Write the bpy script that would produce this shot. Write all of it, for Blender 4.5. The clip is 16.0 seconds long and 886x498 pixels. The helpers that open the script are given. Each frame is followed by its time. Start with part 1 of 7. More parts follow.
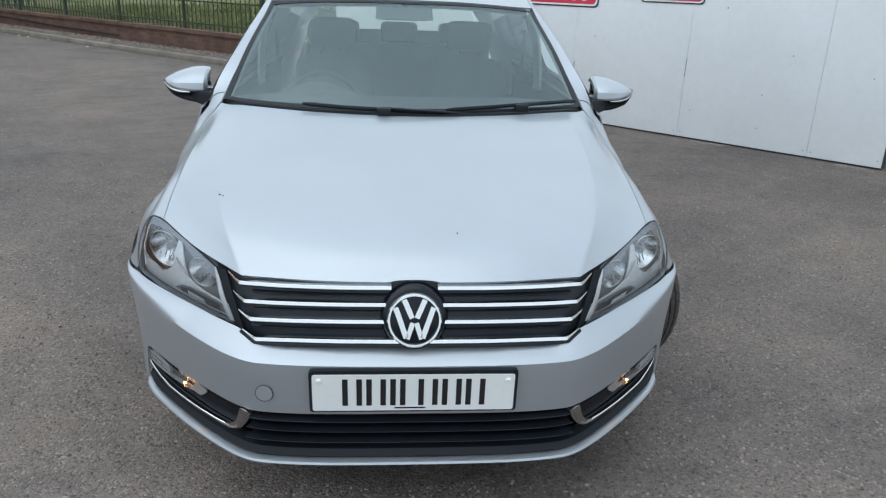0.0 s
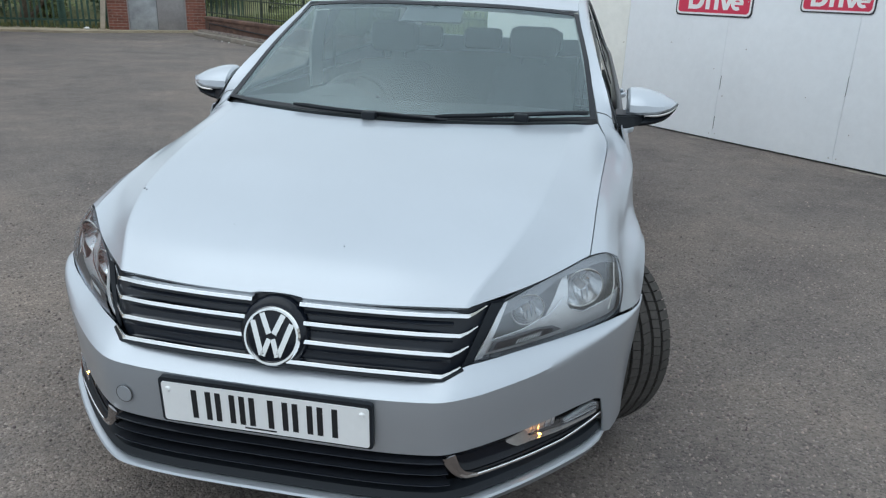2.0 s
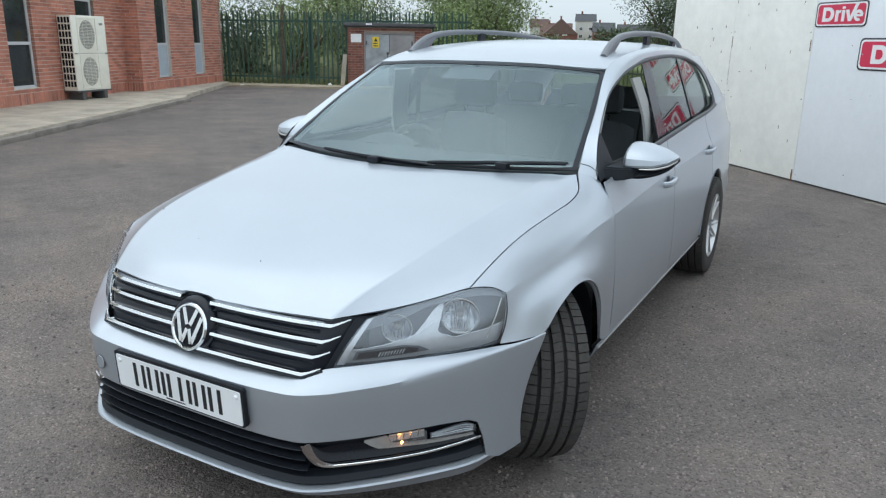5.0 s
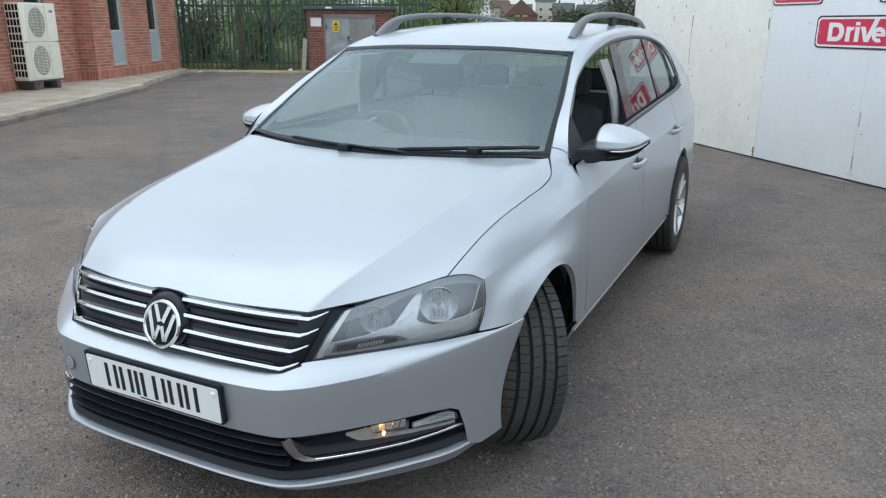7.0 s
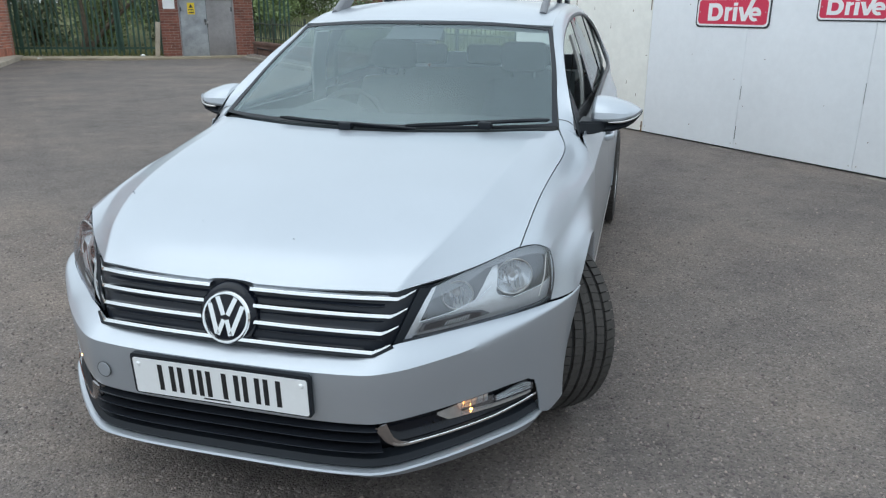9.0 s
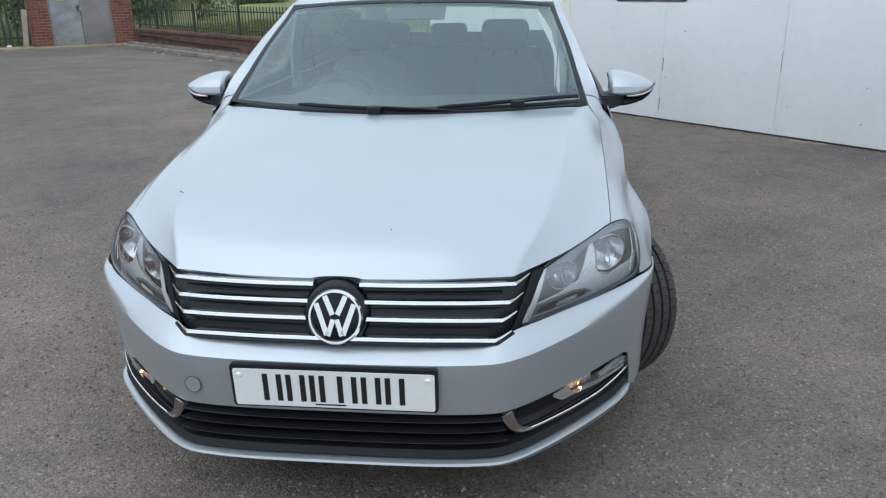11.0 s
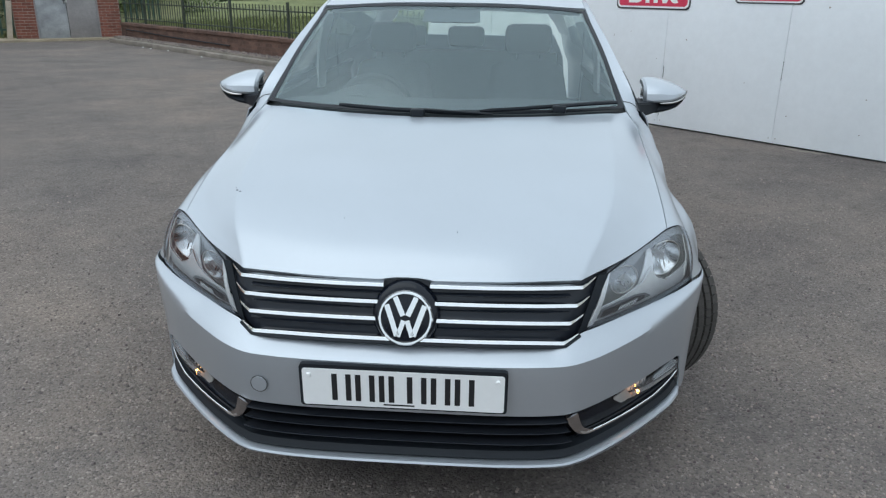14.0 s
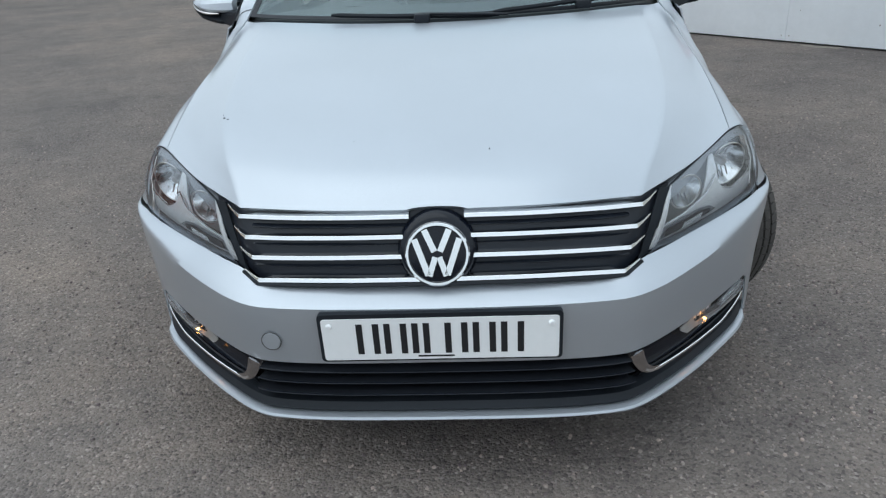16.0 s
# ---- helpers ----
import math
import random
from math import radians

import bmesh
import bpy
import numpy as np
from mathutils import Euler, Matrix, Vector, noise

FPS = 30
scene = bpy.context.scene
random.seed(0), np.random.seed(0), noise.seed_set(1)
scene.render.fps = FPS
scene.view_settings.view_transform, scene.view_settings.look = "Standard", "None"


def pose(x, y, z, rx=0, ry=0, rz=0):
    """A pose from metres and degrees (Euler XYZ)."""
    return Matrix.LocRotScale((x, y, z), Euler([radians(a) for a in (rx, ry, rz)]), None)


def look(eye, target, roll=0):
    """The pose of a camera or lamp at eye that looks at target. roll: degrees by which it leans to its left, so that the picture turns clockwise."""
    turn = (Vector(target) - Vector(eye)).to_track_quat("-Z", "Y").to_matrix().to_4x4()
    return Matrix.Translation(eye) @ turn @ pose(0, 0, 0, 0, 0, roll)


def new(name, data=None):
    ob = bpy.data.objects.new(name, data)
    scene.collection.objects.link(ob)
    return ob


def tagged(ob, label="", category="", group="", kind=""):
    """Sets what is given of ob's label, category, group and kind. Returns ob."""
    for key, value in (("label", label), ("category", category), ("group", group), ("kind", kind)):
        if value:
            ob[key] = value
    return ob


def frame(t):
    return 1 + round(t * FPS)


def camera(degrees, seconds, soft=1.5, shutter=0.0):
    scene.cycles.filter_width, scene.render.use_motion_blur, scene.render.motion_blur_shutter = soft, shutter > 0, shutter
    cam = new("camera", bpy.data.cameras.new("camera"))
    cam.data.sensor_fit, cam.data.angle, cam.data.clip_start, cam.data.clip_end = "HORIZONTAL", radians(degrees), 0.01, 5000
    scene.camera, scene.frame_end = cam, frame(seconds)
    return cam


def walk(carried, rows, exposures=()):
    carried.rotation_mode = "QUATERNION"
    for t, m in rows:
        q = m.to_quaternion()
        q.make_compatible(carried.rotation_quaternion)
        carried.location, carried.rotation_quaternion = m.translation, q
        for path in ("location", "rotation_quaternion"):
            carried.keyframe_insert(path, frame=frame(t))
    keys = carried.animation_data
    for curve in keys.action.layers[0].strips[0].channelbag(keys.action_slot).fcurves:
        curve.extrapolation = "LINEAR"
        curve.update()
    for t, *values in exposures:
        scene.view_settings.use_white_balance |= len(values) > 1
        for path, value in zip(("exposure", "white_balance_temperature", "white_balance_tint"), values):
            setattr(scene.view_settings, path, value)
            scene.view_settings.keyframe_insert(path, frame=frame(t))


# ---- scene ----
CLOUD, SUN = 1.42, 0.95
cam = camera(62.1, 16.0, soft=1.25)
PATH = [
    (0, (-0.074, -1.655, 1.427), (0.08, 0.22, 0.748), 2.0),
    (0.5, (0.099, -1.511, 1.397), (0.169, 0.368, 0.716), 1.6),
    (1, (0.256, -1.529, 1.406), (0.219, 0.355, 0.733), 1.5),
    (1.5, (0.468, -1.559, 1.427), (0.302, 0.32, 0.763), 1.7),
    (2, (0.677, -1.412, 1.397), (0.334, 0.443, 0.733), 2.0),
    (2.5, (0.883, -1.308, 1.387), (0.372, 0.507, 0.721), 1.6),
    (3, (1.107, -1.402, 1.42), (0.487, 0.39, 0.783), 1.5),
    (3.5, (1.285, -1.448, 1.47), (0.578, 0.325, 0.872), 1.6),
    (4, (1.429, -1.421, 1.472), (0.645, 0.332, 0.914), 1.8),
    (4.2, (1.512, -1.389, 1.465), (0.681, 0.35, 0.927), 1.8),
    (6.3, (1.686, -1.312, 1.423), (0.709, 0.338, 0.855), 0.4),
    (6.5, (1.683, -1.292, 1.444), (0.736, 0.373, 0.87), 0.2),
    (7, (1.608, -1.347, 1.443), (0.757, 0.366, 0.859), 0.2),
    (7.5, (1.487, -1.504, 1.433), (0.734, 0.252, 0.843), 0.5),
    (8, (1.354, -1.575, 1.406), (0.689, 0.215, 0.811), 0.6),
    (8.5, (1.169, -1.542, 1.393), (0.594, 0.275, 0.786), 0.6),
    (8.7, (1.11, -1.546, 1.4), (0.571, 0.28, 0.788), 0.5),
    (10.8, (0.513, -1.578, 1.397), (0.3, 0.296, 0.733), -0.8),
    (11, (0.446, -1.61, 1.394), (0.257, 0.266, 0.726), -0.8),
    (11.5, (0.316, -1.698, 1.398), (0.178, 0.176, 0.715), -0.7),
    (12, (0.288, -1.719, 1.409), (0.19, 0.155, 0.716), -0.2),
    (12.5, (0.263, -1.713, 1.406), (0.187, 0.159, 0.705), 0.4),
    (13, (0.244, -1.711, 1.4), (0.163, 0.161, 0.7), 0.6),
    (13.5, (0.232, -1.712, 1.396), (0.129, 0.164, 0.708), 0.6),
    (14, (0.212, -1.646, 1.403), (0.082, 0.236, 0.739), 0.7),
    (14.5, (0.218, -1.491, 1.365), (0.048, 0.397, 0.726), 0.6),
    (15, (0.25, -1.393, 1.286), (0.059, 0.491, 0.643), 1.9),
    (15.5, (0.18, -1.38, 1.28), (0.013, 0.471, 0.54), -1.3),
    (16, (0.105, -1.379, 1.289), (-0.011, 0.433, 0.449), -3.1),
]
EXPOSURES = [(0.0, 0.02, 6000, 3.0), (1.5, 0.00, 6000, 3.0), (2.5, 0.01, 6000, 3.0), (4.0, 0.10, 6000, 3.0), (6.5, 0.18, 6000, 3.0), (7.5, 0.15, 6000, 3.0), (8.5, 0.14, 6000, 3.0), (11.0, 0.07, 6000, 3.0), (12.5, 0.07, 6000, 3.0), (14.5, 0.00, 6000, 3.0), (16.0, 0.02, 6000, 3.0)]
walk(cam, [(t, look(eye, target, roll)) for t, eye, target, roll in PATH], EXPOSURES)

# ---- light: bright overcast afternoon ----
world = bpy.data.worlds.new("overcast_sky")
scene.world = world
world.use_nodes = True
wt = world.node_tree
wt.nodes.clear()
sky = wt.nodes.new("ShaderNodeTexSky")
sky.sky_type, sky.sun_disc = "NISHITA", False
sky.sun_elevation, sky.sun_rotation = radians(60), radians(234)
clear = wt.nodes.new("ShaderNodeBackground")
clear.inputs["Strength"].default_value = 0.10
cloud = wt.nodes.new("ShaderNodeBackground")
cloud.inputs["Strength"].default_value = CLOUD
# an overcast sky is three times as bright overhead as at the horizon
wdir = wt.nodes.new("ShaderNodeTexCoord")
wsep = wt.nodes.new("ShaderNodeSeparateXYZ")
wramp = wt.nodes.new("ShaderNodeValToRGB")
wramp.color_ramp.elements[0].position, wramp.color_ramp.elements[0].color = 0.0, (0.47, 0.49, 0.52, 1)
wramp.color_ramp.elements[1].position, wramp.color_ramp.elements[1].color = 1.0, (0.885, 0.93, 0.985, 1)
low_sky = wramp.color_ramp.elements.new(0.20)
low_sky.color = (0.70, 0.725, 0.76, 1)
wt.links.new(wdir.outputs["Generated"], wsep.inputs[0])
wt.links.new(wsep.outputs["Z"], wramp.inputs[0])
wt.links.new(wramp.outputs[0], cloud.inputs["Color"])
cover = wt.nodes.new("ShaderNodeMixShader")
cover.inputs[0].default_value = 0.88
wout = wt.nodes.new("ShaderNodeOutputWorld")
wt.links.new(sky.outputs[0], clear.inputs["Color"])
wt.links.new(clear.outputs[0], cover.inputs[1])
wt.links.new(cloud.outputs[0], cover.inputs[2])
wt.links.new(cover.outputs[0], wout.inputs["Surface"])

sun = new("sun", bpy.data.lights.new("sun", "SUN"))
sun.data.energy, sun.data.angle, sun.data.color = SUN, radians(75), (1.0, 0.97, 0.93)
sun.matrix_world = look((0, 0, 30), (14, 10, 0))


# ---- materials ----
def nodes_of(name):
    m = bpy.data.materials.new(name)
    m.use_nodes = True
    t = m.node_tree
    return m, t, t.nodes["Principled BSDF"]


def rgb(c):
    return (*c, 1.0)


def noise_node(t, scale, detail=4.0, rough=0.6, source=None):
    n = t.nodes.new("ShaderNodeTexNoise")
    n.inputs["Scale"].default_value, n.inputs["Detail"].default_value, n.inputs["Roughness"].default_value = scale, detail, rough
    if source:
        t.links.new(source, n.inputs["Vector"])
    return n


def ramp_node(t, fac, stops):
    r = t.nodes.new("ShaderNodeValToRGB")
    while len(r.color_ramp.elements) < len(stops):
        r.color_ramp.elements.new(0.5)
    for e, (p, c) in zip(r.color_ramp.elements, stops):
        e.position, e.color = p, rgb(c)
    t.links.new(fac, r.inputs[0])
    return r


def mix_node(t, kind, fac, a, b):
    m = t.nodes.new("ShaderNodeMixRGB")
    m.blend_type = kind
    for k, v in ((0, fac), (1, a), (2, b)):
        if isinstance(v, bpy.types.NodeSocket):
            t.links.new(v, m.inputs[k])
        else:
            m.inputs[k].default_value = v if k == 0 else rgb(v)
    return m.outputs[0]


def coords(t):
    return t.nodes.new("ShaderNodeTexCoord").outputs["Object"]


def surf(name, col, rough=0.5, metal=0.0, vary=0.15, scale=3.0, fine=60.0, grain=0.08, bump=0.1, coat=0.0, spec=0.5, pieces=0.0):
    """A plain surface with broad stains, fine grain and fine relief. pieces: how much the tone changes from piece to piece."""
    m, t, p = nodes_of(name)
    at = coords(t)
    big, small = noise_node(t, scale, 5, 0.6, at), noise_node(t, fine, 3, 0.7, at)
    lo, hi = 1 - vary, 1 + vary
    tone = ramp_node(t, big.outputs[0], [(0.3, (lo,) * 3), (0.7, (hi,) * 3)]).outputs[0]
    spots = ramp_node(t, small.outputs[0], [(0.3, (1 - grain,) * 3), (0.7, (1 + grain,) * 3)]).outputs[0]
    c = mix_node(t, "MULTIPLY", 1, mix_node(t, "MULTIPLY", 1, col, tone), spots)
    if pieces:
        info, geo = t.nodes.new("ShaderNodeObjectInfo"), t.nodes.new("ShaderNodeNewGeometry")
        add = t.nodes.new("ShaderNodeMath")
        add.operation = "ADD"
        t.links.new(info.outputs["Random"], add.inputs[0])
        t.links.new(geo.outputs["Random Per Island"], add.inputs[1])
        frac = t.nodes.new("ShaderNodeMath")
        frac.operation = "FRACT"
        t.links.new(add.outputs[0], frac.inputs[0])
        one = ramp_node(t, frac.outputs[0], [(0.0, (1 - pieces, 1 - pieces * 1.1, 1 - pieces)), (0.5, (1, 1, 1)), (1.0, (1 + pieces, 1 + pieces * 0.8, 1 + pieces * 0.7))]).outputs[0]
        c = mix_node(t, "MULTIPLY", 1, c, one)
    t.links.new(c, p.inputs["Base Color"])
    r = t.nodes.new("ShaderNodeMapRange")
    r.inputs["To Min"].default_value, r.inputs["To Max"].default_value = max(0.02, rough - 0.08 * rough), min(1, rough + 0.15 * rough)
    t.links.new(big.outputs[0], r.inputs["Value"])
    t.links.new(r.outputs[0], p.inputs["Roughness"])
    p.inputs["Metallic"].default_value = metal
    p.inputs["Specular IOR Level"].default_value = spec
    p.inputs["Coat Weight"].default_value, p.inputs["Coat Roughness"].default_value = coat, 0.03
    if bump:
        b = t.nodes.new("ShaderNodeBump")
        b.inputs["Strength"].default_value, b.inputs["Distance"].default_value = bump, 0.004
        t.links.new(small.outputs[0], b.inputs["Height"])
        t.links.new(b.outputs[0], p.inputs["Normal"])
    return m


def paint(name, col, rough, metal):
    """Metallic car paint: fine flake under a clear coat, with faint road film."""
    m, t, p = nodes_of(name)
    at = coords(t)
    film, flake = noise_node(t, 2.2, 4, 0.55, at), noise_node(t, 900, 2, 0.7, at)
    tone = ramp_node(t, film.outputs[0], [(0.3, (0.955,) * 3), (0.7, (1.02,) * 3)]).outputs[0]
    sparkle = ramp_node(t, flake.outputs[0], [(0.35, (0.94,) * 3), (0.65, (1.05,) * 3)]).outputs[0]
    t.links.new(mix_node(t, "MULTIPLY", 1, mix_node(t, "MULTIPLY", 1, col, tone), sparkle), p.inputs["Base Color"])
    r = t.nodes.new("ShaderNodeMapRange")
    r.inputs["To Min"].default_value, r.inputs["To Max"].default_value = rough - 0.03, rough + 0.05
    t.links.new(film.outputs[0], r.inputs["Value"])
    t.links.new(r.outputs[0], p.inputs["Roughness"])
    p.inputs["Metallic"].default_value = metal
    p.inputs["Coat Weight"].default_value, p.inputs["Coat Roughness"].default_value = 0.85, 0.13
    return m


def pane(name, tint, ior=1.5, haze=0.0, film=(0.8, 0.8, 0.8)):
    """Thin glass: clear through, with a mirror film by Fresnel that haze dulls and film tints."""
    m = bpy.data.materials.new(name)
    m.use_nodes = True
    t = m.node_tree
    t.nodes.clear()
    see, gloss, edge = t.nodes.new("ShaderNodeBsdfTransparent"), t.nodes.new("ShaderNodeBsdfGlossy"), t.nodes.new("ShaderNodeLayerWeight")
    see.inputs[0].default_value = rgb(tint)
    gloss.inputs["Color"].default_value = rgb(film)
    gloss.inputs["Roughness"].default_value = 0.02 + haze
    edge.inputs["Blend"].default_value = 0.5
    r0 = ((ior - 1) / (ior + 1)) ** 2
    power, scaled = t.nodes.new("ShaderNodeMath"), t.nodes.new("ShaderNodeMath")
    power.operation, scaled.operation = "POWER", "MULTIPLY_ADD"
    power.inputs[1].default_value = 5.0
    scaled.inputs[1].default_value, scaled.inputs[2].default_value = 1 - r0, r0
    t.links.new(edge.outputs["Facing"], power.inputs[0])
    t.links.new(power.outputs[0], scaled.inputs[0])
    mix, out = t.nodes.new("ShaderNodeMixShader"), t.nodes.new("ShaderNodeOutputMaterial")
    t.links.new(scaled.outputs[0], mix.inputs[0])
    t.links.new(see.outputs[0], mix.inputs[1])
    t.links.new(gloss.outputs[0], mix.inputs[2])
    t.links.new(mix.outputs[0], out.inputs["Surface"])
    return m


def asphalt(name):
    """Worn brown-grey asphalt: rolled stone chips in dark binder, dusty patches."""
    m, t, p = nodes_of(name)
    at = coords(t)
    cells = t.nodes.new("ShaderNodeTexVoronoi")
    cells.inputs["Scale"].default_value = 125
    t.links.new(at, cells.inputs["Vector"])
    bits = t.nodes.new("ShaderNodeTexVoronoi")
    bits.inputs["Scale"].default_value = 260
    t.links.new(at, bits.inputs["Vector"])
    chip = t.nodes.new("ShaderNodeSeparateColor")
    t.links.new(cells.outputs["Color"], chip.inputs[0])
    chip2 = t.nodes.new("ShaderNodeSeparateColor")
    t.links.new(bits.outputs["Color"], chip2.inputs[0])
    big, mid = noise_node(t, 0.35, 6, 0.6, at), noise_node(t, 5.0, 5, 0.65, at)
    stone = ramp_node(t, chip.outputs[0], [(0.0, (0.105, 0.090, 0.083)), (0.22, (0.172, 0.148, 0.134)), (0.6, (0.199, 0.171, 0.153)), (0.92, (0.226, 0.194, 0.175)), (1.0, (0.32, 0.28, 0.255))]).outputs[0]
    grit = ramp_node(t, chip2.outputs[0], [(0.0, (0.88,) * 3), (0.85, (1.03,) * 3), (1.0, (1.14,) * 3)]).outputs[0]
    c = mix_node(t, "MULTIPLY", 1, stone, grit)
    c = mix_node(t, "MULTIPLY", 1, c, ramp_node(t, big.outputs[0], [(0.32, (0.80, 0.815, 0.84)), (0.5, (1, 1, 1)), (0.68, (1.21, 1.16, 1.10))]).outputs[0])
    c = mix_node(t, "MULTIPLY", 1, c, ramp_node(t, mid.outputs[0], [(0.32, (0.88, 0.88, 0.885)), (0.66, (1.09, 1.085, 1.075))]).outputs[0])
    patch, clump = noise_node(t, 1.3, 4, 0.6, at), noise_node(t, 4.5, 3, 0.6, at)
    c = mix_node(t, "MULTIPLY", 1, c, ramp_node(t, patch.outputs[0], [(0.30, (0.80, 0.80, 0.825)), (0.5, (1, 1, 1)), (0.70, (1.15, 1.13, 1.10))]).outputs[0])
    grime = ramp_node(t, clump.outputs[0], [(0.30, (0.62,) * 3), (0.43, (1, 1, 1))]).outputs[0]
    c = mix_node(t, "MULTIPLY", mix_node(t, "MULTIPLY", 1, chip2.outputs[2], (0.9, 0.9, 0.9)), c, grime)
    # random dark spots: shade of pits and chips put into the colour
    pit_shade = noise_node(t, 62, 3, 0.6, at)
    c = mix_node(t, "MULTIPLY", 1, c, ramp_node(t, pit_shade.outputs[0], [(0.28, (0.30,) * 3), (0.37, (1, 1, 1))]).outputs[0])
    t.links.new(c, p.inputs["Base Color"])
    p.inputs["Roughness"].default_value = 0.82
    p.inputs["Specular IOR Level"].default_value = 0.35
    inv = t.nodes.new("ShaderNodeMath")
    inv.operation = "MULTIPLY_ADD"
    t.links.new(cells.outputs["Distance"], inv.inputs[0])
    inv.inputs[1].default_value = -1.0
    t.links.new(chip2.outputs[1], inv.inputs[2])
    b = t.nodes.new("ShaderNodeBump")
    b.inputs["Strength"].default_value, b.inputs["Distance"].default_value = 0.9, 0.005
    t.links.new(inv.outputs[0], b.inputs["Height"])
    t.links.new(b.outputs[0], p.inputs["Normal"])
    return m


def glow(name, col, power):
    m, t, p = nodes_of(name)
    p.inputs["Base Color"].default_value = rgb(col)
    p.inputs["Emission Color"].default_value = rgb(col)
    p.inputs["Emission Strength"].default_value = power
    return m


ASPHALT = asphalt("worn_asphalt")
GRASS = surf("rough_grass", (0.15, 0.165, 0.07), 0.9, vary=0.45, scale=0.8, fine=25, grain=0.4, bump=0.3, spec=0.2)
DRYGRASS = surf("dry_field", (0.16, 0.165, 0.085), 0.9, vary=0.3, scale=0.3, fine=8, grain=0.25, spec=0.2)
CONCRETE = surf("weathered_concrete", (0.43, 0.375, 0.30), 0.85, vary=0.28, scale=2.0, fine=45, grain=0.18, bump=0.25)
KERB = surf("kerb_concrete", (0.225, 0.200, 0.172), 0.88, vary=0.25, scale=3.0, fine=50, grain=0.2, bump=0.3)
MORTARGREY = surf("grey_mortar", (0.33, 0.27, 0.23), 0.9, vary=0.2, fine=70, grain=0.2)
MORTAR = surf("lime_mortar", (0.56, 0.50, 0.44), 0.9, vary=0.15, fine=70, grain=0.2)
BRICK = surf("red_brick", (0.43, 0.182, 0.126), 0.85, vary=0.14, scale=4, fine=80, grain=0.16, bump=0.3, pieces=0.26)
MORTARDARK = surf("sooty_mortar", (0.135, 0.088, 0.070), 0.9, vary=0.2, fine=70, grain=0.2)
BRICKBROWN = surf("weathered_brown_brick", (0.125, 0.074, 0.056), 0.9, vary=0.3, scale=3, fine=60, grain=0.25, bump=0.3, pieces=0.2)
SEALGREY = surf("window_seal_grey", (0.055, 0.057, 0.062), 0.45, vary=0.1, fine=120)
BRICKDARK = surf("dark_red_brick", (0.20, 0.082, 0.06), 0.88, vary=0.2, scale=4, fine=80, grain=0.18, bump=0.3, pieces=0.25)
WALLWHITE = surf("white_painted_sheet", (0.83, 0.855, 0.89), 0.42, vary=0.035, scale=1.3, fine=14, grain=0.02, bump=0.03)
WALLCREAM = surf("old_cream_sheet", (0.85, 0.845, 0.80), 0.5, vary=0.06, scale=1.6, fine=9, grain=0.04, bump=0.05)
RUST = surf("rust_mark", (0.16, 0.10, 0.06), 0.9, vary=0.3)
SEAM = surf("dark_joint", (0.10, 0.10, 0.10), 0.9)
SIGNRED = surf("sign_red", (0.62, 0.045, 0.10), 0.35, vary=0.04, grain=0.02, bump=0.0)
SIGNWHITE = surf("sign_white", (0.85, 0.85, 0.86), 0.35, vary=0.03, grain=0.02, bump=0.0)
SIGNBLACK = surf("sign_black", (0.03, 0.03, 0.035), 0.4, vary=0.05)
SAND = surf("sandy_dust", (0.36, 0.305, 0.22), 0.95, vary=0.3, scale=1.5, fine=30, grain=0.2, bump=0.3)
GREENPAINT = surf("fence_green", (0.038, 0.082, 0.060), 0.55, vary=0.25, scale=5, fine=40, grain=0.15)
DARKRAIL = surf("railing_paint", (0.035, 0.045, 0.03), 0.6, vary=0.25, scale=5, fine=40, grain=0.2)
STEELDOOR = surf("faded_grey_steel", (0.29, 0.275, 0.275), 0.6, vary=0.22, scale=2.2, fine=30, grain=0.08)
STEELBLUE = surf("faded_blue_grey_steel", (0.32, 0.335, 0.35), 0.6, vary=0.34, scale=2.6, fine=30, grain=0.08)
ROOFFELT = surf("grey_roof_felt", (0.10, 0.10, 0.105), 0.85, vary=0.2)
CREAMMETAL = surf("cream_unit_paint", (0.82, 0.79, 0.69), 0.45, vary=0.06, fine=20, grain=0.03, bump=0.02)
GRILLEGREY = surf("unit_grille", (0.27, 0.26, 0.235), 0.5)
DARKHOLE = surf("dark_inside", (0.010, 0.012, 0.017), 0.7, spec=0.2)
FRAMEGREY = surf("window_frame_grey", (0.55, 0.55, 0.56), 0.5, vary=0.06)
PANELGREY = surf("spandrel_blue_grey", (0.40, 0.45, 0.50), 0.45, vary=0.07)
WINGLASS = surf("building_glass", (0.025, 0.03, 0.032), 0.06, vary=0.2, bump=0.0)
YELLOW = surf("warning_yellow", (0.80, 0.58, 0.03), 0.5, vary=0.06)
BARK = surf("bark", (0.11, 0.085, 0.06), 0.9, vary=0.3, scale=9, fine=60, grain=0.25, bump=0.4)
LEAF = surf("hedge_leaf", (0.19, 0.25, 0.095), 0.6, vary=0.3, scale=1.2, fine=6, grain=0.2, bump=0, pieces=0.45)
LEAFDARK = surf("dark_leaf", (0.085, 0.120, 0.060), 0.6, vary=0.35, scale=1.2, fine=6, grain=0.2, bump=0, pieces=0.45)
BLOSSOM = surf("white_blossom", (0.62, 0.62, 0.55), 0.7, vary=0.1, pieces=0.15)
STONE = surf("loose_stone", (0.235, 0.206, 0.187), 0.85, vary=0.2, pieces=0.55)
ROOFTILE = surf("roof_tile", (0.13, 0.082, 0.07), 0.85, vary=0.2, pieces=0.2)
RENDERWALL = surf("pale_render", (0.62, 0.60, 0.55), 0.85, vary=0.08)
LITTER = surf("pale_litter", (0.7, 0.7, 0.68), 0.7)

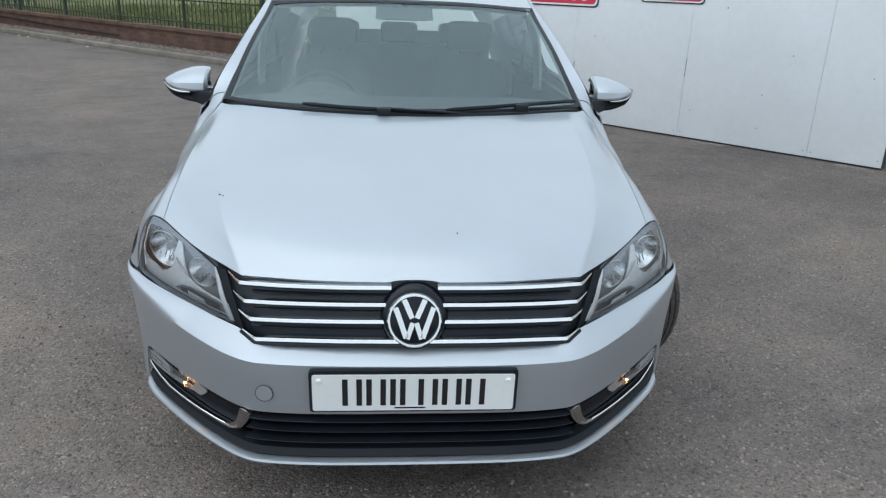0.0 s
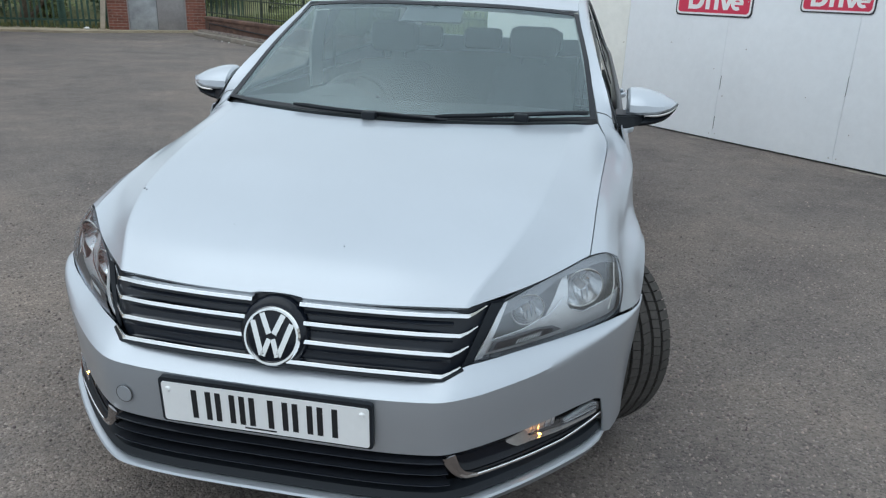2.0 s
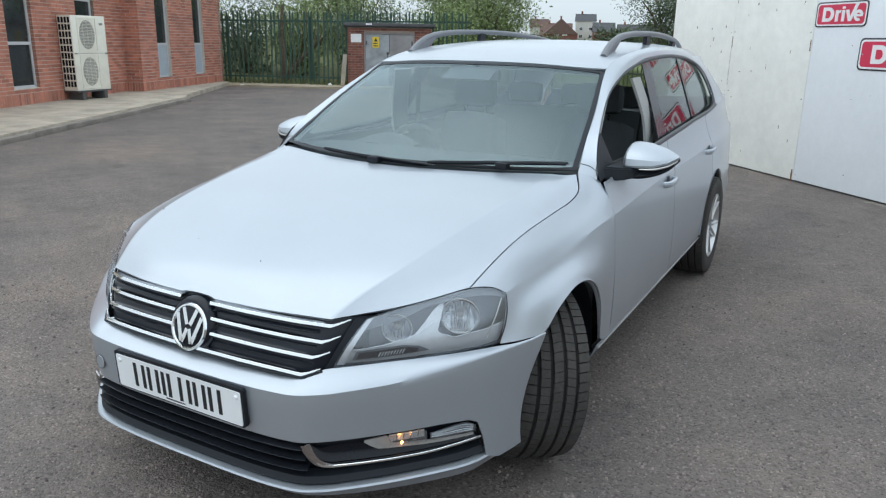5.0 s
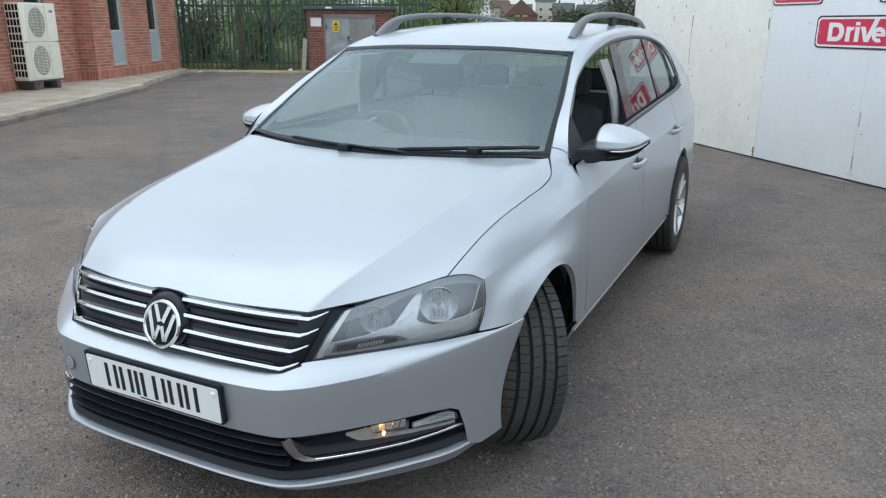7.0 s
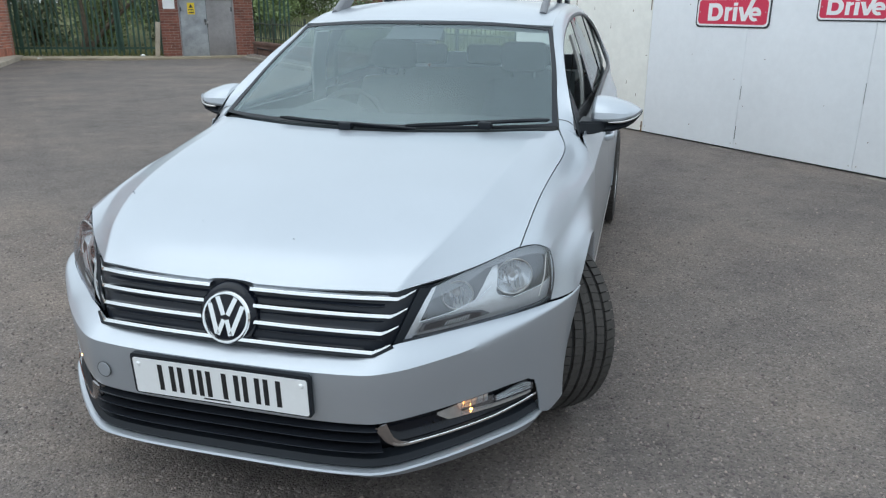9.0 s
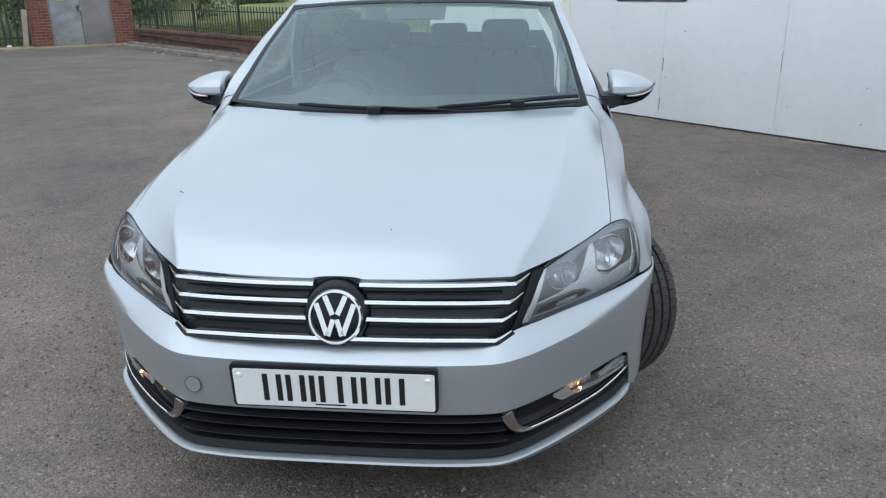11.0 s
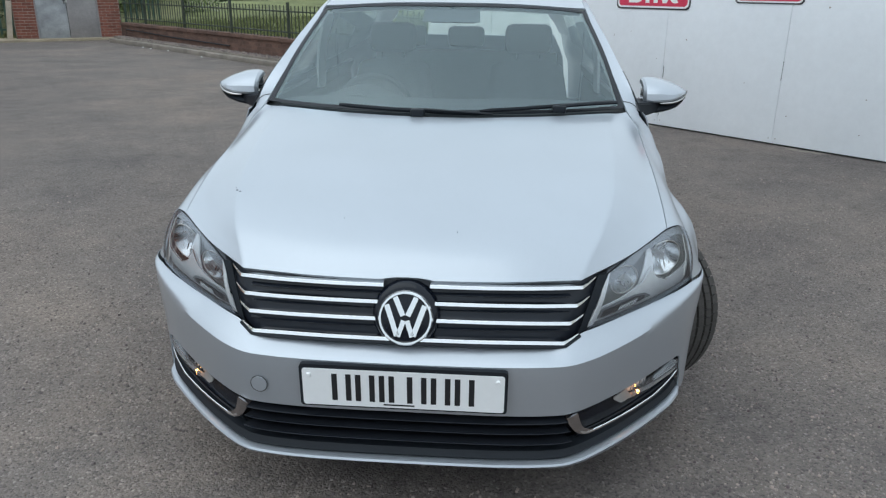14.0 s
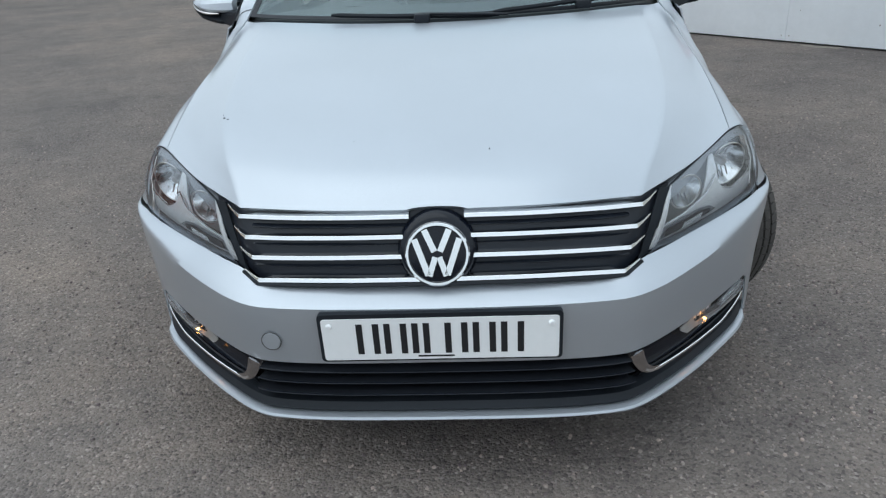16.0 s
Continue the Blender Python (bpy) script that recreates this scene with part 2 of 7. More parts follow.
SILVER = paint("silver_metallic_paint", (0.463, 0.496, 0.543), 0.46, 0.72)
CHROME = surf("bright_chrome", (0.86, 0.87, 0.88), 0.07, 1.0, vary=0.03, grain=0.02, bump=0)
# darkened chrome: the asphalt it mirrors is put into the colour
DARKREFLECT = surf("chrome_dark_reflection", (0.42, 0.40, 0.40), 0.16, 1.0, vary=0.05, grain=0.03, bump=0)
SATIN = surf("satin_chrome", (0.55, 0.54, 0.53), 0.28, 1.0, vary=0.05, grain=0.03, bump=0)
PLASTIC = surf("black_plastic", (0.014, 0.017, 0.022), 0.45, vary=0.2, fine=200, grain=0.12, bump=0.05, spec=0.22)
GLOSSBLACK = surf("gloss_black", (0.006, 0.008, 0.014), 0.14, vary=0.2, bump=0, spec=0.32)
GRILLEBLACK = surf("grille_blue_black", (0.011, 0.014, 0.021), 0.32, vary=0.2, bump=0, spec=0.35)
GREYPLASTIC = surf("grey_plastic", (0.06, 0.062, 0.066), 0.5, vary=0.15, fine=200, grain=0.1, bump=0.05)
RUBBER = surf("tyre_rubber", (0.046, 0.042, 0.039), 0.85, vary=0.25, scale=6, fine=90, grain=0.2, bump=0.12)
GROOVESHADE = surf("tread_groove", (0.010, 0.010, 0.010), 0.9)
ALLOY = surf("silver_alloy", (0.60, 0.60, 0.60), 0.3, 0.85, vary=0.06, coat=0.3, bump=0)
GLASS = pane("windscreen_glass", (0.74, 0.83, 0.84), 2.2, haze=0.19, film=(0.82, 0.96, 1.0))
PRIVACY = pane("side_glass", (0.62, 0.68, 0.66), 1.6)
CLEARGLASS = pane("door_glass", (0.92, 0.95, 0.94), 1.5)
LENS = pane("lamp_lens", (0.88, 0.90, 0.92), 2.45, haze=0.21, film=(0.90, 0.94, 1.0))
FRIT = surf("glass_black_edge", (0.012, 0.014, 0.019), 0.35, vary=0.1, bump=0, spec=0.25)
REFLECTOR = surf("lamp_reflector", (0.74, 0.75, 0.76), 0.16, 1.0, vary=0.03, bump=0)
LAMPGREY = surf("lamp_bezel", (0.72, 0.73, 0.74), 0.30, 0.35, vary=0.04, bump=0)
LAMPDARK = surf("lamp_inner", (0.14, 0.15, 0.167), 0.35, vary=0.1, bump=0)
SLATE = surf("slate_roof", (0.085, 0.085, 0.092), 0.85, vary=0.2)
AMBER = glow("warm_bulb", (1.0, 0.36, 0.07), 30.0)
BEZEL = surf("bezel_satin", (0.36, 0.35, 0.34), 0.38, 0.3, vary=0.06, bump=0)
PLATEWHITE = surf("plate_white", (0.80, 0.81, 0.82), 0.35, vary=0.02, grain=0.015, bump=0)
PLATEBLACK = surf("plate_black", (0.012, 0.013, 0.016), 0.4, vary=0.05, bump=0)
DASH = surf("dashboard_vinyl", (0.030, 0.031, 0.033), 0.65, vary=0.12, fine=300, grain=0.15)
FABRIC = surf("charcoal_seat_fabric", (0.085, 0.088, 0.094), 0.9, vary=0.15, fine=350, grain=0.25)
TRIMPALE = surf("pale_pillar_trim", (0.38, 0.38, 0.37), 0.7, vary=0.05)
SILVERTRIM = surf("rail_satin_grey", (0.20, 0.205, 0.22), 0.42, 0.4, vary=0.08, bump=0)


# ---- shape helpers ----
def spline(pts, n):
    """n + 1 points on a Catmull-Rom curve through pts."""
    p = np.array(pts, float)
    if len(p) == 1:
        return np.repeat(p, n + 1, 0)
    e = np.vstack([2 * p[0] - p[1], p, 2 * p[-1] - p[-2]])
    step = np.r_[0, np.cumsum(np.linalg.norm(np.diff(p, axis=0), axis=1) + 1e-9)]
    out = []
    for u in np.linspace(0, step[-1], n + 1):
        k = min(max(int(np.searchsorted(step, u, "right")) - 1, 0), len(p) - 2)
        f = (u - step[k]) / (step[k + 1] - step[k])
        a, b, c, d = e[k : k + 4]
        la, lb, lc = (np.linalg.norm(q) + 1e-9 for q in (b - a, c - b, d - c))
        mb = ((b - a) / la + (c - b) / lb) / 2 * lb
        mc = ((c - b) / lb + (d - c) / lc) / 2 * lb
        out.append((2 * f**3 - 3 * f**2 + 1) * b + (f**3 - 2 * f**2 + f) * mb + (-2 * f**3 + 3 * f**2) * c + (f**3 - f**2) * mc)
    return np.array(out)


def table(pairs, x):
    a = np.array(pairs, float)
    return float(np.interp(x, a[:, 0], a[:, 1]))


def grid(rows):
    """A bmesh sheet over rows of points."""
    bm = bmesh.new()
    vs = [[bm.verts.new(p) for p in row] for row in rows]
    for a, b in zip(vs, vs[1:]):
        for i in range(len(a) - 1):
            try:
                bm.faces.new((a[i], a[i + 1], b[i + 1], b[i]))
            except ValueError:
                pass
    bmesh.ops.remove_doubles(bm, verts=bm.verts, dist=1e-5)
    return bm


def loft(curves, nu, nv):
    """A sheet through curves that run lengthwise; nu steps across them, nv along."""
    along = [spline(c, nv) for c in curves]
    return grid([spline([c[k] for c in along], nu) for k in range(nv + 1)])


def thick(bm, d, outward=None):
    """Gives a sheet thickness d on its inner side; outward: a direction that its faces should look in."""
    bm.normal_update()
    if outward is not None:
        s = sum((f.normal.dot(Vector(outward(f.calc_center_median()) if callable(outward) else outward)) * f.calc_area() for f in bm.faces), 0.0)
        if s < 0:
            bmesh.ops.reverse_faces(bm, faces=bm.faces)
            bm.normal_update()
    rim = [e for e in bm.edges if len(e.link_faces) == 1]
    sides = []
    for e in rim:
        loop = e.link_loops[0]
        sides.append((loop.vert, loop.link_loop_next.vert))
    outer = list(bm.faces)
    inner = {v: bm.verts.new(v.co - d * v.normal) for v in list(bm.verts)}
    for f in outer:
        bm.faces.new([inner[v] for v in reversed(f.verts)])
    for p, q in sides:
        bm.faces.new((q, p, inner[p], inner[q]))
    bm.normal_update()
    return bm


def flipped(bm):
    """The mirror image across the car's middle."""
    c = bm.copy()
    for v in c.verts:
        v.co.x = -v.co.x
    bmesh.ops.reverse_faces(c, faces=c.faces)
    return c


def box(bm, lo, hi, m=None, bevel=0.0):
    r = bmesh.ops.create_cube(bm, size=1.0)
    lo, hi = Vector(lo), Vector(hi)
    for v in r["verts"]:
        v.co = Vector([(v.co[i] + 0.5) * (hi[i] - lo[i]) + lo[i] for i in range(3)])
    if bevel:
        edges = list({e for v in r["verts"] for e in v.link_edges})
        out = bmesh.ops.bevel(bm, geom=edges, offset=bevel, segments=2, affect="EDGES", profile=0.5)
        verts = {v for f in out["faces"] for v in f.verts} | {v for v in r["verts"] if v.is_valid}
    else:
        verts = set(r["verts"])
    if m is not None:
        for v in verts:
            v.co = m @ v.co
    return bm


def boxes(*items, bevel=0.0, m=None):
    bm = bmesh.new()
    for lo, hi in items:
        box(bm, lo, hi, m, bevel)
    return bm


def tube(pts, radius, n=8, closed=False, flat=1.0, up=(0, 0, 1)):
    """A round or flattened bar along pts; radius: one number or one for each point."""
    p = [Vector(q) for q in pts]
    rr = radius if isinstance(radius, (list, tuple)) else [radius] * len(p)
    bm = bmesh.new()
    rings = []
    for k, q in enumerate(p):
        a = p[k - 1] if (k or closed) else q
        b = p[(k + 1) % len(p)] if (k + 1 < len(p) or closed) else q
        d = (b - a).normalized()
        side = d.cross(Vector(up))
        side = side.normalized() if side.length > 1e-4 else d.orthogonal().normalized()
        top = side.cross(d)
        rings.append([bm.verts.new(q + rr[k] * (math.cos(x) * side + flat * math.sin(x) * top)) for x in (2 * math.pi * i / n for i in range(n))])
    pairs = list(zip(rings, rings[1:])) + ([(rings[-1], rings[0])] if closed else [])
    for a, b in pairs:
        for i in range(n):
            bm.faces.new((a[i], a[(i + 1) % n], b[(i + 1) % n], b[i]))
    if not closed:
        bm.faces.new(rings[0][::-1])
        bm.faces.new(rings[-1])
    bmesh.ops.recalc_face_normals(bm, faces=bm.faces)
    return bm


def blade(pts, high, depths, lean=0.45):
    """A flat-faced bar along pts: its face leans back, with a thin return above and below."""
    rows = []
    for q, h, deep in zip(pts, high, depths):
        x, y, z = q
        rows.append([(x, y + deep, z + h / 2), (x, y + h * lean, z + h / 2), (x, y + h * lean * 0.85, z + h * 0.46), (x, y + h * 0.04, z - h * 0.42), (x, y, z - h / 2), (x, y + 0.003, z - h * 0.62), (x, y + deep, z - h * 0.62)])
    bm = grid(rows)
    bmesh.ops.recalc_face_normals(bm, faces=bm.faces)
    return bm


def prism(outline, frame_m, depth):
    """A flat outline (x, y) given depth along its own z, laid out by frame_m."""
    bm = bmesh.new()
    a = [bm.verts.new(frame_m @ Vector((x, y, 0))) for x, y in outline]
    b = [bm.verts.new(frame_m @ Vector((x, y, depth))) for x, y in outline]
    bm.faces.new(a[::-1])
    bm.faces.new(b)
    for i in range(len(a)):
        j = (i + 1) % len(a)
        bm.faces.new((a[i], a[j], b[j], b[i]))
    bmesh.ops.recalc_face_normals(bm, faces=bm.faces)
    return bm


def rounded(w, h, r, n=5):
    """A rounded rectangle's outline about its middle."""
    out = []
    for cx, cy, a0 in ((w / 2 - r, h / 2 - r, 0), (-w / 2 + r, h / 2 - r, 90), (-w / 2 + r, -h / 2 + r, 180), (w / 2 - r, -h / 2 + r, 270)):
        out += [(cx + r * math.cos(radians(a0 + 90 * i / n)), cy + r * math.sin(radians(a0 + 90 * i / n))) for i in range(n + 1)]
    return out


def spun(profile, n, axis_m, start=0.0):
    """A turned shape: profile of (radius, height) about the z of axis_m."""
    bm = bmesh.new()
    rings = []
    for r, h in profile:
        if r < 1e-6:
            rings.append([bm.verts.new(axis_m @ Vector((0, 0, h)))])
        else:
            rings.append([bm.verts.new(axis_m @ Vector((r * math.cos(start + 2 * math.pi * i / n), r * math.sin(start + 2 * math.pi * i / n), h))) for i in range(n)])
    for a, b in zip(rings, rings[1:]):
        for i in range(n):
            j = (i + 1) % n
            if len(a) == 1 and len(b) == 1:
                continue
            if len(a) == 1:
                bm.faces.new((a[0], b[i], b[j]))
            elif len(b) == 1:
                bm.faces.new((a[i], a[j], b[0]))
            else:
                bm.faces.new((a[i], a[j], b[j], b[i]))
    bmesh.ops.recalc_face_normals(bm, faces=bm.faces)
    return bm


def mesh_of(name, bm, material, smooth=40):
    me = bpy.data.meshes.new(name)
    bm.to_mesh(me)
    bm.free()
    me.materials.append(material)
    if smooth:
        for f in me.polygons:
            f.use_smooth = True
        me.set_sharp_from_angle(angle=radians(smooth))
    return me


def under(ob, parent):
    ob.parent = parent
    base = parent
    shift = Matrix.Identity(4)
    while base is not None:
        shift = base.matrix_basis.inverted() @ shift if base.parent is None else shift
        base = base.parent
    if parent.parent is None:
        ob.matrix_parent_inverse = shift
    return ob


def part(name, bm, material, parent, label="", smooth=40):
    ob = new(name, mesh_of(name, bm, material, smooth))
    under(ob, parent)
    if label:
        tagged(ob, label)
    return ob


def thing(name, at, label, category, group="", kind=""):
    ob = new(name)
    ob.empty_display_size = 0.1
    ob.location = at
    return tagged(ob, label, category, group, kind)


def solo(name, bm, material, label, category="", group="", kind="", smooth=40):
    return tagged(new(name, mesh_of(name, bm, material, smooth)), label, category, group, kind)


# ---- ground ----
def sheet(name, pts, z, material, label, cuts=1, kind="structure", category=""):
    bm = bmesh.new()
    vs = [bm.verts.new((x, y, z)) for x, y in pts]
    f = bm.faces.new(vs)
    if f.normal.z < 0:
        bmesh.ops.reverse_faces(bm, faces=[f])
    bm.normal_update()
    if bm.faces[:][0].normal.z < 0:
        bmesh.ops.reverse_faces(bm, faces=bm.faces)
    return solo(name, bm, material, label, category, kind=kind, smooth=0)


def slab(name, pts, z0, z1, material, label, parent=None, bevel=0.0):
    bm = bmesh.new()
    a = [bm.verts.new((x, y, z0)) for x, y in pts]
    b = [bm.verts.new((x, y, z1)) for x, y in pts]
    bm.faces.new(a[::-1])
    bm.faces.new(b)
    for i in range(len(a)):
        j = (i + 1) % len(a)
        bm.faces.new((a[i], a[j], b[j], b[i]))
    bmesh.ops.recalc_face_normals(bm, faces=bm.faces)
    if bevel:
        bmesh.ops.bevel(bm, geom=[e for e in bm.edges if all(v.co.z > z1 - 1e-4 for v in e.verts)], offset=bevel, segments=2, affect="EDGES")
    if parent:
        return part(name, bm, material, parent, label)
    return solo(name, bm, material, label, kind="structure")


sheet("ground", [(-1500, -1500), (1500, -1500), (1500, 1500), (-1500, 1500)], -0.03, DRYGRASS, "open rough ground reaching the horizon", category="ground")
sheet("yard", [(-45, -60), (60, -60), (60, 22), (-45, 22)], 0.0, ASPHALT, "worn brown-grey asphalt car park surface", category="asphalt")

# Loose chips on the asphalt, thickest round the car.
rng = np.random.RandomState(5)
verts, faces = [], []
while len(faces) < 330000:
    x, y = rng.uniform(-2.8, 4.6), rng.uniform(-1.6, 1.0) + 5.0 * rng.rand() ** 2.2
    if abs(x) < 0.7 and y > 0.2:
        continue
    crowd = noise.noise(Vector((x * 1.7, y * 1.7, 3.0))) + 0.6 * noise.noise(Vector((x * 5.5, y * 5.5, 7.0)))
    if crowd < rng.uniform(-0.75, 0.75):
        continue
    s = 0.0017 + 0.0052 * rng.rand() ** 3.6
    a, tall = rng.uniform(0, 6.28), rng.uniform(0.6, 1.2)
    i = len(verts)
    rim = [(s * (0.75 + 0.45 * rng.rand()), a + 1.2566 * j) for j in range(5)]
    verts += [(x + r * math.cos(q), y + r * math.sin(q), 0.0) for r, q in rim]
    verts += [(x + 0.7 * r * math.cos(q), y + 0.7 * r * math.sin(q), s * tall * rng.uniform(0.7, 1.1)) for r, q in rim]
    faces += [f for j in range(5) for f in ((i + j, i + (j + 1) % 5, i + 5 + (j + 1) % 5, i + 5 + j),)]
    faces.append((i + 5, i + 6, i + 7, i + 8, i + 9))
me = bpy.data.meshes.new("loose_chippings")
me.from_pydata(verts, [], faces)
me.materials.append(STONE)
tagged(new("loose_chippings", me), "loose grey stone chippings scattered on the asphalt", "gravel", kind="stuff")

# ---- hoarding: white sheet wall along the yard ----
WALL0, ALONG = Vector((1.07, 7.645, 0)), Vector((0.7009, -0.7133, 0))
# x runs along the wall, y up, z out of it towards the yard
OUT = Vector((ALONG.y, -ALONG.x, 0))
WALLM = Matrix(((ALONG.x, 0, OUT.x, WALL0.x), (ALONG.y, 0, OUT.y, WALL0.y), (0, 1, 0, 0), (0, 0, 0, 1)))
WALLTOP = 2.75
wall = thing("wall_north", WALLM @ Vector((-2.7, 0, 0)), "tall white sheet hoarding wall with red signs beside the asphalt", "wall", kind="structure")
joints = [-2.69, -1.355, 0.0, 1.33, 2.646, 3.928, 4.556]
part("frame", boxes(((-2.69, 0.0, -0.16), (4.556, WALLTOP, -0.03)), m=WALLM), SEAM, wall)
for k, (a, b) in enumerate(zip(joints, joints[1:])):
    old = k < 2
    g = 0.0015
    bm = boxes(((a + g, 0.018, -0.03), (b - g, WALLTOP, 0.004 if old else 0.0)), m=WALLM, bevel=0.0015)
    panel = part("panel", bm, WALLCREAM if old else WALLWHITE, wall, "scuffed cream painted sheet" if old else "", smooth=30)
    for sx in (a + 0.035, b - 0.035):
        for zz in (0.075,) if not old else (0.075, 0.9, 1.6):
            part("screw", spun([(0.0, 0.004), (0.0055, 0.003), (0.007, 0.0)], 8, WALLM @ Matrix.Translation((sx, zz + 0.012 * math.sin(9 * sx), 0.004 if old else 0.0))), SATIN if k != 1 else RUST, panel)
# torn joint and scrapes
for sx, z0, z1, w in ((1.345, 0.53, 0.66, 0.002), (2.648, 0.62, 0.80, 0.0012), (1.338, 0.12, 0.25, 0.0022), (-0.015, 1.40, 1.52, 0.012), (-0.02, 0.0, 0.13, 0.02), (-1.35, 1.42, 1.56, 0.011), (-1.36, 0.98, 1.4, 0.0025)):
    part("joint_gap", boxes(((sx - w / 2, z0, 0.0), (sx + w / 2, z1, 0.006)), m=WALLM), RUST if sx < 0.5 else SEAM, wall)
rng = np.random.RandomState(12)
for k in range(46):
    sx, zz = rng.uniform(-2.5, -0.05), rng.uniform(0.15, 2.2)
    w, h = 0.003 + 0.008 * rng.rand() ** 2, 0.008 + 0.035 * rng.rand() ** 2
    part("chip", prism([(sx + w * x, zz + h * y) for x, y in ((-1, -0.6), (0.2, -1), (1, -0.1), (0.4, 1), (-0.5, 0.7))], WALLM, 0.0055), RUST, wall)
for k in range(16):
    sx, zz = rng.uniform(0.1, 4.4), rng.uniform(0.15, 1.6)
    w = 0.003 + 0.004 * rng.rand()
    part("chip", prism([(sx + w * x, zz + w * y) for x, y in ((-1, -0.6), (0.2, -1), (1, -0.1), (0.4, 1), (-0.5, 0.7))], WALLM, 0.0015), RUST, wall)
# the set-back run past the end of the sheets
next_wall = thing("wall_east", WALLM @ Vector((4.6, 0, 0)), "cream rendered wall set back past the white sheets", "wall", kind="structure")
part("pier", boxes(((4.60, 0.0, -0.5), (4.95, WALLTOP, -0.10)), m=WALLM, bevel=0.01), RENDERWALL, next_wall)
part("wall_face", boxes(((4.95, 0.0, -0.5), (14.0, WALLTOP, -0.2)), m=WALLM), RENDERWALL, next_wall)

# crumbled concrete at the foot of the wall
rng = np.random.RandomState(3)
for sx, n in ((-0.75, 9), (1.22, 8), (3.0, 12), (4.4, 6)):
    vsum = bmesh.new()
    for k in range(n):
        c = WALLM @ Vector((sx + rng.uniform(-0.17, 0.17), 0, 0.05 + rng.uniform(-0.02, 0.03)))
        r = rng.uniform(0.02, 0.055)
        q = bmesh.ops.create_icosphere(vsum, subdivisions=1, radius=1.0)
        for v in q["verts"]:
            v.co = c + Vector((v.co.x * r * rng.uniform(0.8, 1.2), v.co.y * r * 0.7, v.co.z * 0.008))
    solo("concrete_crumbs", vsum, KERB, "crumbled pale concrete patch at the wall's foot", "concrete", "concrete patches at the wall")


# ---- red signs on the hoarding ----
def sign(cx, cz, w, h):
    base = WALLM @ Matrix.Translation((cx, cz, 0.0))
    s = thing("wall_sign", base.translation, "red rounded sign with white shapes on the white wall", "sign", "red signs on the white wall")
    r = 0.16 * h
    part("backing", prism(rounded(w, h, r), base, 0.006), SIGNBLACK, s)
    part("white_border", prism(rounded(w - 0.030 * h / 0.3, h - 0.030 * h / 0.3, r * 0.92), base @ Matrix.Translation((0, 0, 0.006)), 0.0015), SIGNWHITE, s)
    part("red_face", prism(rounded(w - 0.066 * h / 0.3, h - 0.066 * h / 0.3, r * 0.8), base @ Matrix.Translation((0, 0, 0.0075)), 0.0015), SIGNRED, s)
    k = h / 0.305
    top = base @ Matrix.Translation((0, 0, 0.009))
    z0, z1 = -0.082 * k, 0.082 * k

    def flat(name, pts):
        part(name, prism([(x * k, y * k) for x, y in pts], top, 0.0015), SIGNWHITE, s)

    # five white device shapes, the fourth one a tick that rises over the rest
    arc = [(-0.200 + 0.092 * math.cos(a), 0.087 * math.sin(a)) for a in (radians(x) for x in range(-90, 91, 15))]
    hole = [(-0.205 + 0.040 * math.cos(a), 0.045 * math.sin(a)) for a in (radians(x) for x in range(90, -91, -15))]
    flat("device_shape", [(-0.300, -0.087), *arc, (-0.300, 0.087)])
    part("device_core", prism([(x * k, y * k) for x, y in [(-0.248, -0.044), *hole[::-1], (-0.248, 0.044)]], top @ Matrix.Translation((0, 0, 0.0015)), 0.001), SIGNRED, s)
    flat("device_shape", [(-0.085, -0.087), (-0.035, -0.087), (-0.035, 0.010), (0.002, 0.022), (0.002, 0.052), (-0.035, 0.040), (-0.035, 0.050), (-0.085, 0.050)])
    flat("device_shape", [(0.018, -0.087), (0.068, -0.087), (0.068, 0.048), (0.018, 0.048)])
    flat("device_shape", [(0.018, 0.062), (0.068, 0.062), (0.068, 0.092), (0.018, 0.092)])
    flat("device_shape", [(0.078, 0.050), (0.130, 0.050), (0.157, -0.030), (0.225, 0.125), (0.280, 0.125), (0.180, -0.087), (0.132, -0.087)])
    ring = [(0.285 + 0.072 * math.cos(a), -0.020 + 0.068 * math.sin(a)) for a in (radians(x) for x in range(0, 320, 20))]
    core = [(0.285 + 0.034 * math.cos(a), -0.022 + 0.032 * math.sin(a)) for a in (radians(x) for x in range(300, -1, -20))]
    flat("device_shape", ring + core)
    flat("device_shape", [(0.250, -0.034), (0.352, -0.034), (0.352, -0.008), (0.250, -0.008)])
    for sx in (-1, 1):
        part("screw", spun([(0.0, 0.004), (0.006, 0.003), (0.007, 0.0)], 8, base @ Matrix.Translation((sx * (w / 2 - 0.055 * k), 0, 0.009))), SATIN, s)
    return s


sign(1.118, 1.385, 0.925, 0.305)
for cx, cz in ((0.348, 1.768), (1.68, 1.768), (2.41, 1.437), (3.01, 1.768)):
    sign(cx, cz, 0.68, 0.247)
# faded red lettering high on the wall, too broken to read
script = thing("wall_lettering", WALLM @ Vector((0.2, 2.2, 0)), "faded red lettering painted high on the white wall", "lettering")
rng = np.random.RandomState(8)
for row, (z, h, n) in enumerate(((2.42, 0.17, 7), (2.14, 0.10, 11))):
    x = 0.08
    for k in range(n):
        w = h * rng.uniform(0.35, 0.75)
        part("letter_bar", boxes(((x, z - h / 2, 0.0), (x + w, z + h / 2 * rng.uniform(0.5, 1), 0.003)), m=WALLM), SIGNRED, script)
        x += w + h * 0.22


# ---- brickwork ----
def brick_mesh(w, h, d):
    bm = bmesh.new()
    box(bm, (0, 0, 0), (w, d, h))
    return bm


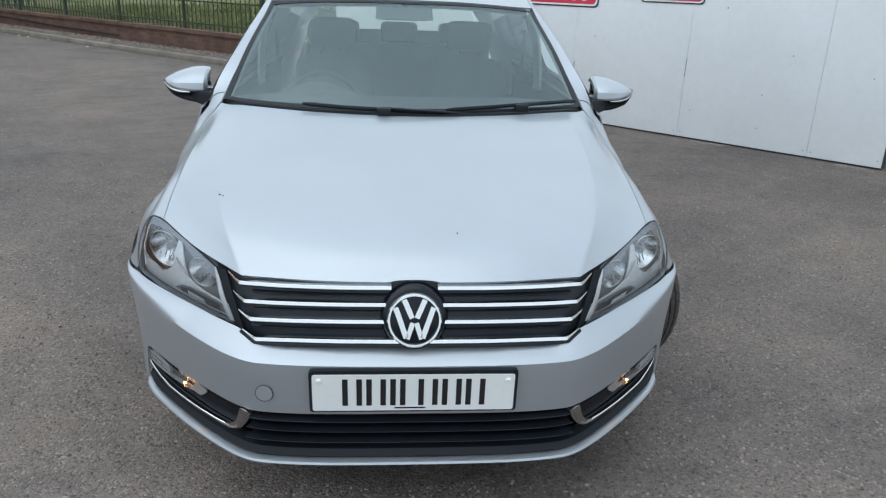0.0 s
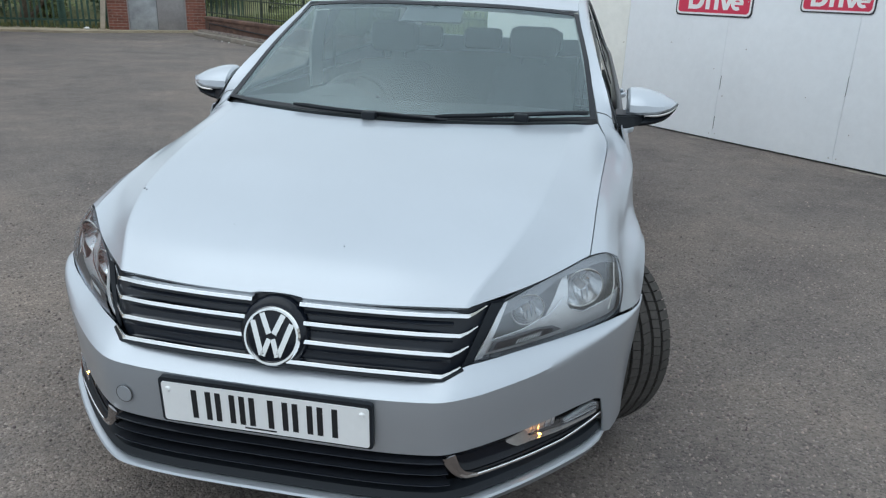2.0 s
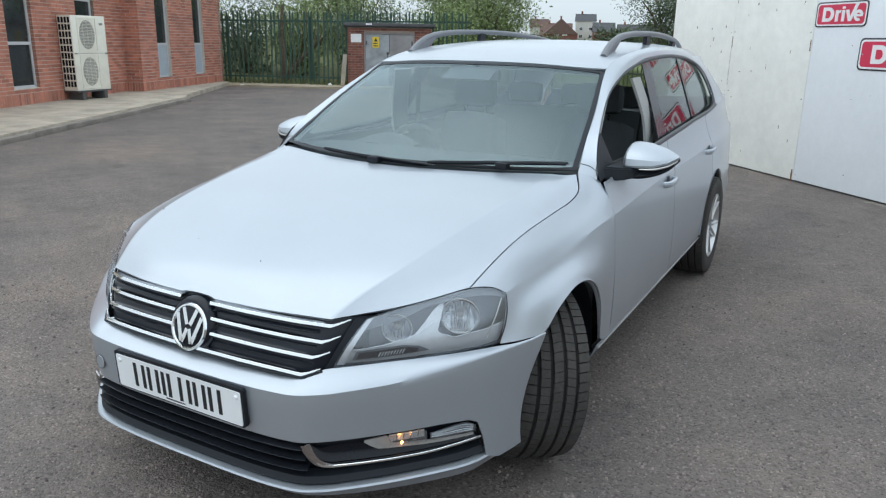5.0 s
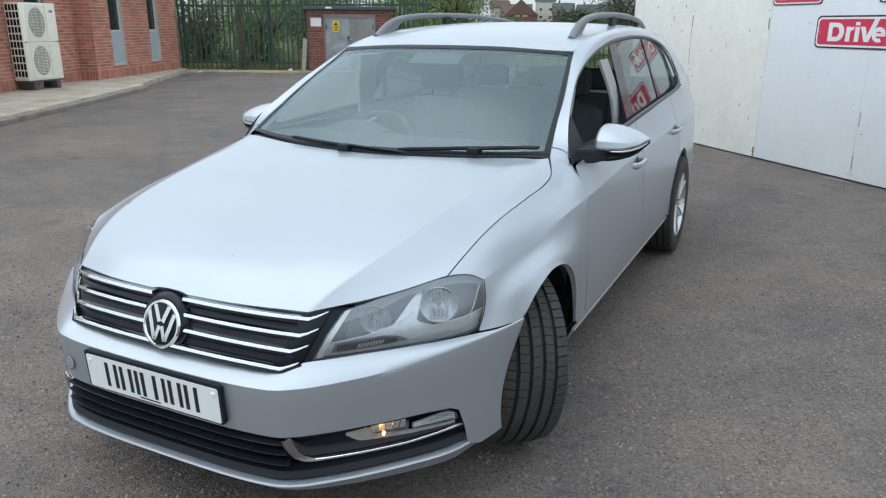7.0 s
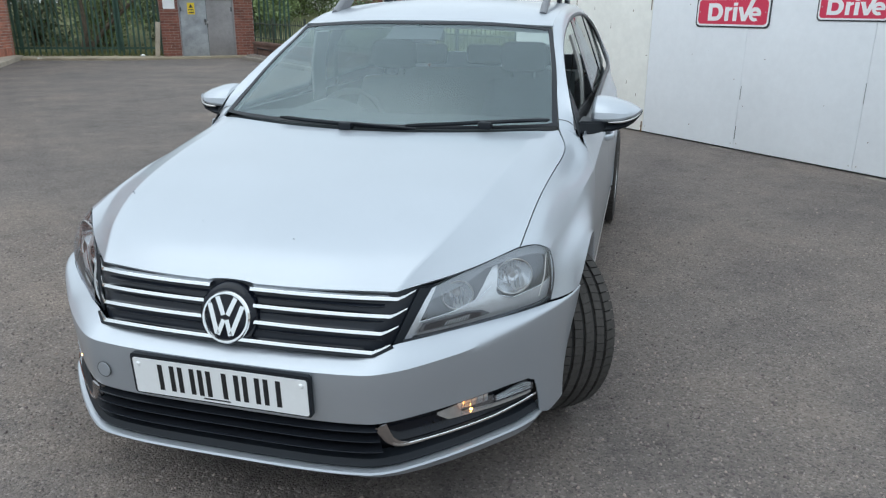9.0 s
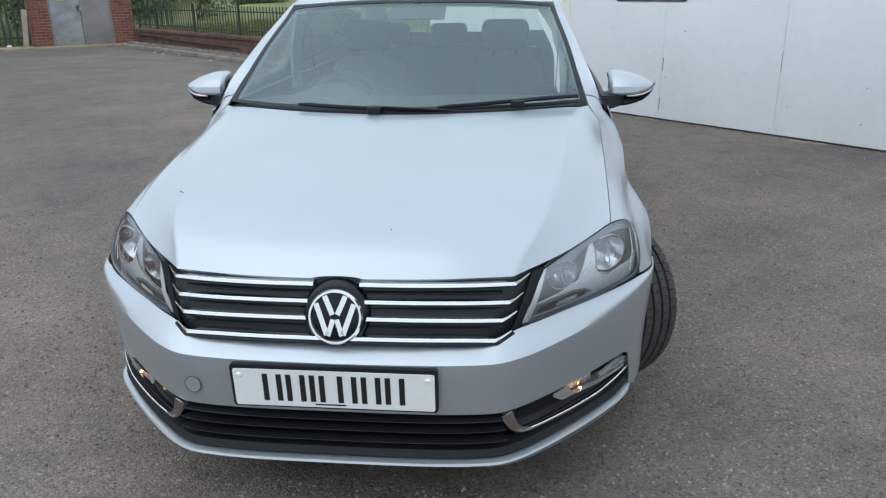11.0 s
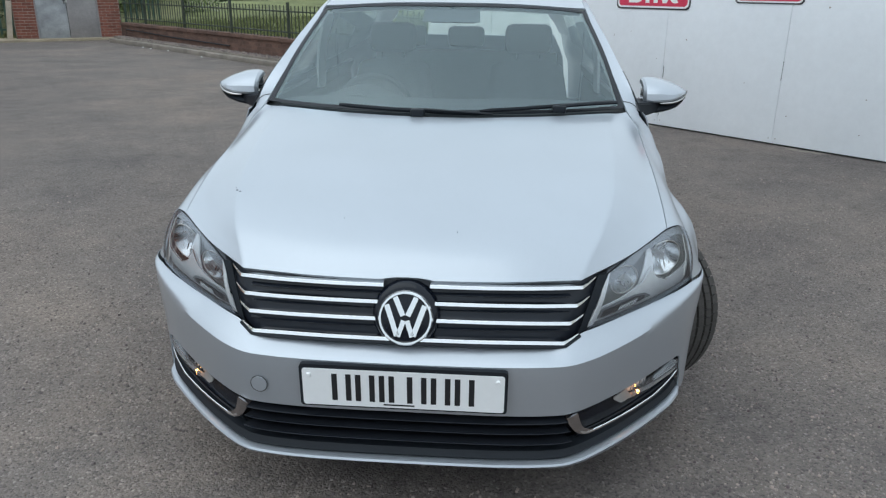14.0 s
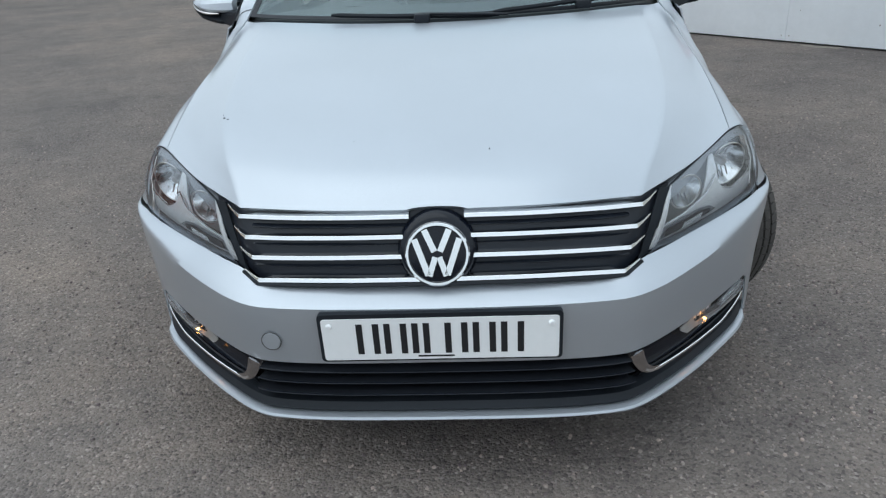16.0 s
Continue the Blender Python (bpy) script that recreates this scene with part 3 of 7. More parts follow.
def brick_wall(owner, origin, along, length, z0, z1, holes=(), parts=0, material=BRICK, soldier=0.0, depth=0.1):
    """Courses of real bricks proud of a mortar face. holes: (s0, s1, z0, z1). The first `parts` bricks are objects, the rest one mesh."""
    d = Vector((*along, 0)).normalized()
    out = Vector((d.y, -d.x, 0))
    m = Matrix(((d.x, -out.x, 0, origin[0]), (d.y, -out.y, 0, origin[1]), (0, 0, 1, 0), (0, 0, 0, 1)))
    wb, hb, j = 0.215, 0.065, 0.010
    full = None
    rest, made = [], 0
    z, course = z0, 0
    while z + 0.03 < z1:
        tall = soldier and course == 0
        h = soldier if tall else hb
        w = hb if tall else wb
        s = 0.0 if (tall or course % 2 == 0) else -(wb + j) / 2
        while s < length - 0.02:
            a, b = max(s, 0.0), min(s + w, length)
            spans = [(a, b)]
            for h0, h1, g0, g1 in holes:
                if z + h > g0 + 0.01 and z < g1 - 0.01:
                    spans = [q for p, r in spans for q in ((p, min(r, h0)), (max(p, h1), r)) if q[1] - q[0] > 0.02]
            for p, r in spans:
                if made < parts and abs((r - p) - wb) < 1e-3 and not tall:
                    if full is None:
                        full = mesh_of("brick", brick_mesh(wb, hb, depth), material, 0)
                    ob = new("brick", full)
                    under(ob, owner)
                    ob.matrix_basis = m @ Matrix.Translation((p, 0.0, z))
                    made += 1
                else:
                    rest.append((p, r, z, min(z + h, z1)))
            s += w + j
        z += h + j
        course += 1
    verts, faces = [], []
    for p, r, a, b in rest:
        i = len(verts)
        verts += [m @ Vector(c) for c in ((p, 0, a), (r, 0, a), (r, 0, b), (p, 0, b), (p, -0 + depth, a), (r, depth, a), (r, depth, b), (p, depth, b))]
        faces += [tuple(i + q for q in f) for f in ((0, 1, 2, 3), (1, 5, 6, 2), (0, 3, 7, 4), (3, 2, 6, 7), (0, 4, 5, 1))]
    if rest:
        me = bpy.data.meshes.new("brickwork")
        me.from_pydata([tuple(v) for v in verts], [], faces)
        me.materials.append(material)
        ob = under(new("brickwork", me), owner)
        tagged(ob, kind="stuff")
    return m


def mortar(owner, m, length, z0, z1, holes=(), depth=0.30, start=0.0, material=MORTAR):
    """The mortar body behind the bricks, with the openings left through it."""
    cuts = sorted({start, length, *(h[0] for h in holes), *(h[1] for h in holes)})
    for a, b in zip(cuts, cuts[1:]):
        mid = (a + b) / 2
        inside = sorted((h[2], h[3]) for h in holes if h[0] < mid < h[1])
        z = z0
        for g0, g1 in inside + [(z1, z1)]:
            if g0 - z > 0.005:
                bm = bmesh.new()
                box(bm, (a, 0.004, z), (b, depth, g0), m)
                part("mortar_body", bm, material, owner, smooth=0)
            z = max(z, g1)


def upright(origin, along):
    d = Vector((*along, 0)).normalized()
    out = Vector((d.y, -d.x, 0))
    return Matrix(((d.x, -out.x, 0, origin[0]), (d.y, -out.y, 0, origin[1]), (0, 0, 1, 0), (0, 0, 0, 1)))


# ---- brick office building with its paved apron ----
slab("pavement", [(-5.2, -1.6), (-12.05, 10.83), (-12.75, 11.55), (-15.9, 16.1), (-17.6, 16.3), (-22, 9), (-14, -6)], -0.02, 0.105, CONCRETE, "pale concrete apron beside the brick building", bevel=0.012)
kd = Vector((-12.05 + 5.2, 10.83 + 1.6, 0))
for k in range(15):
    a = Vector((-5.2, -1.6, 0)) + kd * (k / 15.0)
    n = kd.normalized()
    o = Vector((n.y, -n.x, 0))
    m = Matrix(((n.x, o.x, 0, a.x), (n.y, o.y, 0, a.y), (0, 0, 1, 0), (0, 0, 0, 1)))
    solo("kerb", boxes(((0.005, 0.0, -0.02), (kd.length / 15 - 0.005, 0.13, 0.075 + 0.006 * math.sin(5 * k))), m=m, bevel=0.012), KERB, "weathered concrete kerb stone along the apron", "kerb", "kerb stones", kind="structure")

building = thing("brick_building", (-13.5, 9.0, 0.1), "red brick office building with tall narrow windows", "building")
AC0, ACD = (-9.3, 0.75), (-0.446, 0.895)
ACL = 11.95
WIN = [(6.05 + 1.04, 6.05 + 1.90, 0.42, 2.6), (6.05 - 1.95, 6.05 - 1.1, 0.42, 2.6), (6.05 + 3.55, 6.05 + 4.35, 1.75, 2.6)]
acm = upright(AC0, ACD)
WING0, WINGD, WINGL = (-14.13, 11.39), (-0.397, 0.917), 5.13
WWIN = [(0.90, 1.61, 0.40, 2.7), (3.12, 3.78, 0.40, 2.7)]
wgm = upright(WING0, WINGD)
mortar(building, acm, ACL, 0.1, 3.3, [(a, b, c, d) for a, b, c, d in WIN])
mortar(building, wgm, WINGL, 0.1, 3.3, WWIN, start=0.012)
RETD = (0.917, 0.397)
RET0 = (-14.13 - 0.917 * 0.75, 11.39 - 0.397 * 0.75)
rtm = upright(RET0, RETD)
mortar(building, rtm, 0.730, 0.1, 3.3, depth=0.2)
ENDD = (-0.917, -0.397)
endo = wgm @ Vector((WINGL, 0, 0))
edm = upright((endo.x, endo.y), ENDD)
mortar(building, edm, 4.0, 0.1, 3.3, depth=0.2)


def office_window(owner, m, s0, s1, z0, z1, sill):
    """A tall window: grey frame, dark pane above, solid panel below."""
    w = part("window", boxes(((s0, 0.07, z0), (s0 + 0.05, 0.13, z1)), ((s1 - 0.05, 0.07, z0), (s1, 0.13, z1)), ((s0, 0.07, z1 - 0.05), (s1, 0.13, z1)), ((s0, 0.07, z0), (s1, 0.13, z0 + 0.05)), ((s0, 0.07, sill - 0.03), (s1, 0.13, sill + 0.03)), m=m), FRAMEGREY, owner, "grey framed tall window", smooth=0)
    part("pane", boxes(((s0 + 0.05, 0.095, sill + 0.03), (s1 - 0.05, 0.105, z1 - 0.05)), m=m), WINGLASS, w, smooth=0)
    return w


for a, b, c, d in WWIN:
    w = office_window(building, wgm, a, b, c, d, 1.25)
    part("spandrel_panel", boxes(((a + 0.05, 0.09, c + 0.05), (b - 0.05, 0.11, 1.22)), m=wgm), PANELGREY, w, smooth=0)
for a, b, c, d in WIN:
    w = office_window(building, acm, a, b, c, d, 1.27 if c < 1 else 2.2)
    part("pane", boxes(((a + 0.05, 0.095, c + 0.05), (b - 0.05, 0.105, 1.24 if c < 1 else 2.17)), m=acm), WINGLASS, w, smooth=0)
part("roof", boxes(((-0.2, -0.25, 3.3), (ACL + 1, 8, 3.5)), m=acm), ROOFFELT, building)
part("roof", boxes(((-0.3, -0.25, 3.31), (WINGL + 0.3, 6, 3.52)), m=wgm), ROOFFELT, building)


# ---- twin-fan outdoor unit ----
def outdoor_unit():
    a, b = Vector((-12.86, 8.70, 0)), Vector((-13.06, 9.62, 0))
    d = (b - a).normalized()
    m = upright((a.x, a.y), (d.x, d.y))
    u = thing("outdoor_unit", (a.x, a.y, 0.1), "cream twin-fan air conditioning outdoor unit beside the brick wall", "air conditioner")
    w, dep, z0, z1 = 0.98, 0.36, 0.30, 1.84
    part("casing", boxes(((0, 0.0, z0), (w, dep, z1)), m=m, bevel=0.015), CREAMMETAL, u)
    part("base_tray", boxes(((-0.01, -0.01, z0 - 0.03), (w + 0.01, dep + 0.01, z0)), m=m), SEAM, u)
    for s in (0.12, w - 0.22):
        part("foot", boxes(((s, 0.0, 0.105), (s + 0.10, dep, z0 - 0.03)), m=m, bevel=0.005), SEAM, u)
    for zc in (0.69, 1.45):
        c = m @ Matrix.Translation((0.42, -0.002, zc)) @ Matrix.Rotation(radians(90), 4, "X")
        fan = part("fan_opening", prism([(0.215 * math.cos(a), 0.295 * math.sin(a)) for a in (2 * math.pi * i / 40 for i in range(40))], c, 0.006), GRILLEGREY, u)
        for k in range(19):
            y = -0.27 + 0.03 * k
            half = 0.215 * math.sqrt(1 - (y / 0.295) ** 2)
            part("guard_slat", tube([c @ Vector((-half, y, 0.012)), c @ Vector((half, y, 0.012))], 0.0045, 5), CREAMMETAL, fan)
        for x in (-0.12, 0.0, 0.12):
            half = 0.295 * math.sqrt(1 - (x / 0.215) ** 2)
            part("guard_slat", tube([c @ Vector((x, -half, 0.016)), c @ Vector((x, half, 0.016))], 0.0035, 5), CREAMMETAL, fan)
        part("front_trim", boxes(((0.15, -0.016, zc - 0.345), (0.167, 0.0, zc + 0.345)), ((0.672, -0.016, zc - 0.345), (0.69, 0.0, zc + 0.345)), ((0.167, -0.016, zc + 0.327), (0.672, 0.0, zc + 0.345)), ((0.167, -0.016, zc - 0.345), (0.672, 0.0, zc - 0.327)), m=m), CREAMMETAL, u)
    part("seam", boxes(((0.0, -0.003, 1.064), (w, 0.001, 1.072)), m=m), GRILLEGREY, u)
    for s in (0.05, 0.93):
        part("clip", boxes(((s - 0.02, -0.02, 1.05), (s + 0.02, 0.0, 1.08)), m=m), GRILLEGREY, u)
    part("maker_mark", boxes(((0.80, -0.003, 1.65), (0.9, 0.001, 1.70)), m=m), GRILLEGREY, u)
    for side in (-0.004,):
        for k in range(4):
            for q in range(10):
                z = z0 + 0.08 + q * 0.145
                part("side_slot", boxes(((side, 0.03 + k * 0.08, z), (side + 0.008, 0.085 + k * 0.08, z + 0.115)), m=m), DARKHOLE, u)
    part("pipe", tube([m @ Vector((0.9, 0.2, 0.4)), m @ Vector((0.98, 0.45, 0.3)), m @ Vector((0.99, 0.8, 0.28))], 0.025, 6), SEAM, u)


outdoor_unit()

# ---- substation kiosk ----
SUB0, SUBD, SUBL = (-12.42, 17.62), (0.80, 0.60), 2.6
sub = thing("substation_kiosk", (*SUB0, 0), "small red brick substation with grey steel double doors", "substation")
sm = upright(SUB0, SUBD)
DOORHOLE = [(0.50, 2.06, 0.02, 1.66)]
mortar(sub, sm, SUBL, 0.0, 1.82, DOORHOLE, material=MORTARGREY)
part("side_wall", boxes(((0.0, 0.3, 0.0), (0.2, 1.9, 1.82)), ((SUBL - 0.2, 0.3, 0.0), (SUBL, 1.9, 1.82)), ((0.2, 1.7, 0), (SUBL - 0.2, 1.9, 1.82)), m=sm), BRICKDARK, sub, smooth=0)
part("roof", boxes(((-0.06, -0.07, 1.82), (SUBL + 0.06, 2.0, 1.855)), m=sm, bevel=0.01), SEALGREY, sub)
part("roof_felt", boxes(((-0.10, -0.12, 1.855), (SUBL + 0.10, 1.95, 1.95)), m=sm, bevel=0.01), ROOFFELT, sub)
part("door_frame", boxes(((0.50, 0.02, 0.02), (0.54, 0.10, 1.66)), ((2.02, 0.02, 0.02), (2.06, 0.10, 1.66)), ((0.54, 0.02, 1.62), (2.02, 0.10, 1.66)), m=sm), STEELDOOR, sub)
for a, b, mt in ((0.545, 1.275, STEELBLUE), (1.285, 2.015, STEELDOOR)):
    leaf = part("door", boxes(((a, 0.04, 0.03), (b, 0.08, 1.615)), m=sm, bevel=0.004), mt, sub, "faded steel door leaf")
    part("hinge", boxes(((a + 0.01 if a < 1 else b - 0.05, 0.028, 1.3), (a + 0.05 if a < 1 else b - 0.01, 0.04, 1.42)), m=sm), SEAM, leaf)
part("handle", boxes(((1.20, 0.0, 1.0), (1.26, 0.04, 1.09)), ((1.215, -0.02, 0.93), (1.235, 0.0, 1.05)), m=sm, bevel=0.003), SEAM, sub)
part("lock_plate", boxes(((1.25, 0.01, 0.97), (1.31, 0.04, 1.03)), m=sm), SATIN, sub)
notice = part("warning_notice", boxes(((0.76, 0.032, 1.22), (0.96, 0.040, 1.54)), m=sm), YELLOW, sub, "yellow warning notice")
part("notice_triangle", prism([(0.80, 1.40), (0.92, 1.40), (0.86, 1.51)], sm @ Matrix.Rotation(radians(90), 4, "X") @ Matrix.Translation((0, 0, -0.031)), 0.002), SIGNBLACK, notice)
part("notice_bar", boxes(((0.79, 0.030, 1.33), (0.93, 0.032, 1.36)), ((0.79, 0.030, 1.26), (0.93, 0.032, 1.29)), m=sm), SIGNBLACK, notice)
part("paper_notice", boxes(((0.10, -0.012, 1.37), (0.42, -0.003, 1.62)), m=sm), SIGNWHITE, sub, "white paper notice")
part("roof_tag", boxes(((0.56, -0.128, 1.885), (0.74, -0.118, 1.935)), m=sm), SIGNWHITE, sub)
# a leaning board, and a dark clump standing for rubble and plants beside it
solo("leaning_board", boxes(((-0.25, -0.12, 0.05), (-0.12, -0.09, 1.0)), m=sm @ Matrix.Rotation(radians(6), 4, "Y"), bevel=0.01), CONCRETE, "pale weathered board leaning beside the kiosk", "board")


def sack(at, r, material, label, flat=0.8):
    bm = bmesh.new()
    q = bmesh.ops.create_icosphere(bm, subdivisions=2, radius=1.0)
    for v in q["verts"]:
        k = 1 + 0.35 * noise.noise(v.co * 2.3 + Vector(at))
        v.co = Vector(at) + Vector((v.co.x * r * k, v.co.y * r * 0.8 * k, r * flat + v.co.z * r * flat * k))
    solo("rubbish", bm, material, label, "rubbish", "scraps of rubbish")


sack((-9.75, 18.65, 0.0), 0.16, SEAM, "dark irregular clump beside the kiosk")
sack((-9.70, 18.55, 0.22), 0.09, LITTER, "pale crumpled litter beside the kiosk")
sack((-12.85, 17.25, 0.055), 0.075, LITTER, "pale crumpled litter beside the kiosk", 0.5)
sack((-15.15, 15.85, 0.0), 0.10, LITTER, "pale crumpled litter at the fence's foot", 0.35)
sack((-16.2, 16.1, 0.055), 0.13, LITTER, "pale flattened litter at the fence's foot", 0.15)
rng = np.random.RandomState(21)
for k in range(9):
    f = rng.rand()
    sack((-8.9 + 5.6 * f + rng.uniform(-0.3, 0.2), 17.2 - 5.2 * f - 0.15 - 0.3 * rng.rand(), 0.0), 0.014 + 0.014 * rng.rand(), LITTER, "small pale scrap of litter on the asphalt", 0.4)


# ---- palisade fence ----
def palisade(start, direction, length, top):
    d = Vector((*direction, 0)).normalized()
    m = upright(start, (d.x, d.y))
    f = thing("palisade_fence", (start[0], start[1], 0), "dark green steel palisade security fence with pointed pales", "fence", "palisade runs")
    outline = [(-0.028, 0.0), (0.028, 0.0), (0.028, top - 0.16), (0.022, top - 0.10), (0.026, top - 0.05), (0.012, top - 0.075), (0.0, top), (-0.012, top - 0.075), (-0.026, top - 0.05), (-0.022, top - 0.10), (-0.028, top - 0.16)]
    bm = bmesh.new()
    front = [bm.verts.new((x, -0.012 if abs(x) > 0.02 else 0.0, z)) for x, z in outline]
    back = [bm.verts.new((x, v.co.y + 0.004, v.co.z)) for v, (x, z) in zip(front, outline)]
    bm.faces.new(front)
    bm.faces.new(back[::-1])
    for i in range(len(front)):
        j = (i + 1) % len(front)
        bm.faces.new((front[i], back[i], back[j], front[j]))
    bmesh.ops.recalc_face_normals(bm, faces=bm.faces)
    pale = mesh_of("pale", bm, GREENPAINT, 0)
    n = int(length / 0.155)
    for k in range(n):
        ob = under(new("pale", pale), f)
        ob.matrix_basis = m @ Matrix.Translation((0.155 * (k + 0.5), -0.05, 0.06 + 0.012 * math.sin(k * 2.3))) @ Matrix.Rotation(radians(1.2 * math.sin(k * 1.7)), 4, "Y")
    for z in (0.24, top - 0.30):
        part("rail", boxes(((0, -0.03, z), (length, 0.02, z + 0.055)), m=m), GREENPAINT, f)
    for k in range(int(length / 2.75) + 1):
        part("post", boxes(((2.75 * k, 0.02, 0), (2.75 * k + 0.10, 0.08, top - 0.15)), m=m), GREENPAINT, f)


FENCED, FLEN = (0.93, 0.37), 4.1
palisade((-19.0, 15.55), FENCED, 6.9, 2.25)
palisade((-13.4, 18.9), FENCED, FLEN, 2.30)

# verge kerb in front of fence and kiosk, with weeds
slab("pavement", [(-17.0, 15.15), (-15.2, 15.75), (-13.0, 16.45), (-12.20, 17.15), (-10.1, 19.0), (-9.1, 18.4), (-8.9, 18.9), (-10.2, 19.7), (-19, 16.6)], -0.02, 0.055, SAND, "dusty broken verge along the fence", bevel=0.01)

# ---- low brick wall with railings ----
LOW0, LOWD = (-9.84, 18.17), (0.736, -0.677)
LOWL = 15.5
lwm = upright(LOW0, LOWD)
low = thing("low_brick_wall", (*LOW0, 0), "low dark red brick wall carrying railings", "wall")
mortar(low, lwm, LOWL, 0.0, 0.43, depth=0.22, material=MORTARDARK)
part("coping", boxes(*(((k * 0.5 + 0.004, -0.03, 0.43), (k * 0.5 + 0.496, 0.25, 0.495 + 0.004 * math.sin(3 * k))) for k in range(31)), m=lwm), BRICKBROWN, low, smooth=0)
fence2 = thing("railing", (*LOW0, 0.46), "dark painted upright bar railing on the low wall", "railing")
RT = 1.09
bar = mesh_of("bar", tube([(0, 0, 0), (0, 0, RT - 0.48)], 0.010, 6), DARKRAIL, 0)
for k in range(int(LOWL / 0.13)):
    ob = under(new("bar", bar), fence2)
    ob.matrix_basis = lwm @ Matrix.Translation((0.13 * k + 0.05, 0.11, 0.48)) @ Matrix.Rotation(radians(0.8 * math.sin(k * 2.1)), 4, "Y")
for z in (0.59, RT - 0.12):
    part("rail", boxes(((0, 0.09, z), (LOWL, 0.13, z + 0.025)), m=lwm), DARKRAIL, fence2)
for k in range(8):
    part("post", boxes(((2.25 * k + 1.355, 0.088, 0.48), (2.25 * k + 1.40, 0.132, RT + 0.06)), m=lwm), DARKRAIL, fence2)
# kerb and gravel strip before the low wall
for k in range(13):
    m = lwm @ Matrix.Translation((k * 0.92, -0.36, 0))
    solo("kerb", boxes(((0.005, 0.0, -0.02), (0.915, 0.13, 0.095 + 0.008 * math.sin(7 * k))), m=m, bevel=0.012), KERB, "weathered concrete kerb stone before the low wall", "kerb", "kerb stones", kind="structure")
slab("gravel_strip", [tuple((lwm @ Vector(c))[:2]) for c in ((0, -0.005, 0), (12.2, -0.005, 0), (12.2, -0.23, 0), (0, -0.23, 0))], -0.02, 0.125, KERB, "rough gravel strip at the foot of the low wall")
rng = np.random.RandomState(31)
verts, faces = [], []
for k in range(3200):
    c = lwm @ Vector((12.1 * rng.rand(), -0.012 - 0.205 * rng.rand(), 0.13 + 0.03 * rng.rand()))
    r = 0.008 + 0.016 * rng.rand() ** 2
    i = len(verts)
    verts += [(c.x + r * math.cos(a), c.y + r * math.sin(a), c.z - 0.01) for a in (0.3, 1.9, 3.4, 5.0)] + [(c.x, c.y, c.z + r * 0.7)]
    faces += [(i + q, i + (q + 1) % 4, i + 4) for q in range(4)]
me = bpy.data.meshes.new("loose_gravel")
me.from_pydata(verts, [], faces)
me.materials.append(STONE)
tagged(new("loose_gravel", me), "pale loose gravel along the low wall's foot", "gravel", kind="stuff")
solo("pipe", tube([lwm @ Vector(c) for c in ((0.42, -0.035, 0.14), (0.42, -0.035, 0.33), (1.6, -0.035, 0.31), (3.0, -0.035, 0.27), (6.0, -0.035, 0.24))], 0.013, 8), PLASTIC, "black pipe running along the low brick wall", "pipe")

# ---- grass behind the boundary ----
rows = []
for i in range(41):
    v = 0.2 + 60 * (i / 40) ** 2
    row = []
    for k in range(41):
        u = -14 + 46 * k / 40
        q = lwm @ Vector((u - 6, 0.25 + v, 0))
        z = 0.36 + 0.02 * v + 0.12 * noise.noise(Vector((q.x * 0.5, q.y * 0.5, 0)))
        row.append((q.x, q.y, z))
    rows.append(row)
solo("grass_bank", grid(rows), GRASS, "rough green grass beyond the railings", "grass", kind="stuff")


def tufts(name, place, n, seed, material, label, height, blade=0.012):
    r = np.random.RandomState(seed)
    verts, faces = [], []
    for k in range(n):
        p = place(r)
        a, h = r.uniform(0, 6.28), height * r.uniform(0.4, 1.2)
        b = blade * r.uniform(0.6, 1.4)
        lean = r.uniform(-0.5, 0.5, 2) * h
        i = len(verts)
        verts += [(p[0] - b * math.cos(a), p[1] - b * math.sin(a), p[2]), (p[0] + b * math.cos(a), p[1] + b * math.sin(a), p[2]), (p[0] + lean[0], p[1] + lean[1], p[2] + h)]
        faces.append((i, i + 1, i + 2))
    me = bpy.data.meshes.new(name)
    me.from_pydata(verts, [], faces)
    me.materials.append(material)
    tagged(new(name, me), label, "grass", kind="stuff")


def bank_place(r):
    u, v = r.uniform(-1, 15), 0.3 + 9 * r.rand() ** 1.5
    q = lwm @ Vector((u, 0.25 + v, 0))
    return (q.x, q.y, 0.34 + 0.02 * v)


tufts("long_grass", bank_place, 16000, 4, GRASS, "long green grass behind the railings", 0.20, 0.016)
fm = upright((-19.0, 15.55), FENCED)


def verge_place(r):
    q = fm @ Vector((r.uniform(0, 7), r.uniform(-0.35, 0.9), 0))
    return (q.x, q.y, 0.05)


rows = []
for i in range(25):
    v = 0.35 + 12 * (i / 24) ** 1.3
    rows.append([])
    for k in range(31):
        q = fm @ Vector((-9 + 20 * k / 30, v, 0))
        rows[-1].append((q.x, q.y, 0.02 + 1.5 * min(1, v / 9) ** 1.2 + 0.15 * noise.noise(Vector((q.x * 0.6, q.y * 0.6, 2)))))
solo("field_bank", grid(rows), DRYGRASS, "olive grass bank rising behind the green fence", "grass", kind="stuff")
tufts("verge_weeds", verge_place, 2500, 6, GRASS, "weeds growing along the foot of the fence", 0.16)


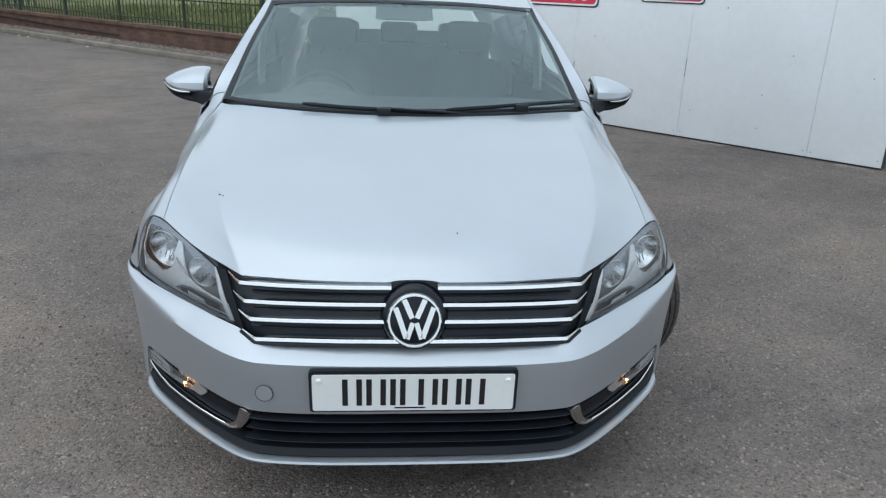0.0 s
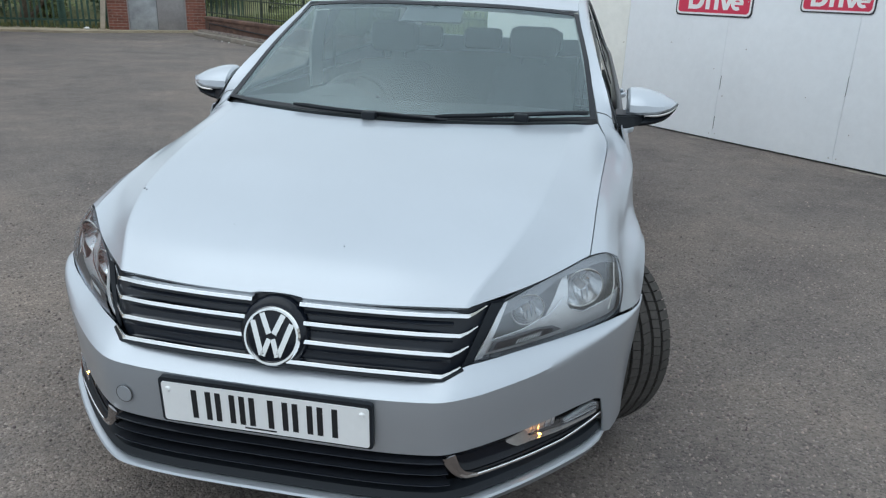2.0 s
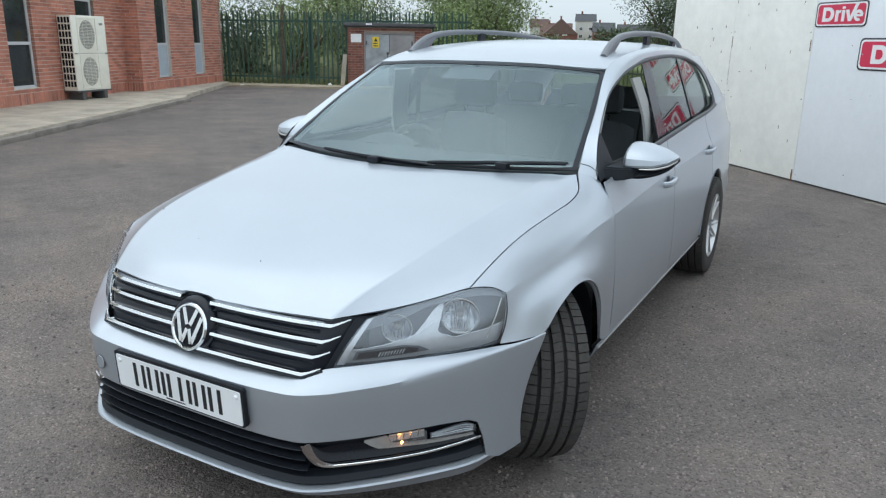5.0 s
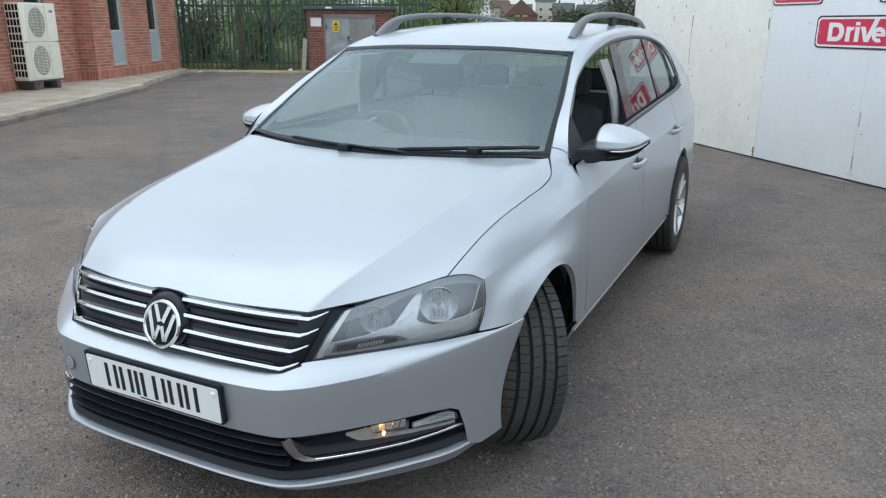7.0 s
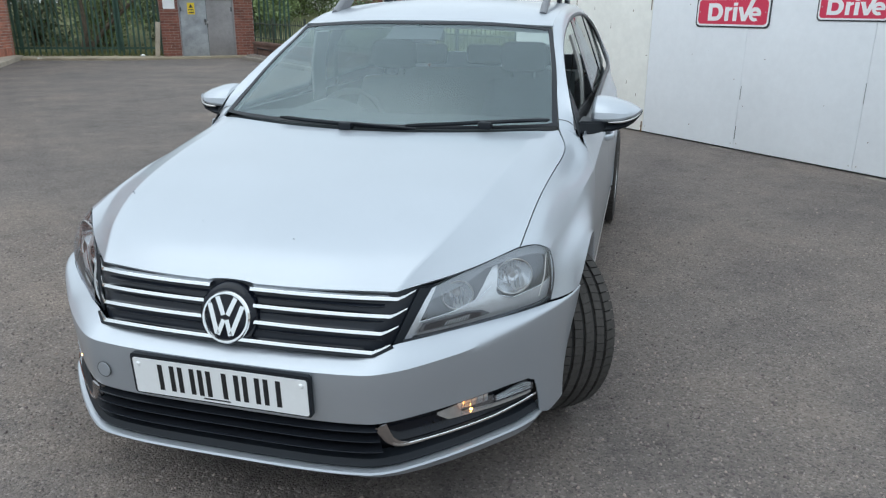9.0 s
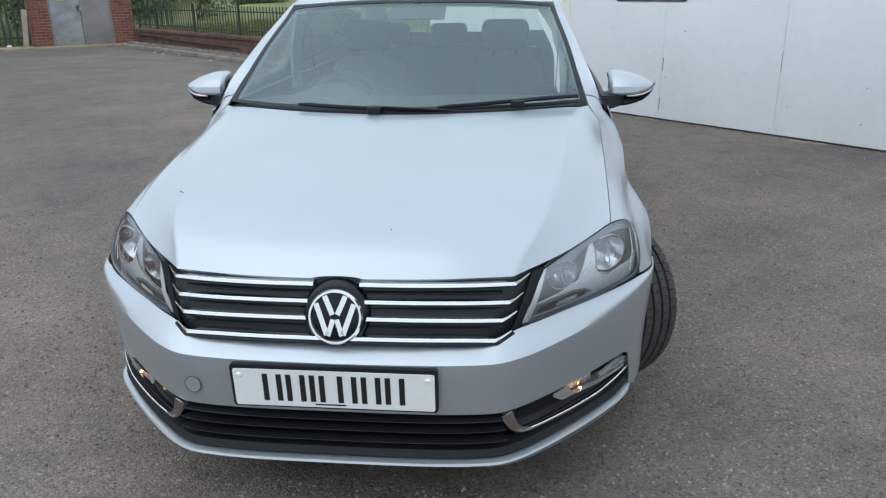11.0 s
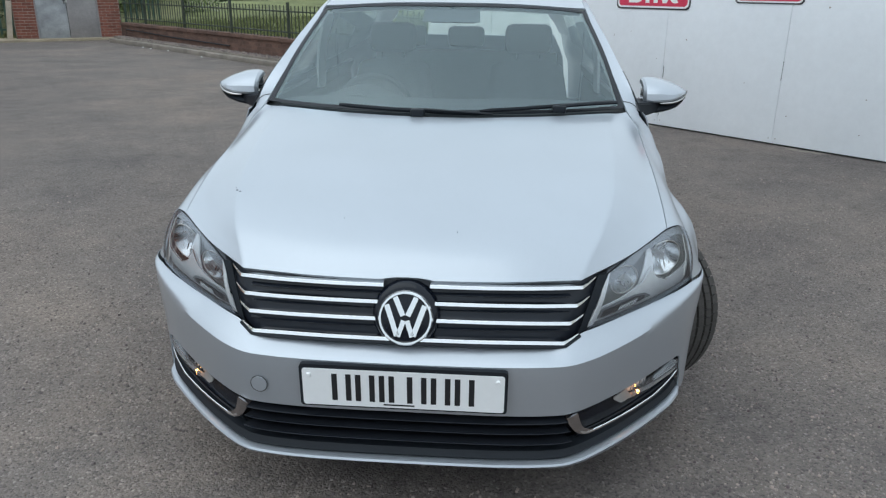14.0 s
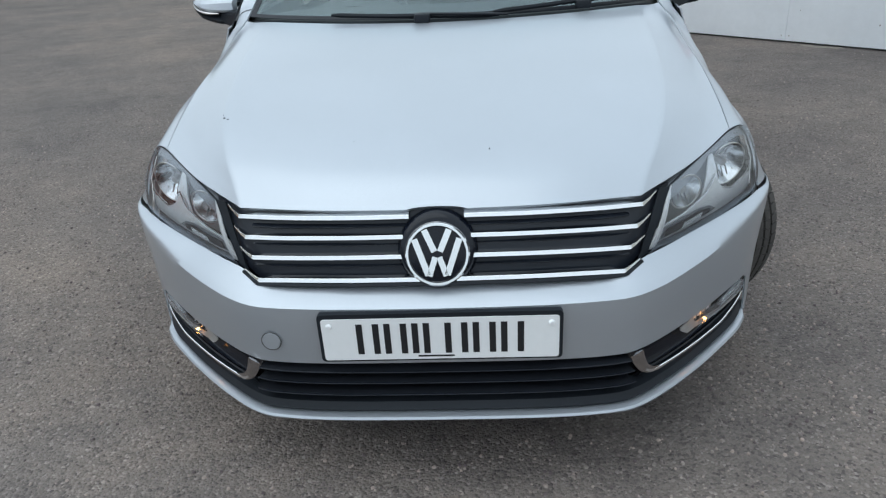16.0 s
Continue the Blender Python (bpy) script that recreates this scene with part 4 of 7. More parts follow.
# ---- shrubs and trees ----
def foliage(name, at, height, spread, n, material, label, seed, leaf=0.07, blossom=0, stems=5, low=0.1, category="tree"):
    """A many-stemmed shrub or tree: tapered limbs and a ragged crown of single leaves in clumps."""
    r = np.random.RandomState(seed)
    t = thing(name, at, label, category)
    base = Vector(at)
    limbs, tips = bmesh.new(), []
    for s in range(stems):
        a = 6.283 * s / stems + r.uniform(-0.4, 0.4)
        reach, tall = spread * r.uniform(0.3, 0.8), height * r.uniform(0.6, 0.95)
        pts = [base + Vector((math.cos(a) * reach * f**1.4 + r.uniform(-0.06, 0.06) * height * f, math.sin(a) * reach * f**1.4 + r.uniform(-0.06, 0.06) * height * f, tall * f)) for f in (0, 0.25, 0.5, 0.75, 1)]
        tb = tube(pts, [0.022 * height * (1 - 0.85 * f) for f in (0, 0.25, 0.5, 0.75, 1)], 6)
        tmp = bpy.data.meshes.new("tmp")
        tb.to_mesh(tmp)
        tb.free()
        limbs.from_mesh(tmp)
        bpy.data.meshes.remove(tmp)
        for q in pts[1:]:
            for k in range(3):
                tip = q + Vector((r.normal(0, spread * 0.25), r.normal(0, spread * 0.25), r.normal(0, height * 0.09)))
                if tip.z > base.z + low * height:
                    tips.append(tip)
    part("trunk", limbs, BARK, t)
    verts, faces, vb, fb = [], [], [], []
    for k in range(n):
        c = tips[r.randint(len(tips))]
        p = np.array(c) + r.normal(0, 1, 3) * np.array((spread, spread, height * 0.55)) * 0.145
        if p[2] < base.z + 0.04:
            continue
        d = r.normal(0, 1, (2, 3))
        d /= np.linalg.norm(d, axis=1)[:, None]
        s = leaf * r.uniform(0.5, 1.3)
        vs, fs = (vb, fb) if r.rand() < blossom else (verts, faces)
        i = len(vs)
        vs += [tuple(p - s * d[0]), tuple(p + 0.45 * s * d[1]), tuple(p + s * d[0]), tuple(p - 0.45 * s * d[1])]
        fs.append((i, i + 1, i + 2, i + 3))
    for nm, vs, fs, mt in (("crown", verts, faces, material), ("blossom", vb, fb, BLOSSOM)):
        if fs:
            me = bpy.data.meshes.new(nm)
            me.from_pydata(vs, [], fs)
            me.materials.append(mt)
            tagged(under(new(nm, me), t), kind="stuff")
    return t


for k, (x, y, h, w, n, mt, bl) in enumerate((
    (-17.6, 18.6, 2.7, 1.6, 2600, LEAFDARK, 0.0), (-15.6, 19.3, 3.2, 1.5, 3400, LEAF, 0.02), (-13.6, 20.3, 2.6, 1.5, 2600, LEAFDARK, 0.0),
    (-20.5, 19.4, 3.8, 2.2, 3500, LEAF, 0.0), (-19.0, 24.0, 4.6, 2.8, 3500, LEAFDARK, 0.0), (-16.8, 23.0, 4.4, 2.6, 4200, LEAF, 0.03), (-12.5, 23.5, 3.2, 2.0, 6000, LEAF, 0.0),
)):
    foliage("shrub", (x, y, 0), h, w, int(2.4 * n), mt, "tangled green shrub behind the green fence", 40 + k, leaf=0.062, blossom=bl, stems=7, low=0.05, category="shrub")
for k, (x, y, h, w, n, mt, bl, lab) in enumerate((
    (-12.6, 27.0, 4.6, 2.6, 7000, LEAF, 0.05, "bright green hawthorn tree behind the kiosk"),
    (-11.9, 27.0, 3.6, 1.6, 6000, LEAF, 0.16, "green hawthorn with white blossom behind the fence"),
    (-15.8, 30.0, 5.2, 2.6, 6000, LEAF, 0.0, "green tree behind the shrubs"),
    (-6.7, 35.0, 5.2, 2.3, 7000, LEAFDARK, 0.0, "dark green tree beyond the white wall"),
    (-3.4, 34.0, 6.5, 2.8, 7000, LEAFDARK, 0.0, "dark green tree beyond the white wall"),
    (-0.5, 36.0, 6.5, 3.0, 5000, LEAFDARK, 0.0, "dark green tree beyond the white wall"),
    (-12.8, 48.0, 2.3, 1.4, 4000, LEAFDARK, 0.0, "low dark hedge tree in the distance"),
    (-21.0, 62.0, 1.9, 4.0, 4000, LEAFDARK, 0.0, "low dark hedge tree in the distance"),
    (-24.0, 33.0, 5.0, 3.0, 4500, LEAF, 0.0, "green tree behind the shrubs"),
)):
    foliage("tree", (x, y, 0.3 if y < 40 else 0.0), h, w, int(2.2 * n), mt, lab, 60 + k, leaf=0.065 if y < 40 else 0.13, blossom=bl, stems=6, low=0.08)


bare = thing("tree", (-15.2, 17.75, 0.1), "dark bare trunk with a leaning limb behind the green fence", "tree")
part("trunk", tube(spline([(-15.2, 17.75, 0.0), (-15.15, 17.8, 0.7), (-15.25, 17.85, 1.4), (-15.2, 17.9, 2.5)], 12), [0.13 - 0.007 * k for k in range(13)], 8), BARK, bare)
part("limb", tube(spline([(-15.1, 17.8, 0.15), (-14.6, 17.95, 0.75), (-14.2, 18.1, 1.15), (-13.7, 18.25, 1.6)], 12), [0.085 - 0.004 * k for k in range(13)], 8), BARK, bare)
rng = np.random.RandomState(77)
for k in range(26):
    f = rng.rand()
    q = Vector((-15.1 + 1.4 * f, 17.8 + 0.45 * f, 0.2 + 1.5 * f))
    tip = q + Vector((rng.uniform(-0.5, 0.5), rng.uniform(-0.2, 0.3), rng.uniform(0.3, 1.0)))
    part("twig", tube([q, (q + tip) / 2 + Vector((rng.uniform(-0.08, 0.08), 0, 0.05)), tip], [0.016, 0.011, 0.004], 5), BARK, bare)


# ---- distant houses ----
def house(at, turn, w, d, h, roof, wallmat, label, chimney=True, roofing=ROOFTILE):
    m = Matrix.Translation((*at, 0)) @ Matrix.Rotation(radians(turn), 4, "Z")
    t = thing("house", (*at, 0), label, "house", "distant houses")
    part("wall", boxes(((-w / 2, 0, -0.5), (w / 2, d, h)), m=m), wallmat, t, smooth=0)
    bm = bmesh.new()
    e = 0.3
    v = [bm.verts.new(m @ Vector(c)) for c in ((-w / 2 - e, -e, h), (w / 2 + e, -e, h), (w / 2 + e, d + e, h), (-w / 2 - e, d + e, h), (-w / 2 - e, d / 2, h + roof), (w / 2 + e, d / 2, h + roof))]
    for f in ((0, 1, 5, 4), (2, 3, 4, 5), (0, 4, 3), (1, 2, 5), (0, 3, 2, 1)):
        bm.faces.new([v[i] for i in f])
    r = part("roof", bm, roofing, t, smooth=0)
    if chimney:
        part("chimney", boxes(((-w / 4, d / 2 - 0.3, h + roof * 0.6), (-w / 4 + 0.6, d / 2 + 0.3, h + roof + 0.9)), m=m), BRICKDARK, r, smooth=0)
    if turn > 90:
        gable = [m @ Vector((-w / 2 - 0.02, y, z)) for y, z in ((0, h - 0.1), (d, h - 0.1), (d / 2, h + roof - 0.25))]
        bm = bmesh.new()
        bm.faces.new([bm.verts.new(q) for q in gable])
        part("gable", bm, wallmat, t, smooth=0)
        for y, z in ((d * 0.3, 1.2), (d * 0.7, 1.2), (d * 0.38, 4.0), (d * 0.62, 4.0)):
            part("window", boxes(((-w / 2 - 0.06, y - 0.8, z), (-w / 2, y + 0.8, z + 1.1)), m=m), SIGNWHITE, t, smooth=0)
    for fl in range(max(1, int(h / 2.6))):
        for k in range(max(2, int(w / 3))):
            x = -w / 2 + (k + 0.5) * w / max(2, int(w / 3))
            wd = part("window", boxes(((x - 0.6, -0.03, 0.9 + 2.6 * fl), (x + 0.6, 0.02, 2.1 + 2.6 * fl)), m=m), SIGNWHITE, t, smooth=0)
            part("pane", boxes(((x - 0.5, -0.05, 1.0 + 2.6 * fl), (x - 0.04, -0.03, 2.0 + 2.6 * fl)), ((x + 0.04, -0.05, 1.0 + 2.6 * fl), (x + 0.5, -0.03, 2.0 + 2.6 * fl)), m=m), WINGLASS, wd, smooth=0)


house((-97.5, 256.0), 22, 11.0, 8.0, 4.2, 4.3, BRICKDARK, "distant red brick terrace house with a long tiled roof")
house((-105.0, 258.0), 22, 6.5, 8.0, 7.0, 3.0, RENDERWALL, "distant pale rendered house with a tiled roof")
house((-90.0, 266.0), 22, 6.9, 8.0, 9.4, 2.6, RENDERWALL, "distant tall white house with a slate roof", roofing=SLATE)
house((-86.3, 246.0), 114, 9.0, 11.0, 4.4, 5.0, BRICKDARK, "distant gabled red brick house")
house((-80.5, 258.0), 22, 7.2, 8.0, 5.6, 3.2, BRICKDARK, "distant dark brick house with a slate roof", roofing=SLATE)
house((-72.5, 262.0), 22, 8.0, 8.0, 5.3, 3.0, BRICKDARK, "distant dark brick house with a slate roof", roofing=SLATE)
house((-64.0, 262.0), 22, 8.0, 8.0, 5.3, 3.0, BRICKDARK, "distant dark brick house with a slate roof", roofing=SLATE)


# ---- the silver estate car: x across, y from nose to tail ----
car = thing("estate_car", (0, 2.3, 0), "silver metallic estate car parked on asphalt, front wheels turned", "car")


def both(name, bm, material, label="", parents=None, smooth=40):
    """A part and its mirror image on the other side."""
    other = flipped(bm)
    owners = parents or (car, car)
    return part(name, bm, material, owners[0], label, smooth), part(name, other, material, owners[1], label, smooth)


def mirrored(curves):
    """Curves of the right half, middle first, made whole from edge to edge."""
    left = [[(-x, y, z) for x, y, z in c] for c in curves[:0:-1]]
    return left + curves


# -- bonnet --
BON = [
    [(0, 0.100, 0.699), (0, 0.150, 0.742), (0, 0.27, 0.792), (0, 0.52, 0.851), (0, 0.85, 0.905), (0, 1.140, 0.948)],
    [(0.25, 0.114, 0.698), (0.255, 0.165, 0.740), (0.27, 0.285, 0.789), (0.29, 0.53, 0.848), (0.32, 0.86, 0.904), (0.36, 1.185, 0.951)],
    [(0.45, 0.160, 0.693), (0.465, 0.195, 0.717), (0.508, 0.290, 0.766), (0.562, 0.47, 0.823), (0.612, 0.83, 0.893), (0.645, 1.285, 0.955)],
    [(0.478, 0.185, 0.691), (0.505, 0.225, 0.716), (0.545, 0.31, 0.757), (0.598, 0.48, 0.813), (0.648, 0.84, 0.883), (0.675, 1.295, 0.954)],
    [(0.60, 0.308, 0.717), (0.612, 0.345, 0.735), (0.635, 0.42, 0.763), (0.665, 0.55, 0.803), (0.702, 0.86, 0.865), (0.700, 1.305, 0.953)],
    [(0.725, 0.458, 0.750), (0.730, 0.554, 0.781), (0.735, 0.678, 0.814), (0.742, 0.82, 0.841), (0.755, 1.05, 0.868), (0.763, 1.19, 0.886), (0.7605, 1.262, 0.908), (0.7265, 1.327, 0.9555)],
]


def bonnet_skin(nv=48):
    """The bonnet's sheet: a crease down each side and a round bite for the badge in its front edge."""
    lines = [spline(c, 120) for c in BON]
    sections = []
    for k in range(121):
        mid, edge = [q[k] for q in lines[:3]], [lines[i][k] for i in (2, 4, 5)]
        flip = np.array((-1, 1, 1))
        inner = spline([q * flip for q in mid[:0:-1]] + mid, 96)
        outer = spline(edge, 26)
        sections.append(np.vstack([(outer * flip)[:0:-1], inner, outer[1:]]))
    cols = np.array(sections).transpose(1, 0, 2)
    out = []
    for c in cols:
        far = np.r_[0, np.cumsum(np.linalg.norm(np.diff(c, axis=0), axis=1))]
        bite = 0.0075 * (1 - (c[0, 0] / 0.064) ** 2) ** 0.6 if abs(c[0, 0]) < 0.064 else 0.0
        at = bite + (far[-1] - bite) * np.linspace(0, 1, nv + 1) ** 1.2
        out.append(np.stack([np.interp(at, far, c[:, i]) for i in range(3)], 1))
    return grid(np.array(out).transpose(1, 0, 2).tolist())


bonnet = part("bonnet", thick(bonnet_skin(), 0.012, (0, -0.3, 1)), SILVER, car, smooth=35)
for x, y, z, r in ((-0.562, 0.470, 0.8215, 0.0042), (-0.551, 0.462, 0.8205, 0.0032), (-0.569, 0.489, 0.824, 0.0036), (0.12, 0.245, 0.786, 0.0013), (-0.20, 0.30, 0.797, 0.0012)):
    part("stone_chip", spun([(0.0, 0.0022), (r * 0.7, 0.002), (r, -0.002)], 6, Matrix.Translation((x, y, z)) @ Matrix.Rotation(radians(20), 4, "X")), DARKHOLE, bonnet)

# -- front bumper --
PLAN = spline([(0, 0.008, 0), (0.15, 0.009, 0), (0.27, 0.013, 0), (0.37, 0.0235, 0), (0.425, 0.036, 0), (0.462, 0.056, 0), (0.53, 0.107, 0), (0.62, 0.188, 0), (0.71, 0.281, 0), (0.79, 0.376, 0), (0.845, 0.468, 0), (0.876, 0.560, 0), (0.890, 0.660, 0)], 240)[:, :2]


def plan_at(y_or_x, by="x"):
    """The plan point and its inward direction where x (or y) is reached."""
    k = 0 if by == "x" else 1
    i = int(np.clip(np.searchsorted(PLAN[:, k], y_or_x), 1, len(PLAN) - 1))
    f = np.clip((y_or_x - PLAN[i - 1, k]) / (PLAN[i, k] - PLAN[i - 1, k] + 1e-9), 0, 1)
    p = PLAN[i - 1] * (1 - f) + PLAN[i] * f
    a, b = max(i - 3, 0), min(i + 3, len(PLAN) - 1)
    d = PLAN[b] - PLAN[a]
    d = d / np.linalg.norm(d)
    return p, np.array((-d[1], d[0]))


def skin(x, z, off):
    p, n = plan_at(abs(x))
    q = p + n * off
    return (math.copysign(q[0], x) if x else 0.0, q[1], z)


TOPZ = [(0, 0.536), (0.38, 0.537), (0.42, 0.545), (0.50, 0.560), (0.62, 0.570), (0.74, 0.580), (0.80, 0.5855), (0.845, 0.588), (0.876, 0.584), (0.890, 0.576)]
TOPO = [(0, 0.056), (0.36, 0.053), (0.42, 0.056), (0.50, 0.058), (0.62, 0.052), (0.74, 0.037), (0.79, 0.028), (0.83, 0.020), (0.845, 0.012), (0.86, 0.005), (0.876, 0.0015), (0.890, 0.001)]
RIDGE = [(0, 0.506), (0.40, 0.508), (0.50, 0.513), (0.62, 0.527), (0.74, 0.551), (0.79, 0.563), (0.83, 0.574), (0.86, 0.578), (0.890, 0.572)]
BOTZ = [(0, 0.362), (0.42, 0.360), (0.47, 0.362), (0.62, 0.371), (0.74, 0.378), (0.785, 0.376), (0.803, 0.362), (0.815, 0.305), (0.823, 0.240), (0.845, 0.222), (0.890, 0.235)]


def arch_y(z, c=0.905, r=0.346):
    return c - math.sqrt(max(r * r - (z - 0.318) ** 2, 0.0))


def bumper_rows():
    rows = []
    xs = sorted({*np.linspace(0, 0.78, 40), *np.linspace(0.78, 0.83, 14), *np.linspace(0.83, 0.8899, 12)})
    for j in range(17):
        row = []
        end = 0.885
        for _ in range(4):
            zb, zr, zt = table(BOTZ, end), table(RIDGE, end), table(TOPZ, end)
            ze = zb + (zr - zb) * j / 9.0 if j <= 9 else zr + (zt - zr) * (j - 9) / 7.0
            end = float(plan_at(arch_y(ze) - 0.002, "y")[0][0])
        for x in xs:
            x = x if x < 0.83 else 0.83 + (x - 0.83) * (end - 0.83) / 0.06
            zb, zr, zt, ot = table(BOTZ, x), table(RIDGE, x), table(TOPZ, x), table(TOPO, x)
            if j <= 9:
                f = j / 9.0
                z = zb + (zr - zb) * f
                s = (zr - z) / 0.15
                off = -0.003 + 0.021 * s * s / (1 + s * s)
            else:
                f = (j - 9) / 7.0
                bend = min(1.0, max(0.0, (x - 0.64) / 0.16))
                z = zr + (zt - zr) * f ** (0.85 - 0.25 * bend)
                off = -0.003 + (ot + 0.003) * f ** (1.0 + 1.0 * bend)
            p, n = plan_at(x)
            q = p + n * off
            row.append((q[0], q[1], z))
        rows.append([(-a, b, c) for a, b, c in row[:0:-1]] + row)
    return rows


front_bumper = part("front_bumper", thick(grid(bumper_rows()), 0.004, (0, -1, 0.2)), SILVER, car, smooth=38)
cap = Matrix.Translation((-0.384, 0.0235, 0.421)) @ Matrix.Rotation(radians(-5), 4, "Z") @ Matrix.Rotation(radians(90), 4, "X")
part("tow_eye_cover", spun([(0.0, 0.0025), (0.0205, 0.002), (0.0215, 0.0)], 32, cap), SILVER, front_bumper, "round painted tow eye cover")
part("cover_gap", tube([cap @ Vector((0.0228 * math.cos(a), 0.0228 * math.sin(a), 0.0006)) for a in (2 * math.pi * i / 32 for i in range(32))], 0.0011, 5, closed=True), SEAM, front_bumper)


def run(x0, x1, n, zf, off, r, flat=1.0, taper=None):
    """A bar that follows the bumper's plan from x0 to x1."""
    pts = [skin(x, zf(x), off(x) if callable(off) else off) for x in np.linspace(x0, x1, n)]
    rr = [r * (taper(k / (n - 1)) if taper else 1) for k in range(n)]
    return tube(pts, rr, 8, flat=flat)


def lip_z(x):
    return table([(0, 0.2165), (0.40, 0.2165), (0.482, 0.217), (0.62, 0.226), (0.74, 0.236), (0.80, 0.239), (0.848, 0.236)], abs(x))


def band(x1, n, section, ends=None):
    """A strip with a section of (off, dz) run along the plan from -x1 to x1."""
    xs = np.linspace(-x1, x1, n)
    return grid([[skin(x, lip_z(x) + dz, off + 0.021 * max(0.0, (abs(x) - 0.745) / 0.1) ** 1.6) for off, dz in section] for x in xs])


def chin_rows():
    """The painted lip: a bright ridge with a face below it that deepens towards the corners."""
    rows = []
    for x in np.linspace(-0.848, 0.848, 110):
        d = table([(0, 0.003), (0.36, 0.005), (0.45, 0.012), (0.55, 0.022), (0.70, 0.030), (0.80, 0.033), (0.825, 0.031), (0.848, 0.022)], abs(x))
        back = 0.021 * max(0.0, (abs(x) - 0.745) / 0.1) ** 1.6
        back += 0.0085 * min(1.0, max(0.0, (abs(x) - 0.802) / 0.022))
        section = [(0.030, 0.0035), (0.003, 0.0035), (-0.0045, 0.0014), (-0.0064, -0.0010), (-0.002, -0.0035), (0.001 + 0.4 * d, -0.004 - d), (0.03, -0.012 - d), (0.09, -0.02 - d)]
        rows.append([skin(x, lip_z(x) + dz, off + back) for off, dz in section])
    return rows


part("lower_lip", thick(grid(chin_rows()), 0.003, (0, -0.6, 0.5)), SILVER, front_bumper, smooth=32)
part("lower_spoiler", thick(band(0.818, 90, [(0.07, 0.010), (0.010, 0.010), (0.005, 0.018), (0.014, 0.034), (0.05, 0.040)]), 0.004, (0, -1, 0.3)), PLASTIC, front_bumper, "matt black plastic spoiler strip")
# lower grille: dark back, slats
lower = part("lower_grille", thick(grid([[skin(x, z, 0.075) for x in np.linspace(-0.80, 0.80, 80)] for z in np.linspace(0.19, 0.40, 4)]), 0.004, (0, -1, 0)), DARKHOLE, car, "black lower air intake")
for z, x1, off in ((0.276, 0.445, 0.026), (0.308, 0.44, 0.026), (0.339, 0.43, 0.024)):
    slat = part("slat", run(-x1, x1, 60, (lambda x, z=z: z), off, 0.024, flat=0.16), DARKHOLE, lower)
    part("slat_edge", run(-x1, x1, 60, (lambda x, z=z: z + 0.001), off - 0.022, 0.0022, flat=0.9), GLOSSBLACK, slat)

# -- fog lamp units --
CHZ = [(0.43, 0.352), (0.452, 0.318), (0.478, 0.293), (0.50, 0.288), (0.62, 0.2925), (0.72, 0.299), (0.812, 0.308)]


